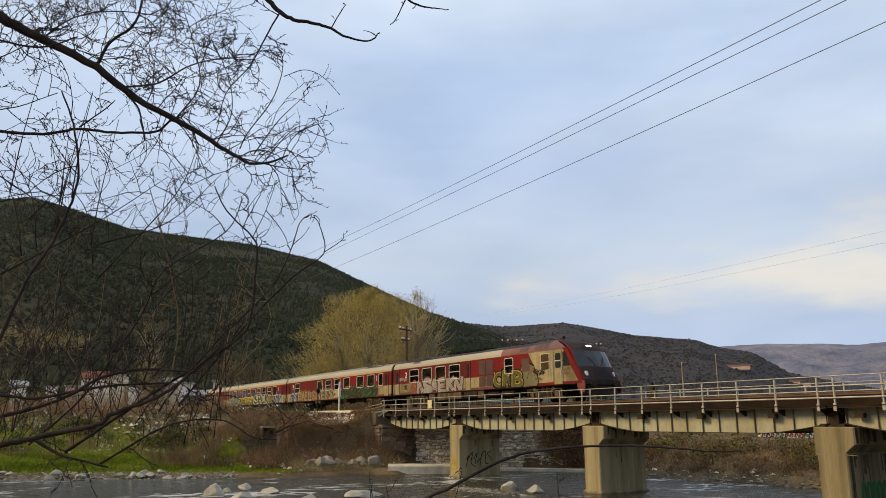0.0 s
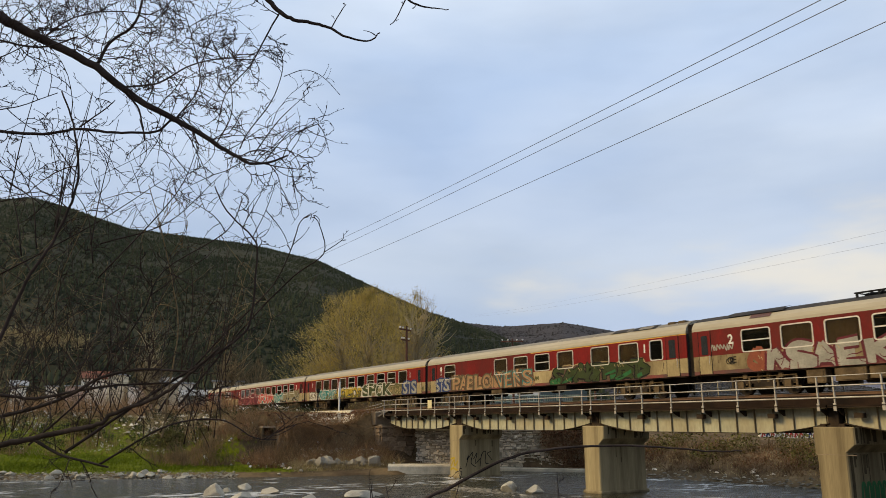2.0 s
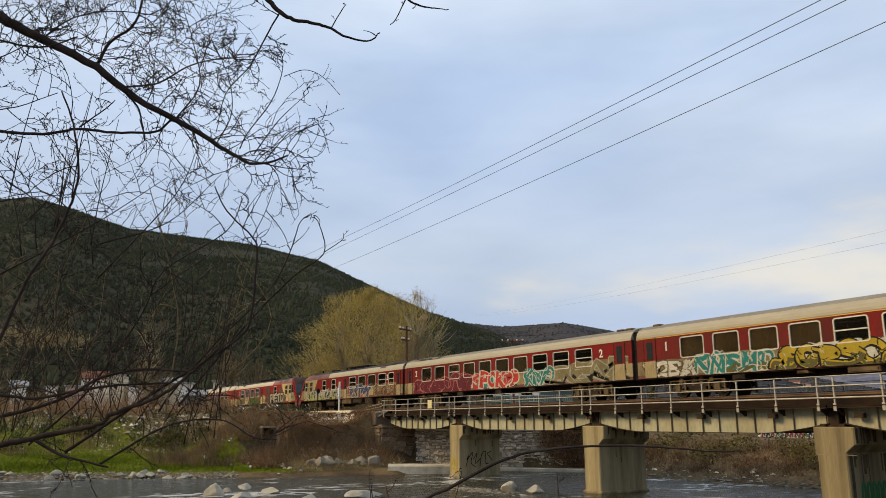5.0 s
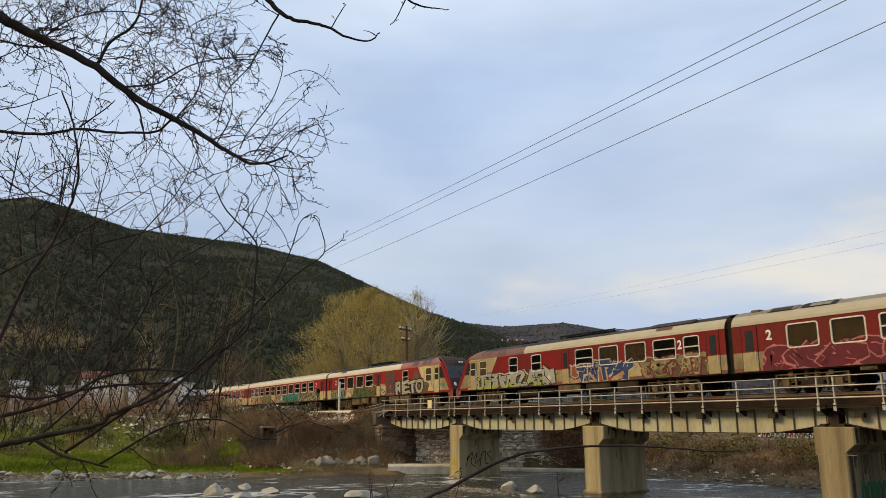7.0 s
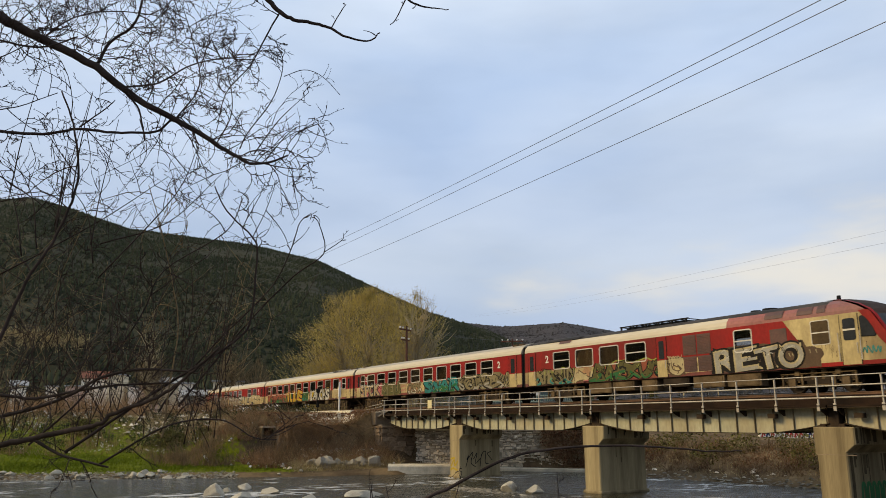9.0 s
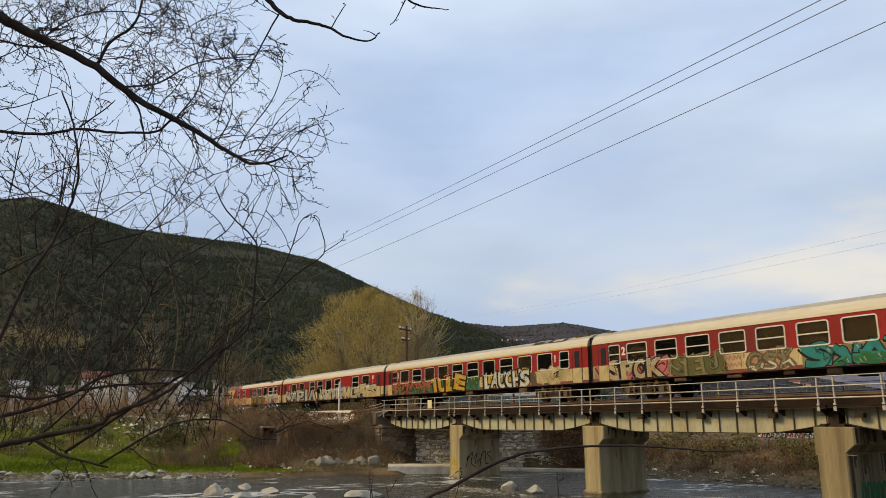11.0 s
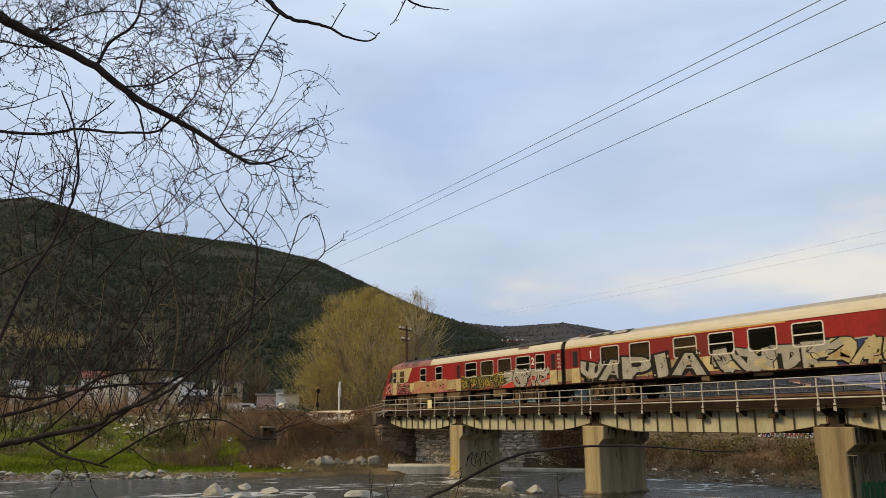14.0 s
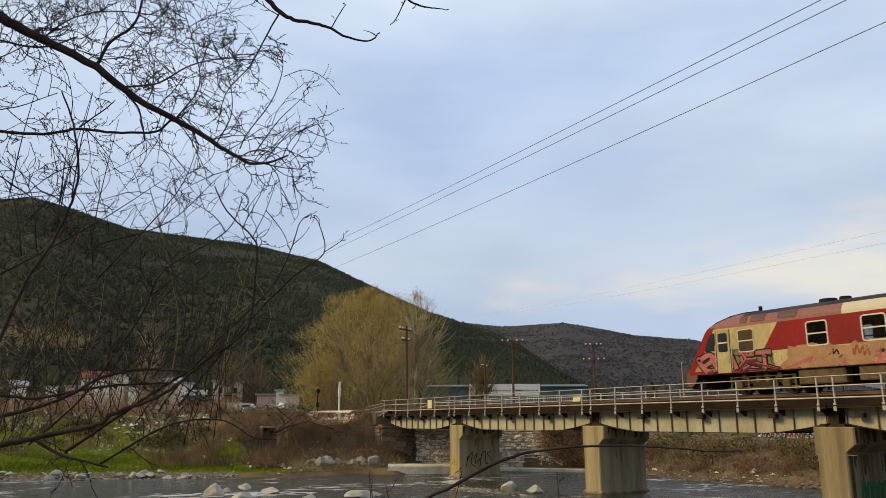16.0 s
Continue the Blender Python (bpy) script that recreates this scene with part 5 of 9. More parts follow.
NOSE_PROFILE = [(24.60, 0.70, 1.22), (24.84, 0.98, 1.36), (24.83, 1.25, 1.42), (24.64, 1.75, 1.45), (24.48, 2.06, 1.45), (24.20, 2.60, 1.44),
                (23.94, 3.03, 1.42), (23.72, 3.26, 1.39), (23.25, 3.54, 1.29), (22.6, 3.77, 1.10), (22.0, 3.90, 0.82), (21.3, 3.96, 0.42)]


def build_power(seed, lit=False):
    """A power car: saloon with four windows, louvres, and a cab with a raked nose. Both flanks differ, as on the real car."""
    rng = random.Random(seed)
    car = thing("railway_power_car", "red and cream diesel power car with raked cab and graffiti", "train car", "cars of the train")
    x0, xc = 0.2, 19.35
    g = Geo()
    saloon = [3.15, 5.25, 7.37, 9.45]
    holes_a = [(a + 0.01, a + 1.49) for a in saloon] + [(16.71, 17.64)]
    saloon_b = [a + 0.2 for a in saloon]
    holes_b = [(1.83, 2.74)] + [(a + 0.01, a + 1.49) for a in saloon_b] + [(14.53, 15.46), (17.04, 17.93)]
    for side, holes in ((-1, holes_a), (1, holes_b)):
        flank(g, side, x0, xc, holes, (0, 1, 2, 3))
        prism(g, [(xc, BELT), (20.25, BELT), (xc, EAVE)], side, 2)
        prism(g, [(20.25, BELT), (22.9, BELT), (22.9, EAVE), (xc, EAVE)], side, 1)
        prism(g, [(xc, 1.2), (24.35, 1.2), (24.0, 1.75), (23.85, BELT), (xc, BELT)], side, 1)
        prism(g, [(22.9, BELT), (23.85, BELT), (23.75, 2.05), (23.08, 3.05), (22.98, EAVE), (22.9, EAVE)], side, 1)
        prism(g, [(xc, 1.03), (24.55, 1.03), (24.55, 1.2), (xc, 1.2)], side, 2)
        # raked red corner post
        prism(g, [(24.22, 1.2), (24.64, 1.2), (24.29, 1.75), (24.04, 2.06), (23.44, 3.02), (23.30, 3.2), (23.2, 3.24), (22.84, 3.24), (22.98, 3.05), (23.60, 2.05), (23.85, 1.75)], side, 2, 0.006)
        # red corner of the valance under the nose
        prism(g, [(24.1, 1.03), (24.1, 0.86), (24.4, 0.5), (24.72, 0.5), (24.8, 0.9), (24.72, 1.2), (24.55, 1.2), (24.55, 1.03)], side, 4, 0.002)
    part("body", g, [SILL, CREAM, RED, YELLOW, DIRTYRED], car)
    # nose
    us = [-1, -0.93, -0.8, -0.45, 0, 0.45, 0.8, 0.93, 1]
    k = len(us)
    v = [(x - float(np.interp(z, [1.3, 2.1], [0.2, 0.46])) * abs(u) ** 2.4, u * w, z) for x, z, w in NOSE_PROFILE for u in us]
    gn, gw = Geo(), Geo()
    for i in range(len(NOSE_PROFILE) - 1):
        for j in range(k - 1):
            q = [v[i * k + j], v[i * k + j + 1], v[(i + 1) * k + j + 1], v[(i + 1) * k + j]]
            inner = 1 <= j < k - 2
            if 4 <= i < 6 and inner:
                gw.add(q, [(0, 1, 2, 3)])
            elif not inner or i >= 10:
                gn.add(q, [(0, 1, 2, 3)], 1)
            else:
                gn.add(q, [(0, 1, 2, 3)], 0)
    part("nose", gn, [NOSE, RED], car, smooth=True)
    part("windscreen", gw, WINDARK, car)
    g = Geo()
    g.box(23.9, 24.8, -1.2, 1.2, 0.4, 0.9, c=0.1)
    part("snow_plough", g, UNDER, car)
    for s in (-1, 1):
        g = Geo()
        g.cyl((24.5, s * 0.88, 1.0), (24.94, s * 0.88, 1.0), 0.12, n=12)
        g.cyl((24.94, s * 0.88, 1.0), (24.99, s * 0.88, 1.0), 0.22, n=16)
        part("buffer", g, UNDER, car)
        for nm, yy, zz, rr_, tone in (("headlight", 1.08, 1.62, 0.15, LAMPGLASS), ("tail_light", 0.8, 1.50, 0.09, SPRAY["maroon"])):
            g = Geo()
            xx = float(np.interp(zz, [1.25, 1.75], [24.83, 24.64])) - 0.27 * (yy / 1.44) ** 2.4
            ring_ = [(math.cos(q * 0.5236) * rr_ * 0.62, math.sin(q * 0.5236) * rr_) for q in range(12)]
            g.add([(xx + 0.02 - 0.38 * dz_ - 0.36 * dy_, s * (yy + dy_), zz + dz_) for dy_, dz_ in ring_] + [(xx - 0.1, s * (yy + dy_), zz + dz_) for dy_, dz_ in ring_], [tuple(range(12))] + [(q, (q + 1) % 12, 12 + (q + 1) % 12, 12 + q) for q in range(12)])
            part(nm, g, tone, car)
        g = Geo()
        g.tube([(24.49, s * 0.25, 2.12), (24.16, s * 0.6, 2.66)], 0.015, 4)
        part("wiper", g, RUBBER, car)
    for y in (-0.11, 0.11):
        g = Geo()
        g.cyl((23.3, y, 3.33), (23.655, y, 3.345), 0.07, n=12)
        part("top_headlight", g, LAMPON if lit else LAMPGLASS, car)
    # roof in cream, dark crown, then faded red over the cab
    car_roof(car, x0, 21.4, [(16.3, 0, 2), (21.4, 1, 2)])
    g = Geo()
    full = [(-y, z) for y, z in ARC] + [(y, z) for y, z in ARC[-2::-1]]
    n = len(full)
    end = []
    for (y, z) in full:
        t = (z - 3.17) / 0.79
        end.append((23.20 - 1.83 * t ** 1.45, y, z))
    g.add([(21.4, y, z) for y, z in full] + end, [(i, n + i, n + i + 1, i + 1) for i in range(n - 1)])
    part("cab_roof", g, ROOFRED, car)
    for a, b in ((18.4, 19.35), (20.05, 20.8), (21.0, 21.39)):
        for s in (-1, 1):
            roof_panel(car, a, b, 1, 3, s, LOUVRE, 0.02, "roof_grille")
    for s in (-1, 1):
        roof_panel(car, 2.2, 5.3, 3, 5, s, SOOT, 0.05, "roof_hatch")
        roof_panel(car, 3.6, 4.7, 2, 3, s, LOUVRE, 0.02, "roof_hatch")
    for x, r in ((16.8, 0.28), (17.6, 0.42)):
        g = Geo()
        g.cyl((x, 0.2, 3.85), (x, 0.2, 4.07), r, r * 0.85, n=14)
        part("exhaust", g, RUBBER, car)
    g = Geo()
    for y in (-0.75, 0.75):
        g.box(8.4, 13.4, y - 0.04, y + 0.04, 4.02, 4.08)
        for x in np.arange(8.5, 13.4, 0.95):
            g.box(float(x) - 0.04, float(x) + 0.04, y - 0.04, y + 0.04, 3.75, 4.04)
    for x in np.arange(8.5, 13.4, 0.48):
        g.box(float(x) - 0.03, float(x) + 0.03, -0.75, 0.75, 4.02, 4.06)
    g.box(8.7, 13.0, -0.6, 0.6, 3.84, 4.01, c=0.05)
    part("roof_grating", g, RUBBER, car)
    g = Geo()
    g.cyl((21.15, 0.1, 3.85), (21.15, 0.1, 4.20), 0.085, n=10)
    part("horn", g, RUBBER, car)
    interior(car, x0, 12.0)
    underframe(car, x0, 24.0, rng, True)
    car_end(car, x0, -1)
    for x in (3.9, 20.6):
        add_bogie(car, x)
    for i, a in enumerate(saloon):
        double = i in (0, 3)
        for side in (-1, 1):
            car_window(car, (a if side < 0 else saloon_b[i]) + 0.75, 1.5, side, bar=double, curtain=not double)
    car_window(car, 17.175, 0.95, -1)
    for a, w in ((1.82, 0.94), (14.52, 0.96), (17.03, 0.92)):
        car_window(car, a + w / 2, w, 1)
    for side in (-1, 1):
        car_door(car, 0.95, 0.75, side, RED, CREAM)
        car_door(car, 12.1, 0.7, side, RED, CREAM)
        d = car_door(car, 22.40, 0.80, side, CREAM, CREAM, win=False)
        g = Geo()
        g.add([(a, -0.03, b) for a, b in rounded(-0.27, 0.27, 2.05, 2.95, 0.1)], [tuple(range(20))])
        part("door_window", g, WINDARK, d)
        g = Geo()
        g.box(-0.27, 0.27, -0.045, -0.028, 2.45, 2.52)
        part("bar", g, ALU, d)
        # cab windows
        for nm, pts in (("cab_window", rounded(20.70, 21.50, 2.0, 2.98, 0.08)), ("cab_window", [(22.90, 2.18), (23.42, 2.16), (23.48, 2.22), (23.38, 2.48), (23.24, 2.75), (23.10, 2.92), (23.02, 2.98), (22.92, 2.97), (22.88, 2.9)])):
            g = Geo()
            cx = sum(p[0] for p in pts) / len(pts)
            cz = sum(p[1] for p in pts) / len(pts)
            big_ = [(cx + (a - cx) * 1.09, cz + (b - cz) * 1.08) for a, b in pts]
            n = len(pts)
            y = side * (HALF + 0.012)
            g.add([(a, y, b) for a, b in big_], [tuple(range(n))], 0)
            g.add([(a, y + side * 0.006, b) for a, b in pts], [tuple(range(n))], 1)
            if cx < 22:
                g.box(20.70, 21.50, min(y, y + side * 0.012), max(y, y + side * 0.012), 2.46, 2.51, 0)
            part(nm, g, [ALU if cx < 22 else RUBBER, BROWNPANE if cx < 22 else WINDARK], car)
        for x in (21.90, 22.84):
            g = Geo()
            g.cyl((x, side * (HALF + 0.06), 1.25), (x, side * (HALF + 0.06), 2.4), 0.018, n=6)
            part("grab_rail", g, ALU, car)
    # louvre bank and hatch on the right flank
    g = Geo()
    for a in (13.55, 14.46):
        for z0, z1 in ((1.22, 1.98), (2.06, 3.05)):
            g.box(a, a + 0.84, -HALF - 0.012, -HALF + 0.01, z0, z1)
            z = z0 + 0.05
            while z < z1 - 0.04:
                g.box(a + 0.03, a + 0.81, -HALF - 0.026, -HALF - 0.012, z, z + 0.035)
                z += 0.075
    part("louvre", g, LOUVRE, car)
    g = Geo()
    g.box(18.65, 19.5, -HALF - 0.012, -HALF + 0.01, 2.0, 2.85)
    part("hatch", g, LOUVRE, car)
    digit(car, "2", 2.5, 2.42, 0.62)
    digit(car, "2", 3.05, 2.42, 0.62, side=1)
    return car


SKELETONS = [
    [[(.2, 0), (.22, 1)], [(.2, .95), (.8, .92), (.85, .6), (.3, .48)]],
    [[(.12, 0), (.2, 1)], [(.2, .95), (.78, .05)], [(.8, 0), (.88, 1)]],
    [[(.2, 0), (.2, 1)], [(.15, .95), (.95, 1)], [(.2, .5), (.8, .58)], [(.15, .06), (.98, 0)]],
    [[(.9, .85), (.5, 1), (.15, .8), (.45, .52), (.85, .3), (.55, .02), (.05, .12)]],
    [[(.05, 0), (.45, 1)], [(.45, 1), (.95, 0)], [(.25, .38), (.78, .36)]],
    [[(.5, 0), (.12, .3), (.15, .8), (.5, 1), (.88, .75), (.85, .25), (.5, 0)]],
    [[(.2, 0), (.2, 1)], [(.9, 1), (.3, .5)], [(.35, .55), (.95, 0)]],
    [[(.1, 1), (.9, 1)], [(.5, 1), (.45, 0)]],
    [[(.1, 1), (.15, .25), (.5, 0), (.85, .3), (.9, 1)]]]


def bar(g, pts, w0, w1, y, slot, steps=4):
    """A painted bar along points, its width going from w0 to w1."""
    p = smooth_path([(a, 0, b) for a, b in pts], steps) if len(pts) > 2 else [Vector((a, 0, b)) for a, b in pts]
    n, v = len(p), []
    for i, q in enumerate(p):
        d = (p[min(i + 1, n - 1)] - p[max(i - 1, 0)]).normalized()
        k = (w0 + (w1 - w0) * i / (n - 1)) / 2
        v += [(q.x - d.z * k, y, q.z + d.x * k), (q.x + d.z * k, y, q.z - d.x * k)]
    g.add(v, [(2 * i, 2 * i + 1, 2 * i + 3, 2 * i + 2) for i in range(n - 1)], slot)


def backing(g, x0, x1, z0, z1, rng, sign, rim):
    """A ragged sprayed ground behind a piece, with an optional rim line."""
    n = max(6, int((x1 - x0) / 0.2))
    up, h = [], z1 - 0.06
    for i in range(n):
        h += rng.gauss(0, 0.07)
        h = min(max(h, z1 - 0.22), z1 + 0.1)
        up.append((x0 + (x1 - x0) * i / (n - 1), h - 0.35 * (i in (0, n - 1))))
    dn = [(a + 0.02, z0 + rng.uniform(-0.02, 0.06)) for a, _ in up]
    g.add([(a, sign * 0.004, b) for a, b in up] + [(a, sign * 0.004, b) for a, b in dn], [(i, n + i, n + i + 1, i + 1) for i in range(n - 1)], 0)
    if rim:
        bar(g, up, 0.06, 0.06, sign * 0.005, 4, 2)


def piece(car, x0, x1, z0, z1, letters, fill, line, seed, cloud=None, shine=None, right=True, bold=0.30, edge=None, soft=False, swirl=False, thin=1.0):
    """A sprayed piece: interlocking fat bars and arrows with outlines, second tones and glints over a ragged ground. No readable words."""
    rng = random.Random(seed)
    sign = -1 if right else 1
    g = Geo()
    if cloud:
        backing(g, x0, x1, z0, z1, rng, sign, edge)
    w, tall = (x1 - x0) / letters, (z1 - z0) * 0.92
    order = list(range(letters))
    rng.shuffle(order)
    for rank, i in enumerate(order):
        y = 0.006 + 0.0009 * rank
        ax, az = x0 + w * (i + rng.uniform(-0.12, 0.0)), z0 + rng.uniform(0.0, 0.06)
        ww, hh, slant = w * rng.uniform(1.05, 1.3), tall * rng.uniform(0.86, 1.08), rng.uniform(-0.16, 0.2)
        put = lambda a, b: (ax + a * ww + slant * b * hh, az + b * hh)
        runs = [[put(a + rng.gauss(0, 0.05), b + rng.gauss(0, 0.04)) for a, b in run] for run in rng.choice(SKELETONS)]
        if not soft:
            for _ in range(rng.choice((2, 3))):
                a0, b0 = rng.uniform(0.1, 0.9), rng.uniform(0.1, 0.9)
                runs.append([put(a0, b0), put(a0 + rng.uniform(-0.5, 0.5), b0 + rng.uniform(-0.3, 0.3)), put(rng.uniform(-0.2, 1.2), rng.choice((-0.02, 1.05)))])
        fat = (0.52 if soft else bold * 0.8) * min(w, 1.2) * thin
        rim = 0.10 if soft else 0.06
        ws = [(fat * rng.uniform(0.8, 1.15), fat * (rng.uniform(0.85, 1.2) if soft else rng.uniform(0.35, 1.2))) for _ in runs]
        for k, (run, (a, b)) in enumerate(zip(runs, ws)):
            bar(g, [(p - 0.05, q - 0.05) for p, q in run], a + rim * 1.6, b + rim * 1.6, sign * (y + 0.00002 * k), 1)
            bar(g, run, a + rim * 2, b + rim * 2, sign * (y + 0.0001 + 0.00002 * k), 1)
        for k, (run, (a, b)) in enumerate(zip(runs, ws)):
            bar(g, run, a, b, sign * (y + 0.0003 + 0.00002 * k), 2)
            low = [(p, max(z0, q - 0.04)) for p, q in run if q < az + hh * 0.62]
            if shine and len(low) > 1 and rng.random() < 0.75:
                bar(g, low, a * 0.62, b * 0.62, sign * (y + 0.0005 + 0.00002 * k), 3)
            if rng.random() < 0.6:
                tip = run[-1] if run[-1][1] > run[0][1] else run[0]
                bar(g, [(tip[0] - fat * 0.2, tip[1] - 0.06), (tip[0] + fat * 0.1, tip[1] - 0.22)], 0.045, 0.02, sign * (y + 0.0007), 4)
        if swirl:
            for k in range(3):
                cx, cz, r, ph = ax + ww * rng.uniform(0.1, 0.9), az + hh * rng.uniform(0.25, 0.75), rng.uniform(0.15, 0.36), rng.uniform(0, 6.28)
                bar(g, [(cx + math.cos(ph + q * 0.8) * r * (1 - q * 0.1), cz + math.sin(ph + q * 0.8) * r * (1 - q * 0.1)) for q in range(8)], 0.06, 0.04, sign * (y + 0.00075 + 0.00002 * k), 4 if k else 1, 2)
    for k in range(letters * 2):
        a0, b0 = rng.uniform(x0, x1), rng.uniform(z0 + 0.1, z1 - 0.2)
        ang = rng.uniform(0, 6.28)
        pts = [(a0, b0)]
        for _ in range(3):
            ang += rng.gauss(0, 0.7)
            a0, b0 = a0 + math.cos(ang) * 0.22, min(max(b0 + math.sin(ang) * 0.2, z0), z1 + 0.08)
            pts.append((a0, b0))
        bar(g, pts, rng.uniform(0.03, 0.06), 0.02, sign * (0.0072 + 0.0009 * letters + 0.00003 * k), 1, 3)
    g.v = [(a, b, max(c_, 1.045)) for a, b, c_ in g.v]
    tones = [SPRAY[t] for t in (cloud or fill, line, fill, shine or fill, edge or "cream")]
    o = tagged(part("graffiti", g, tones, car), kind="stuff")
    o.matrix_basis = pose(0, sign * HALF, 0)
    return o


GLYPHS = {}


def glyph(ch, fat):
    """Outline of one character of the built-in font: points and faces, with its box."""
    if (ch, fat) not in GLYPHS:
        cu = bpy.data.curves.new("letters", "FONT")
        cu.body, cu.size, cu.offset, cu.resolution_u = ch, 1.0, fat, 4
        tmp = new("letters_text", cu)
        me = bpy.data.meshes.new_from_object(tmp.evaluated_get(bpy.context.evaluated_depsgraph_get()))
        bpy.data.objects.remove(tmp)
        GLYPHS[(ch, fat)] = ([(q.co.x, q.co.y) for q in me.vertices], [tuple(q.vertices) for q in me.polygons])
    return GLYPHS[(ch, fat)]


def word(car, text, x0, x1, z0, z1, fill, line, cloud=None, shine=None, edge=None, right=True, fat=0.035, rim=0.055, seed=1, wild=1.0):
    """A readable sprayed word: fat tilted letters that touch, with a drop shadow, an outline, a second tone and glints."""
    rng = random.Random(seed)
    sign = -1 if right else 1
    g = Geo()
    if cloud:
        backing(g, x0 - 0.25, x1 + 0.25, z0, z1 + 0.05, rng, sign, None)
    w = (x1 - x0) / len(text)
    for i, ch in enumerate(text if right else text[::-1]):
        pv, _ = glyph(ch, 0.0)
        bx0, bx1, bz0, bz1 = min(p[0] for p in pv), max(p[0] for p in pv), min(p[1] for p in pv), max(p[1] for p in pv)
        cx, turn = x0 + w * (i + 0.5), radians(rng.uniform(-11, 11) * wild)
        cz, sh = (z0 + z1) / 2 + rng.uniform(-0.04, 0.05) * wild, rng.uniform(-0.1, 0.12) * wild
        ww = w * (0.62 if ch in "I\u0399" else 0.98)
        sx, sz = ww / max(bx1 - bx0, 0.3), (z1 - z0) * rng.uniform(0.9, 1.02) / (bz1 - bz0)

        def lay(extra, off, slot, dx=0.0, dz=0.0, squeeze=1.0, sink=0.0):
            v, f = glyph(ch, extra)
            out = []
            for a, b in v:
                p, q = (a - (bx0 + bx1) / 2) * sx * squeeze, ((b - (bz0 + bz1) / 2) * squeeze + sink) * sz
                p += sh * q
                p, q = p * math.cos(turn) - q * math.sin(turn), p * math.sin(turn) + q * math.cos(turn)
                out.append((sign * -1 * p + cx + dx if not right else cx + p + dx, sign * off, cz + q + dz))
            g.add(out, f, slot)
        y = 0.009 + 0.0022 * i
        lay(fat + rim, y, 1, -0.1, -0.06)
        lay(fat + rim, y + 0.0004, 1)
        lay(fat, y + 0.0009, 2)
        if shine:
            lay(fat - 0.028, y + 0.0013, 3, 0.02, -0.03)
        # spikes at the feet and shoulders, and cracks inside the letter
        for k in range(3 if wild and w > 0.5 else 0):
            a0, b0 = cx + rng.choice((-0.42, 0.42)) * ww, rng.choice((z0 + 0.12, z1 - 0.1))
            tip = (a0 + rng.uniform(-0.28, 0.28), b0 + (0.26 if b0 > cz else -0.14))
            bar(g, [(a0, b0), ((a0 + tip[0]) / 2 + 0.05, (b0 + tip[1]) / 2), tip], 0.26, 0.03, sign * (y + 0.0005), 1, 3)
            bar(g, [(a0, b0), ((a0 + tip[0]) / 2 + 0.05, (b0 + tip[1]) / 2)], 0.14, 0.06, sign * (y + 0.0010), 2, 3)
        for k in range(3 if wild and w > 0.5 else 0):
            a0, b0 = cx + rng.uniform(-0.4, 0.4) * ww, cz + rng.uniform(-0.4, 0.4) * (z1 - z0)
            bar(g, [(a0, b0), (a0 + rng.uniform(-0.15, 0.15), b0 + 0.14), (a0 + rng.uniform(-0.25, 0.25), b0 + 0.26)], 0.05, 0.02, sign * (y + 0.0015), 1, 3)
        for k in range(2 if edge else 0):
            a0, b0 = cx + rng.uniform(-0.35, 0.2) * w, cz + rng.uniform(0.12, 0.42) * (z1 - z0)
            bar(g, [(a0, b0), (a0 + 0.12, b0 + 0.08), (a0 + 0.28, b0 + 0.05)], 0.05, 0.03, sign * (y + 0.0017), 4, 3)
    g.v = [(a, b, max(c_, 1.045)) for a, b, c_ in g.v]
    tones = [SPRAY[t] for t in (cloud or fill, line, fill, shine or fill, edge or "cream")]
    o = tagged(part("graffiti", g, tones, car), kind="stuff")
    o.matrix_basis = pose(0, sign * HALF, 0)
    return o


def scrawl(car, x0, x1, z0, z1, tone, seed, right=True, wide=0.045, lines=1):
    """A thin illegible tag: a looping line in spray."""
    rng = random.Random(seed)
    sign = -1 if right else 1
    g = Geo()
    for r in range(lines):
        lo, hi = z0 + (z1 - z0) * r / lines, z0 + (z1 - z0) * (r + 0.85) / lines
        n = max(3, int((x1 - x0) / 0.17))
        pts = []
        for i in range(n):
            a = x0 + (x1 - x0) * i / n
            pts += [(a + rng.uniform(0, 0.06), lo + rng.uniform(0, 0.3) * (hi - lo)), (a + rng.uniform(0.04, 0.14), hi - rng.uniform(0, 0.3) * (hi - lo))]
        bar(g, pts, wide, wide, sign * (0.0075 + 0.0003 * r), 0, 4)
    o = tagged(part("graffiti_tag", g, SPRAY[tone], car), kind="stuff")
    o.matrix_basis = pose(0, sign * HALF, 0)


def weather_streaks(car, x0, x1, seed, right=True, top=1.95):
    """Thin brown dirt runs on the lower flank."""
    rng = random.Random(seed)
    sign = -1 if right else 1
    g = Geo()
    for k in range(int((x1 - x0) * 3.2)):
        x = rng.uniform(x0, x1)
        b = rng.uniform(1.22, top - 0.15)
        stroke(g, [(x, min(top, b + rng.uniform(0.12, 0.5))), (x + rng.uniform(-0.015, 0.015), b)], rng.uniform(0.012, 0.04), sign * 0.000003 * k)
    o = tagged(part("dirt_streaks", g, SPRAY["brown"], car), kind="stuff")
    o.matrix_basis = pose(0, sign * (HALF + 0.0036), 0)


STD = [3.05 + 2.09 * i for i in range(10)]
STD_B = [v + 0.22 for v in STD]
STD_C = [v + 0.1 for v in STD]
BUFFET_A = [2.88, 9.55, 11.85, 14.12, 16.4, 19.5, 21.8]
BUFFET_B = [3.37, 5.72, 8.87, 11.12, 13.42, 15.72, 19.97, 22.22]
cars = []
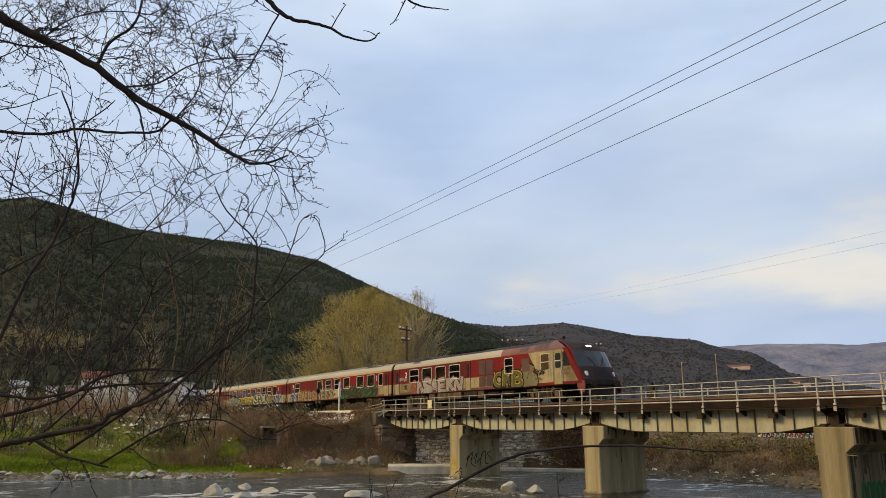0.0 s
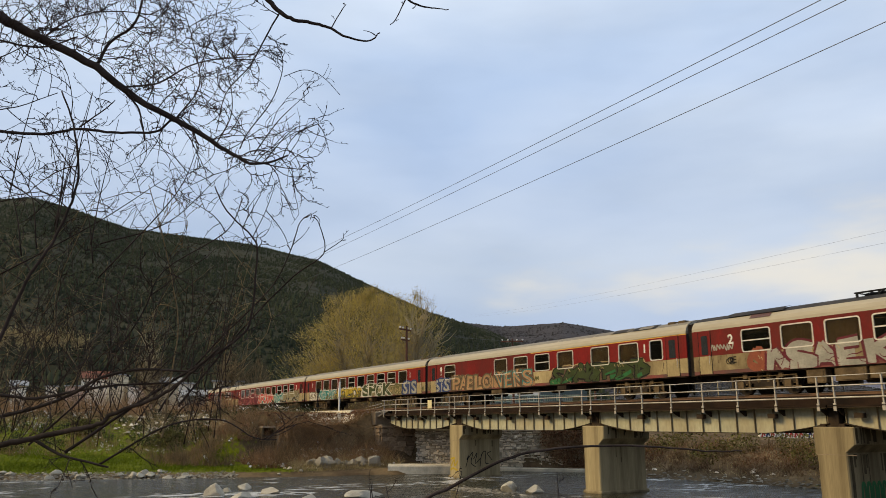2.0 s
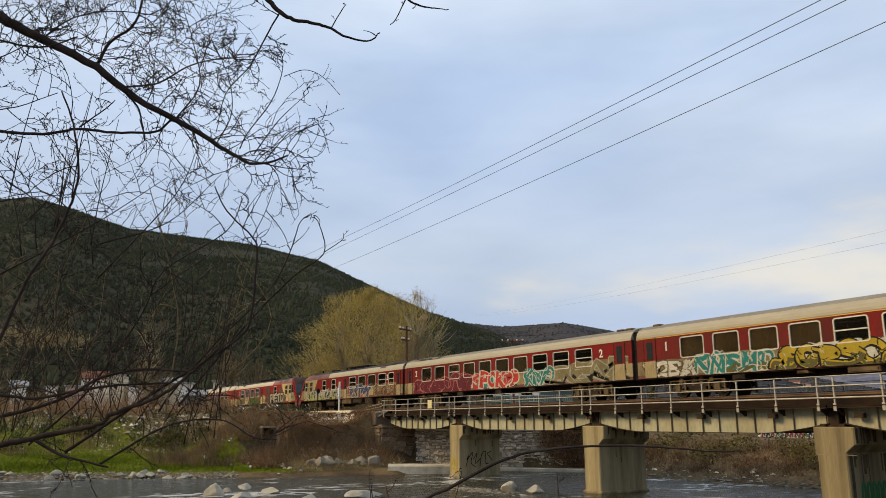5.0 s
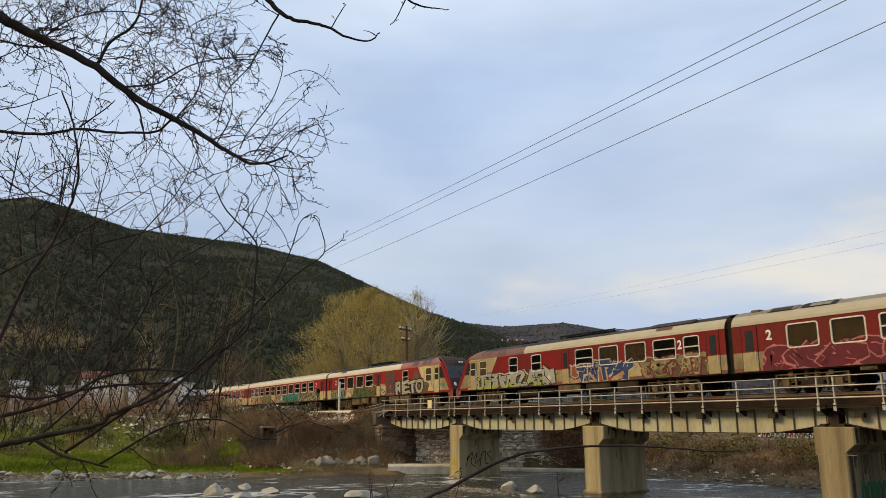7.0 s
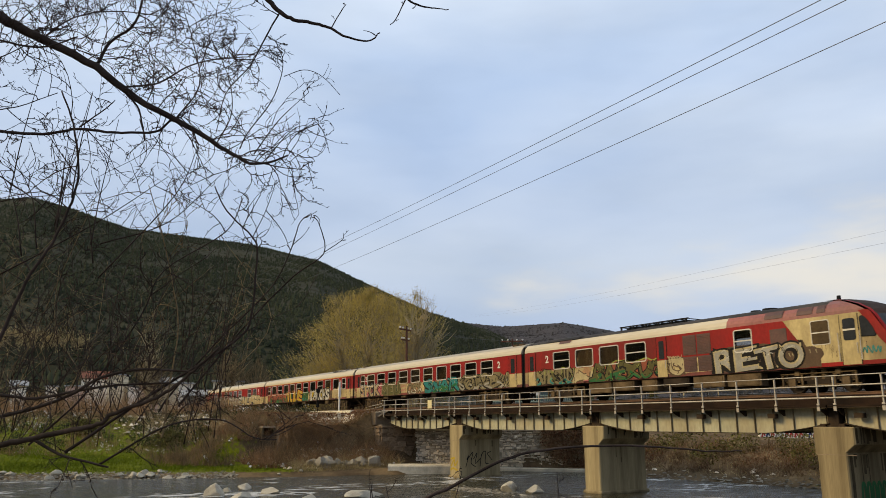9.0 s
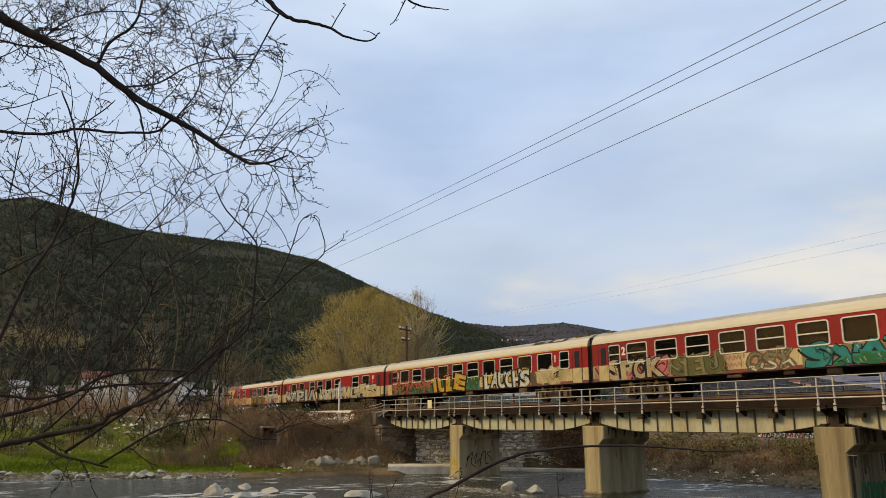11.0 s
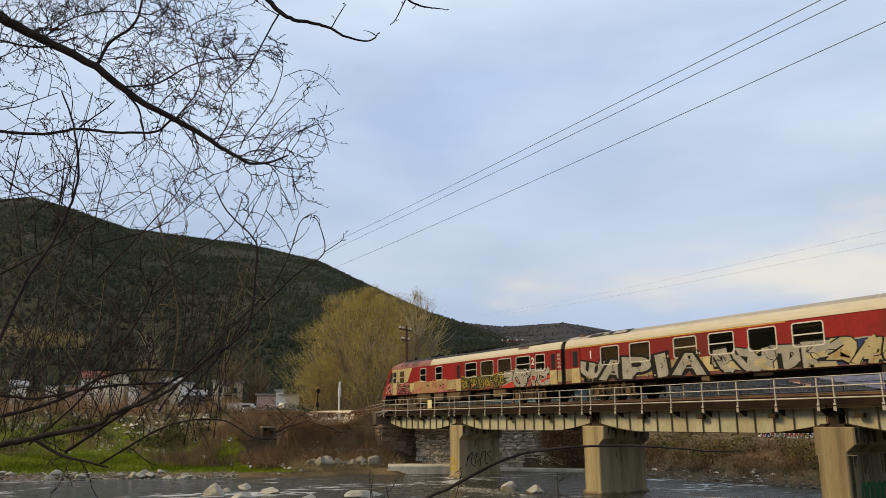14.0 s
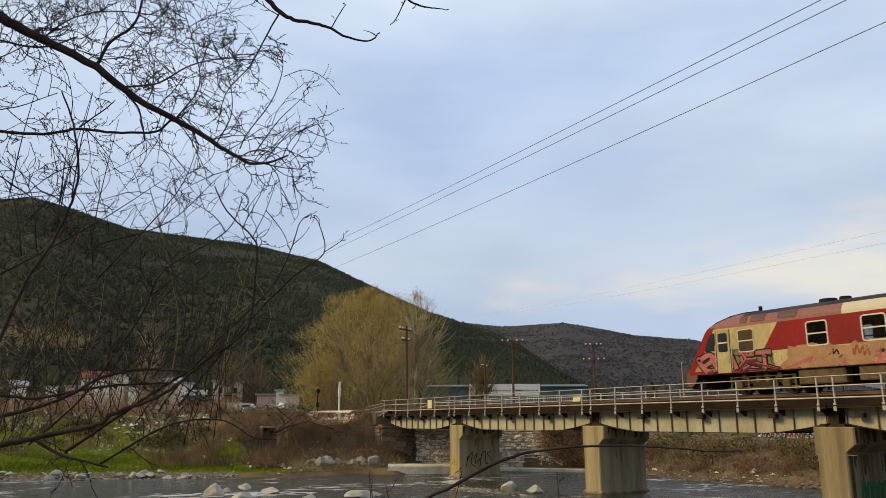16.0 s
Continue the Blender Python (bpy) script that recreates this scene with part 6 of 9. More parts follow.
# first set
c = build_power(1, lit=True)
piece(c, 4.5, 11.2, 1.06, 2.08, 6, "silver", "maroon", 11, soft=True, thin=0.66)
piece(c, 3.6, 4.5, 1.1, 2.1, 1, "rust", "rust", 12)
word(c, "CMB", 15.4, 18.7, 1.1, 2.12, "yellow", "black", shine="olive", seed=12, fat=0.05)
piece(c, 18.6, 20.0, 1.08, 2.2, 1, "khaki", "black", 13, soft=True)
word(c, "ROZE", 20.15, 21.1, 1.78, 2.08, "black", "black", seed=3, fat=0.0, rim=0.01)
scrawl(c, 20.0, 20.9, 1.35, 1.6, "brown", 5, lines=1)
scrawl(c, 22.98, 23.6, 1.55, 2.1, "brown", 6, lines=2)
scrawl(c, 1.3, 2.7, 2.12, 2.5, "silver", 7, wide=0.06)
word(c, "CE", 2.25, 2.75, 1.5, 1.8, "black", "black", fat=0.0, rim=0.005, wild=0)
cars.append(c)
c = build_trailer(BUFFET_A, (13.7, CAR), 2, small=(24.15,), marks=(("1", 23.75),), glass_mark=2.3)
word(c, "STS", 1.35, 3.5, 1.1, 2.0, "silver", "blue", "lilac", seed=21, fat=0.03, rim=0.08)
word(c, "PABLO", 4.0, 9.1, 1.1, 2.08, "khaki", "brown", "tan", "tan", seed=22)
word(c, "VENS", 9.7, 13.8, 1.08, 2.1, "teal", "brown", "tan", "tan", "cream", seed=23)
scrawl(c, 13.85, 14.6, 1.35, 1.7, "olive", 8, wide=0.09)
piece(c, 15.7, 23.8, 1.08, 2.05, 7, "moss", "black", 25, shine="green", edge="sand", cloud="brown", bold=0.34)
scrawl(c, 0.3, 1.1, 1.2, 1.7, "olive", 9)
cars.append(c)
c = build_trailer(STD_B, (0, CAR), 3, marks=(("1", 24.1), ("1", 2.3)), hatch_end=0)
piece(c, 0.8, 4.0, 1.08, 1.85, 4, "white", "brown", 31, cloud="khaki")
piece(c, 4.1, 8.7, 1.08, 1.95, 5, "teal", "white", 30, cloud="khaki", shine="olive")
piece(c, 8.8, 14.6, 1.08, 1.98, 6, "yellow", "black", 32, cloud="white", shine="olive", edge="white", bold=0.36)
word(c, "SPOK", 15.0, 20.6, 1.1, 2.1, "olive", "white", "khaki", "moss", seed=33, fat=0.05, rim=0.035)
piece(c, 20.6, 22.8, 1.08, 2.0, 3, "olive", "khaki", 35, cloud="olive", shine="khaki", swirl=True, edge="sand")
word(c, "STS", 22.95, 25.15, 1.1, 2.05, "silver", "blue", "lilac", seed=34, fat=0.03, rim=0.08)
scrawl(c, 25.5, 26.5, 1.2, 1.75, "olive", 10, wide=0.07)
cars.append(c)
c = build_trailer(STD_C, False, 4, marks=(("2", 2.2), ("2", 24.2)), hatch_end=-1)
piece(c, 1.8, 10.3, 1.06, 2.08, 6, "maroon", "pink", 41, cloud="maroon", shine="maroon", edge="pink", bold=0.5)
word(c, "SPOK", 10.75, 14.6, 1.12, 2.15, "red", "white", "teal", seed=42, fat=0.055, rim=0.035, edge="white")
piece(c, 14.5, 16.0, 1.1, 2.0, 2, "red", "white", 45, cloud="moss", soft=True)
piece(c, 16.9, 19.6, 1.08, 2.1, 3, "teal", "white", 43, cloud="teal", shine="white", bold=0.3)
piece(c, 19.8, 26.2, 1.08, 2.2, 4, "khaki", "silver", 44, cloud="khaki", shine="black", bold=0.36)
cars.append(c)
c = build_power(5)
piece(c, 1.4, 5.8, 1.06, 2.05, 5, "khaki", "maroon", 51, cloud="brown", shine="olive", right=False, edge="sand", swirl=True)
piece(c, 6.7, 11.9, 1.06, 2.05, 4, "blue", "cream", 52, cloud="rust", right=False, bold=0.4, shine="tan", edge="white")
piece(c, 13.1, 14.1, 1.08, 2.2, 1, "silver", "black", 54, right=False, soft=True, shine="white")
piece(c, 14.0, 22.1, 1.06, 2.02, 8, "silver", "black", 53, cloud="olive", shine="lime", right=False, edge="white", bold=0.36)
piece(c, 21.7, 22.9, 1.08, 1.9, 2, "acid", "black", 55, right=False, bold=0.4)
scrawl(c, 0.4, 1.0, 1.2, 1.9, "khaki", 11, False)
cars.append(c)
# second set
c = build_power(6)
piece(c, 1.4, 4.9, 1.08, 2.02, 4, "khaki", "black", 61, cloud="olive", shine="teal", bold=0.3, edge="lime")
piece(c, 5.0, 6.6, 1.08, 1.85, 1, "cream", "brown", 64, cloud="tan", shine="pink")
piece(c, 6.7, 12.3, 1.06, 2.02, 6, "olive", "black", 62, cloud="rust", shine="green", bold=0.3, edge="lime")
piece(c, 12.6, 13.5, 1.2, 1.9, 1, "cream", "brown", 65)
scrawl(c, 12.4, 13.5, 1.95, 2.15, "cream", 12)
piece(c, 19.6, 21.0, 1.06, 1.85, 2, "brown", "brown", 66, cloud="brown")
word(c, "RETO", 15.5, 20.2, 1.1, 2.12, "cream", "black", "brown", "silver", seed=63, edge="white")
scrawl(c, 22.85, 23.75, 1.45, 1.85, "teal", 13, wide=0.05)
cars.append(c)
c = build_trailer(STD, False, 7, small=(1.6,), marks=(("2", 24.05), ("2", 2.75)), hatch_end=0)
piece(c, 0.8, 6.2, 1.08, 2.05, 4, "pink", "maroon", 70, cloud="pink")
word(c, "SPOK", 1.6, 5.5, 1.1, 2.08, "silver", "black", None, "sand", seed=71, fat=0.045, rim=0.05, edge="white")
word(c, "SEU", 6.3, 9.4, 1.1, 2.02, "moss", "khaki", "moss", "olive", seed=72, fat=0.06, rim=0.03)
scrawl(c, 9.6, 10.6, 1.3, 1.9, "pink", 14, lines=2)
piece(c, 10.8, 13.2, 1.08, 1.9, 3, "khaki", "brown", 75, cloud="tan", shine="white", bold=0.2)
piece(c, 13.6, 18.6, 1.08, 2.05, 4, "teal", "black", 73, cloud="khaki", shine="green", bold=0.32)
piece(c, 18.8, 25.8, 1.08, 2.05, 7, "khaki", "black", 74, cloud="khaki", shine="silver", bold=0.26)
cars.append(c)
c = build_trailer(STD, (0, CAR), 8, small=(1.56, 24.08), marks=(("1", 2.62), ("1", 23.62)), hatch_end=1)
piece(c, 1.5, 8.1, 1.06, 2.02, 6, "rust", "black", 81, cloud="brown", shine="green", bold=0.4, edge="khaki")
word(c, "TULE", 8.2, 13.1, 1.1, 2.12, "orange", "black", "green", "yellow", seed=82, edge="white", fat=0.06)
piece(c, 13.3, 15.1, 1.06, 2.02, 3, "green", "moss", 83, cloud="green", shine="teal", bold=0.16)
word(c, "LAUCHS", 15.8, 20.9, 1.1, 2.12, "silver", "black", "yellow", "white", seed=84, edge="white", fat=0.05)
piece(c, 20.8, 21.6, 1.1, 1.95, 1, "brown", "brown", 86)
piece(c, 22.1, 23.9, 1.12, 2.0, 2, "cream", "sand", 85, swirl=True)
word(c, "CE", 23.5, 24.0, 1.52, 1.84, "black", "black", fat=0.0, rim=0.005, wild=0)
scrawl(c, 25.3, 26.2, 1.4, 2.0, "brown", 15)
cars.append(c)
c = build_trailer(BUFFET_B, (0, 15.4), 9, marks=(("1", 1.9 + 0.6),), hatch_end=-1, glass_mark=24.5)
word(c, "\u03a8\u0391\u03a1\u0399\u0391", 1.6, 10.7, 1.1, 2.15, "silver", "black", None, "silver", seed=91, edge="cream", fat=0.055, rim=0.07)
piece(c, 11.2, 11.85, 1.5, 2.1, 1, "silver", "black", 95, soft=True)
piece(c, 11.8, 17.4, 1.06, 2.05, 4, "silver", "black", 92, cloud="black", shine="cream", edge="cream", bold=0.45)
piece(c, 17.1, 25.3, 1.06, 2.08, 6, "cream", "black", 93, cloud="blue", shine="sand", bold=0.45, edge="silver")
cars.append(c)
c = build_power(10)
piece(c, 1.3, 6.2, 1.06, 2.05, 4, "silver", "black", 101, cloud="sand", right=False, shine="red", bold=0.4, edge="white")
piece(c, 6.3, 12.1, 1.06, 2.0, 7, "olive", "black", 102, cloud="moss", shine="rust", right=False, edge="yellow", swirl=True)
piece(c, 13.7, 18.9, 1.06, 1.95, 3, "tan", "tan", 103, cloud="tan", shine="pink", right=False)
for k, x in enumerate((14.2, 15.3, 16.6, 18.2)):
    scrawl(c, x, x + 0.8, 1.25 + 0.12 * (k % 3), 1.85 + 0.1 * (k % 2), ("black", "rust")[k % 2], 30 + k, False, 0.07)
piece(c, 19.7, 23.7, 1.1, 2.0, 4, "pink", "black", 104, cloud="khaki", shine="maroon", right=False, edge="green")
scrawl(c, 0.25, 1.0, 2.0, 2.95, "white", 16, False, 0.05, 4)
cars.append(c)

for k, c in enumerate(cars):
    weather_streaks(c, 0.5, 23.4 if k in (0, 4, 5, 9) else 26.2, 300 + k, k not in (4, 9))

# the first set is grimier than the second: dull red, brownish cream and a greyed roof
GRIMY = {RED: mat("grimy_red_coach_paint", (0.215, 0.011, 0.010), (0.13, 0.010, 0.009), 0.6, 0.5, 9, 0.03, grime=(0.06, 0.022, 0.017), grime_amount=0.75, stretch=(1, 1, 0.5), spec=0.1),
         CREAM: mat("grimy_cream_coach_paint", (0.44, 0.345, 0.175), (0.30, 0.23, 0.115), 0.6, 0.6, 9, 0.03, grime=(0.10, 0.068, 0.036), grime_amount=0.95, stretch=(1, 1, 0.5), spec=0.1),
         ROOF: mat("grimy_cream_roof", (0.44, 0.385, 0.28), (0.34, 0.295, 0.21), 0.65, 0.2, 5, 0.02, grime=(0.24, 0.20, 0.15), grime_amount=0.5, stretch=(0.3, 1, 1), amount=0.5),
         ROOFGREY: mat("grimy_grey_roof", (0.27, 0.24, 0.185), (0.19, 0.165, 0.13), 0.7, 0.25, 5, 0.02, grime=(0.14, 0.12, 0.09), grime_amount=0.5, stretch=(0.3, 1, 1)),
         ROOFRED: mat("grimy_red_roof", (0.20, 0.075, 0.065), (0.14, 0.055, 0.048), 0.65, 0.5, 8, 0.04, grime=(0.10, 0.07, 0.06), grime_amount=0.6)}
for c in cars[:5]:
    for o in c.children:
        for k, m in enumerate(o.data.materials if o.data else ()):
            if m in GRIMY:
                o.data.materials[k] = GRIMY[m]

TRAIN_X, TRAIN_V, TRAIN_A = -61.37, 16.756, 0.003133
SECOND = -3 * CAR - 50.01
# rear joint of each car; the tail cars run backwards from their front joint
OFFSETS = [(0.0, 0), (-CAR, 0), (-2 * CAR, 0), (-3 * CAR, 0), (-3 * CAR, 180),
           (SECOND, 0), (SECOND - CAR, 0), (SECOND - 2 * CAR, 0), (SECOND - 3 * CAR, 0), (SECOND - 3 * CAR, 180)]


# the run is slightly uneven: metres ahead of (+) or behind (-) the even run, by the second
LURCH_T = [0, 0.5, 1, 1.5, 2, 2.5, 3, 3.5, 4, 6.5, 7, 7.5, 8, 8.5, 9, 11.5, 12, 12.5, 13, 13.5, 14, 14.5, 15, 15.5, 16]
LURCH = [-0.06, 0.10, 0.29, -0.18, -0.04, 0.04, 0.14, 0.24, 0.32, 0.11, 0.05, 0.08, 0.11, 0.18, 0.16, -0.27, -0.24, -0.19, -0.16, -0.09, 0.09, 0.25, 0.02, 0.07, 0.2]


def train_x(t):
    return TRAIN_X + TRAIN_V * (t + TRAIN_A * (t - 8) ** 2 / 2) + float(np.interp(t, LURCH_T, LURCH))

# ---- lineside things ----


def spot(x, y):
    return float(land(x, y))


def telegraph_pole(x, y, top, arms, yaw, lean=0.0):
    z0 = spot(x, y) - 0.4
    t = thing("telegraph_pole", "red-brown timber telegraph pole with crossarms and white insulators", "pole", "telegraph poles", at=pose(x, y, z0, lean, 0, yaw))
    h = top - z0
    g = Geo()
    g.cyl((0, 0, 0), (0, 0, h), 0.15, 0.10, n=10)
    part("pole", g, POLEWOOD, t)
    for dz, w in arms:
        g = Geo()
        g.box(-w / 2, w / 2, -0.19, -0.09, h - dz - 0.07, h - dz + 0.07, c=0.015)
        arm = part("crossarm", g, POLEWOOD, t)
        for k in (-0.46, -0.2, 0.2, 0.46):
            g = Geo()
            g.cyl((k * w, -0.14, h - dz + 0.07), (k * w, -0.14, h - dz + 0.2), 0.05, 0.05, n=8)
            g.cyl((k * w, -0.14, h - dz + 0.16), (k * w, -0.14, h - dz + 0.25), 0.11, 0.08, n=8)
            part("insulator", g, PORCELAIN, arm)
    return t


telegraph_pole(-65.3, 34.9, 12.9, ((0.35, 2.0), (1.35, 1.3)), -62, 0.8)
telegraph_pole(-71.2, 51.6, 13.1, ((0.3, 2.5),), 48)
telegraph_pole(-69.3, 62.0, 12.95, ((0.22, 1.9), (1.95, 2.6)), 48)
telegraph_pole(-98.9, 66.4, 12.9, ((0.6, 2.4),), -55)


def wire(name, a, b, sag, r, label, group):
    a, b = Vector(a), Vector(b)
    n = 40
    ts = [-0.06 + 1.06 * (i / n) ** 1.5 for i in range(n + 1)]
    pts = [a + (b - a) * t - Vector((0, 0, sag * 4 * t * (1 - t))) for t in ts]
    g = Geo()
    g.tube(pts, r, 5)
    return tagged(part(name, g, WIRE), label, "wire", group)


POWERLINE = "dark power line cable strung high over the valley"
W0 = Vector((0, 0, EYE_Z))
for a, b, s in (((-20.4, 34.4, 20.9), (-410.1, 90.6, 66.4), 3.5), ((-19.4, 35.0, 20.6), (-409.4, 93.8, 60.5), 2.0), ((-19.0, 37.5, 19.9), (-410.5, 88.7, 53.7), 3.0)):
    a, b = Vector(a) + W0, Vector(b) + W0
    wire("power_cable", a, b, s, 0.024, POWERLINE, "cables of the power line")
for a, b in (((-57.2, 105.5, 26.0), (-504.8, 324.3, 82.7)), ((-57.4, 105.4, 24.3), (-502.4, 328.0, 81.8))):
    a, b = Vector(a) + W0, Vector(b) + W0
    wire("far_power_cable", a, b, 2.0, 0.012, "thin distant power line cable over the hills", "far power cables")
for a, b in (((-65.3, 34.9, 12.75), (-71.2, 51.6, 12.95)), ((-71.2, 51.6, 12.95), (-69.3, 62.0, 11.4)), ((-98.9, 66.4, 12.5), (-71.2, 51.6, 12.95))):
    wire("telegraph_wire", a, b, 0.35, 0.012, "thin slack telegraph wire between timber poles", "telegraph wires")

# slender poles and a small fir beyond the bridge
for u, d, h in ((0.3085, 120, 8.3), (0.353, 150, 12.0)):
    q = EYE + (AHEAD + ASIDE * u) * d
    base_z = spot(q.x, q.y)
    pl = thing("slender_pole", "slender pale pole standing beyond the bridge", "pole", "poles beyond the bridge", at=pose(q.x, q.y, base_z))
    g = Geo()
    g.cyl((0, 0, -0.3), (0, 0, h), 0.14, 0.07, n=8)
    part("shaft", g, PALEBARK, pl)
    g = Geo()
    g.cyl((0, 0, h - 0.02), (0, 0, h + 0.12), 0.11, 0.04, n=8)
    part("cap", g, GALV, pl)
q = EYE + (AHEAD + ASIDE * 0.269) * 118
fir = thing("small_fir", "small olive-green fir beyond the bridge", "tree", at=pose(q.x, q.y, spot(q.x, q.y)))
g = Geo()
g.cyl((0, 0, -0.2), (0, 0, 4.8), 0.14, 0.03, n=7)
part("trunk", g, BARK, fir)
fr = np.random.default_rng(61)
fh = fr.random(2600) ** 0.8
fa_ = fr.random(2600) * 6.283
fr_ = 1.5 * (1 - fh) * np.sqrt(fr.random(2600)) * (1 + 0.25 * np.sin(fh * 40))
me = flakes("needles", np.stack([np.cos(fa_) * fr_, np.sin(fa_) * fr_, 0.6 + fh * 4.6], axis=1), 0.16, fr, 0.6)
me.materials.append(OLIVE)
crown = tagged(new("crown", me), kind="stuff")
crown.parent = fir

# white concrete post and disc signal beside the line
post = thing("lineside_post", "white-painted concrete post beside the railway line", "post", at=pose(-67.4, 28.9, spot(-67.4, 28.9) - 0.2))
g = Geo()
g.box(-0.065, 0.065, -0.065, 0.065, 0, 1.75, c=0.02)
part("shaft", g, SHEDWHITE, post)
g = Geo()
g.box(-0.105, 0.105, -0.105, 0.105, 1.751, 2.55, c=0.02)
part("head", g, SHEDWHITE, post)
g = Geo()
g.box(-0.085, 0.085, -0.085, 0.085, 2.551, 3.12, c=0.02)
part("cap", g, SHEDWHITE, post)
sig = thing("disc_signal", "black round disc signal on a thin dark mast", "signal", at=pose(-72.5, 28.8, spot(-72.5, 28.8) - 0.2, 0, 0, -60))
g = Geo()
g.cyl((0, 0, 0), (0, 0, 2.3), 0.055, n=8)
part("mast", g, RUBBER, sig)
g = Geo()
g.cyl((0, -0.03, 2.5), (0, 0.05, 2.5), 0.24, n=20)
part("disc", g, RUBBER, sig)
g = Geo()
g.box(-0.14, 0.14, -0.1, 0.1, 0.95, 1.35, c=0.02)
part("box", g, RUBBER, sig)

# ---- buildings ----


def house(x, y, yaw, w, d, base, top, wall, roof, label, flat=False, storeys=1, name="house"):
    z0 = min(base, spot(x, y)) - 0.3
    h = thing(name, label, "house", "houses beyond the line", at=pose(x, y, z0, 0, 0, yaw))
    H = top - z0
    eave = H if flat else H - 0.28 * d
    g = Geo()
    g.box(-w / 2, w / 2, -d / 2, d / 2, 0, eave)
    if not flat:
        for s in (-1, 1):
            g.add([(s * w / 2, -d / 2, eave), (s * w / 2, d / 2, eave), (s * w / 2, 0, H - 0.1)], [(0, 1, 2) if s > 0 else (2, 1, 0)])
    part("wall", g, wall, h)
    g = Geo()
    if flat:
        g.box(-w / 2 - 0.3, w / 2 + 0.3, -d / 2 - 0.3, d / 2 + 0.3, H, H + 0.22, c=0.03)
    else:
        e = 0.4
        for s in (-1, 1):
            g.add([(-w / 2 - e, s * (d / 2 + e), eave - 0.2), (w / 2 + e, s * (d / 2 + e), eave - 0.2), (w / 2 + e, 0, H), (-w / 2 - e, 0, H),
                   (-w / 2 - e, s * (d / 2 + e), eave - 0.05), (w / 2 + e, s * (d / 2 + e), eave - 0.05), (w / 2 + e, 0, H + 0.16), (-w / 2 - e, 0, H + 0.16)],
                  [(0, 1, 2, 3), (7, 6, 5, 4), (0, 4, 5, 1), (1, 5, 6, 2), (3, 7, 4, 0)])
    part("roof", g, roof, h)
    floor_h = eave / storeys
    n = max(1, int(w / 2.0))
    for s in range(storeys):
        for i in range(n):
            cx = -w / 2 + w * (i + 0.5) / n
            z = floor_h * s + floor_h * 0.38
            for side in (-1, 1):
                g = Geo()
                g.box(cx - 0.34, cx + 0.34, side * d / 2 - 0.04, side * d / 2 + 0.04, z, z + min(0.9, floor_h * 0.3), 0)
                g.box(cx - 0.42, cx + 0.42, side * d / 2 - 0.1, side * d / 2 + 0.1, z - 0.1, z, 1)
                part("window", g, [WINDARK, wall], h)
    return h


FENCEGREEN = mat("pale_green_fence_paint", (0.42, 0.47, 0.34), (0.3, 0.36, 0.26), 0.7, 1.5, 12, 0.05)
CREAMWALL = mat("cream_rendered_wall", (0.82, 0.70, 0.48), (0.68, 0.57, 0.39), 0.85, 0.4, 5, 0.1, grime=(0.3, 0.24, 0.16), grime_amount=0.4)
SHEDGREY = mat("grey_green_shed_wall", (0.20, 0.21, 0.18), (0.14, 0.15, 0.13), 0.8, 0.5, 6, 0.1)
HY = math.degrees(math.atan2(AHEAD.y, AHEAD.x)) - 90


def village(x, y, turn, w, d, base, top, *rest, far=1.5, **more):
    """A house further down the valley, sized for its distance."""
    return house(x * far, y * far, HY + turn, w * far, d * far, 3.75 + (base - 3.75) * far, 3.75 + (top - 3.75) * far, *rest, **more)


village(-121, 14.2, 20, 3.4, 3.4, 6, 10.9, HOUSEWALL, TILEROOF, "cream rendered house under a red clay tile roof", storeys=2)
village(-118, 11.4, 14, 2.0, 2.6, 6, 8.6, PINKWALL, TINROOF, "low faded pink house behind bare branches", flat=True)
village(-118.0, 16.8, 10, 2.2, 2.6, 6, 10.3, CREAMWALL, TINROOF, "narrow cream house with a grey tin roof", storeys=2, flat=True)
village(-117.0, 19.0, 20, 1.7, 2.4, 6, 8.7, HOUSEWALL, TINROOF, "small white outhouse with a tin roof", flat=True)
village(-119.0, 21.6, 12, 2.6, 2.4, 6, 9.1, PINKWALL, TILEROOF, "small pale house under a faded tile roof", far=1.4)
village(-114.0, 23.2, 4, 2.6, 2.4, 6, 9.9, CREAMWALL, TINROOF, "beige shed house with a tin roof", far=1.25)
village(-109.0, 24.2, 8, 1.6, 1.6, 5.4, 8.9, HOUSEWALL, TINROOF, "small white shed beside the railway line", flat=True, far=1.15)
village(-113.0, 26.4, 12, 2.6, 2.0, 5, 8.2, SHEDGREY, TINROOF, "small grey shed beside the railway line", far=1.05)
house(-137, 37.6, HY + 15, 5.0, 4.5, 5, 10.7, CREAMWALL, TINROOF, "cream two-storey house with a flat roof", flat=True, storeys=2)
house(-128.5, 42.0, HY + 12, 3.4, 3, 4.6, 8.3, PINKWALL, TINROOF, "small faded pink hut with a flat roof", flat=True)
house(-127, 45.4, HY + 12, 3.0, 3, 4.6, 8.3, HOUSEWALL, TINROOF, "small white hut with a flat roof", flat=True)
house(-127, 43.6, HY + 12, 1.2, 2, 4.6, 9.0, HOUSEWALL, TINROOF, "narrow white hut standing between two huts", flat=True)
village(-120, 8.6, 25, 1.4, 2, 6, 8.6, HOUSEWALL, TINROOF, "low white outbuilding seen through bare branches", flat=True)
village(-118, 4.5, 30, 1.8, 2, 6, 9.2, HOUSEWALL, TINROOF, "small white outbuilding seen through bare branches")


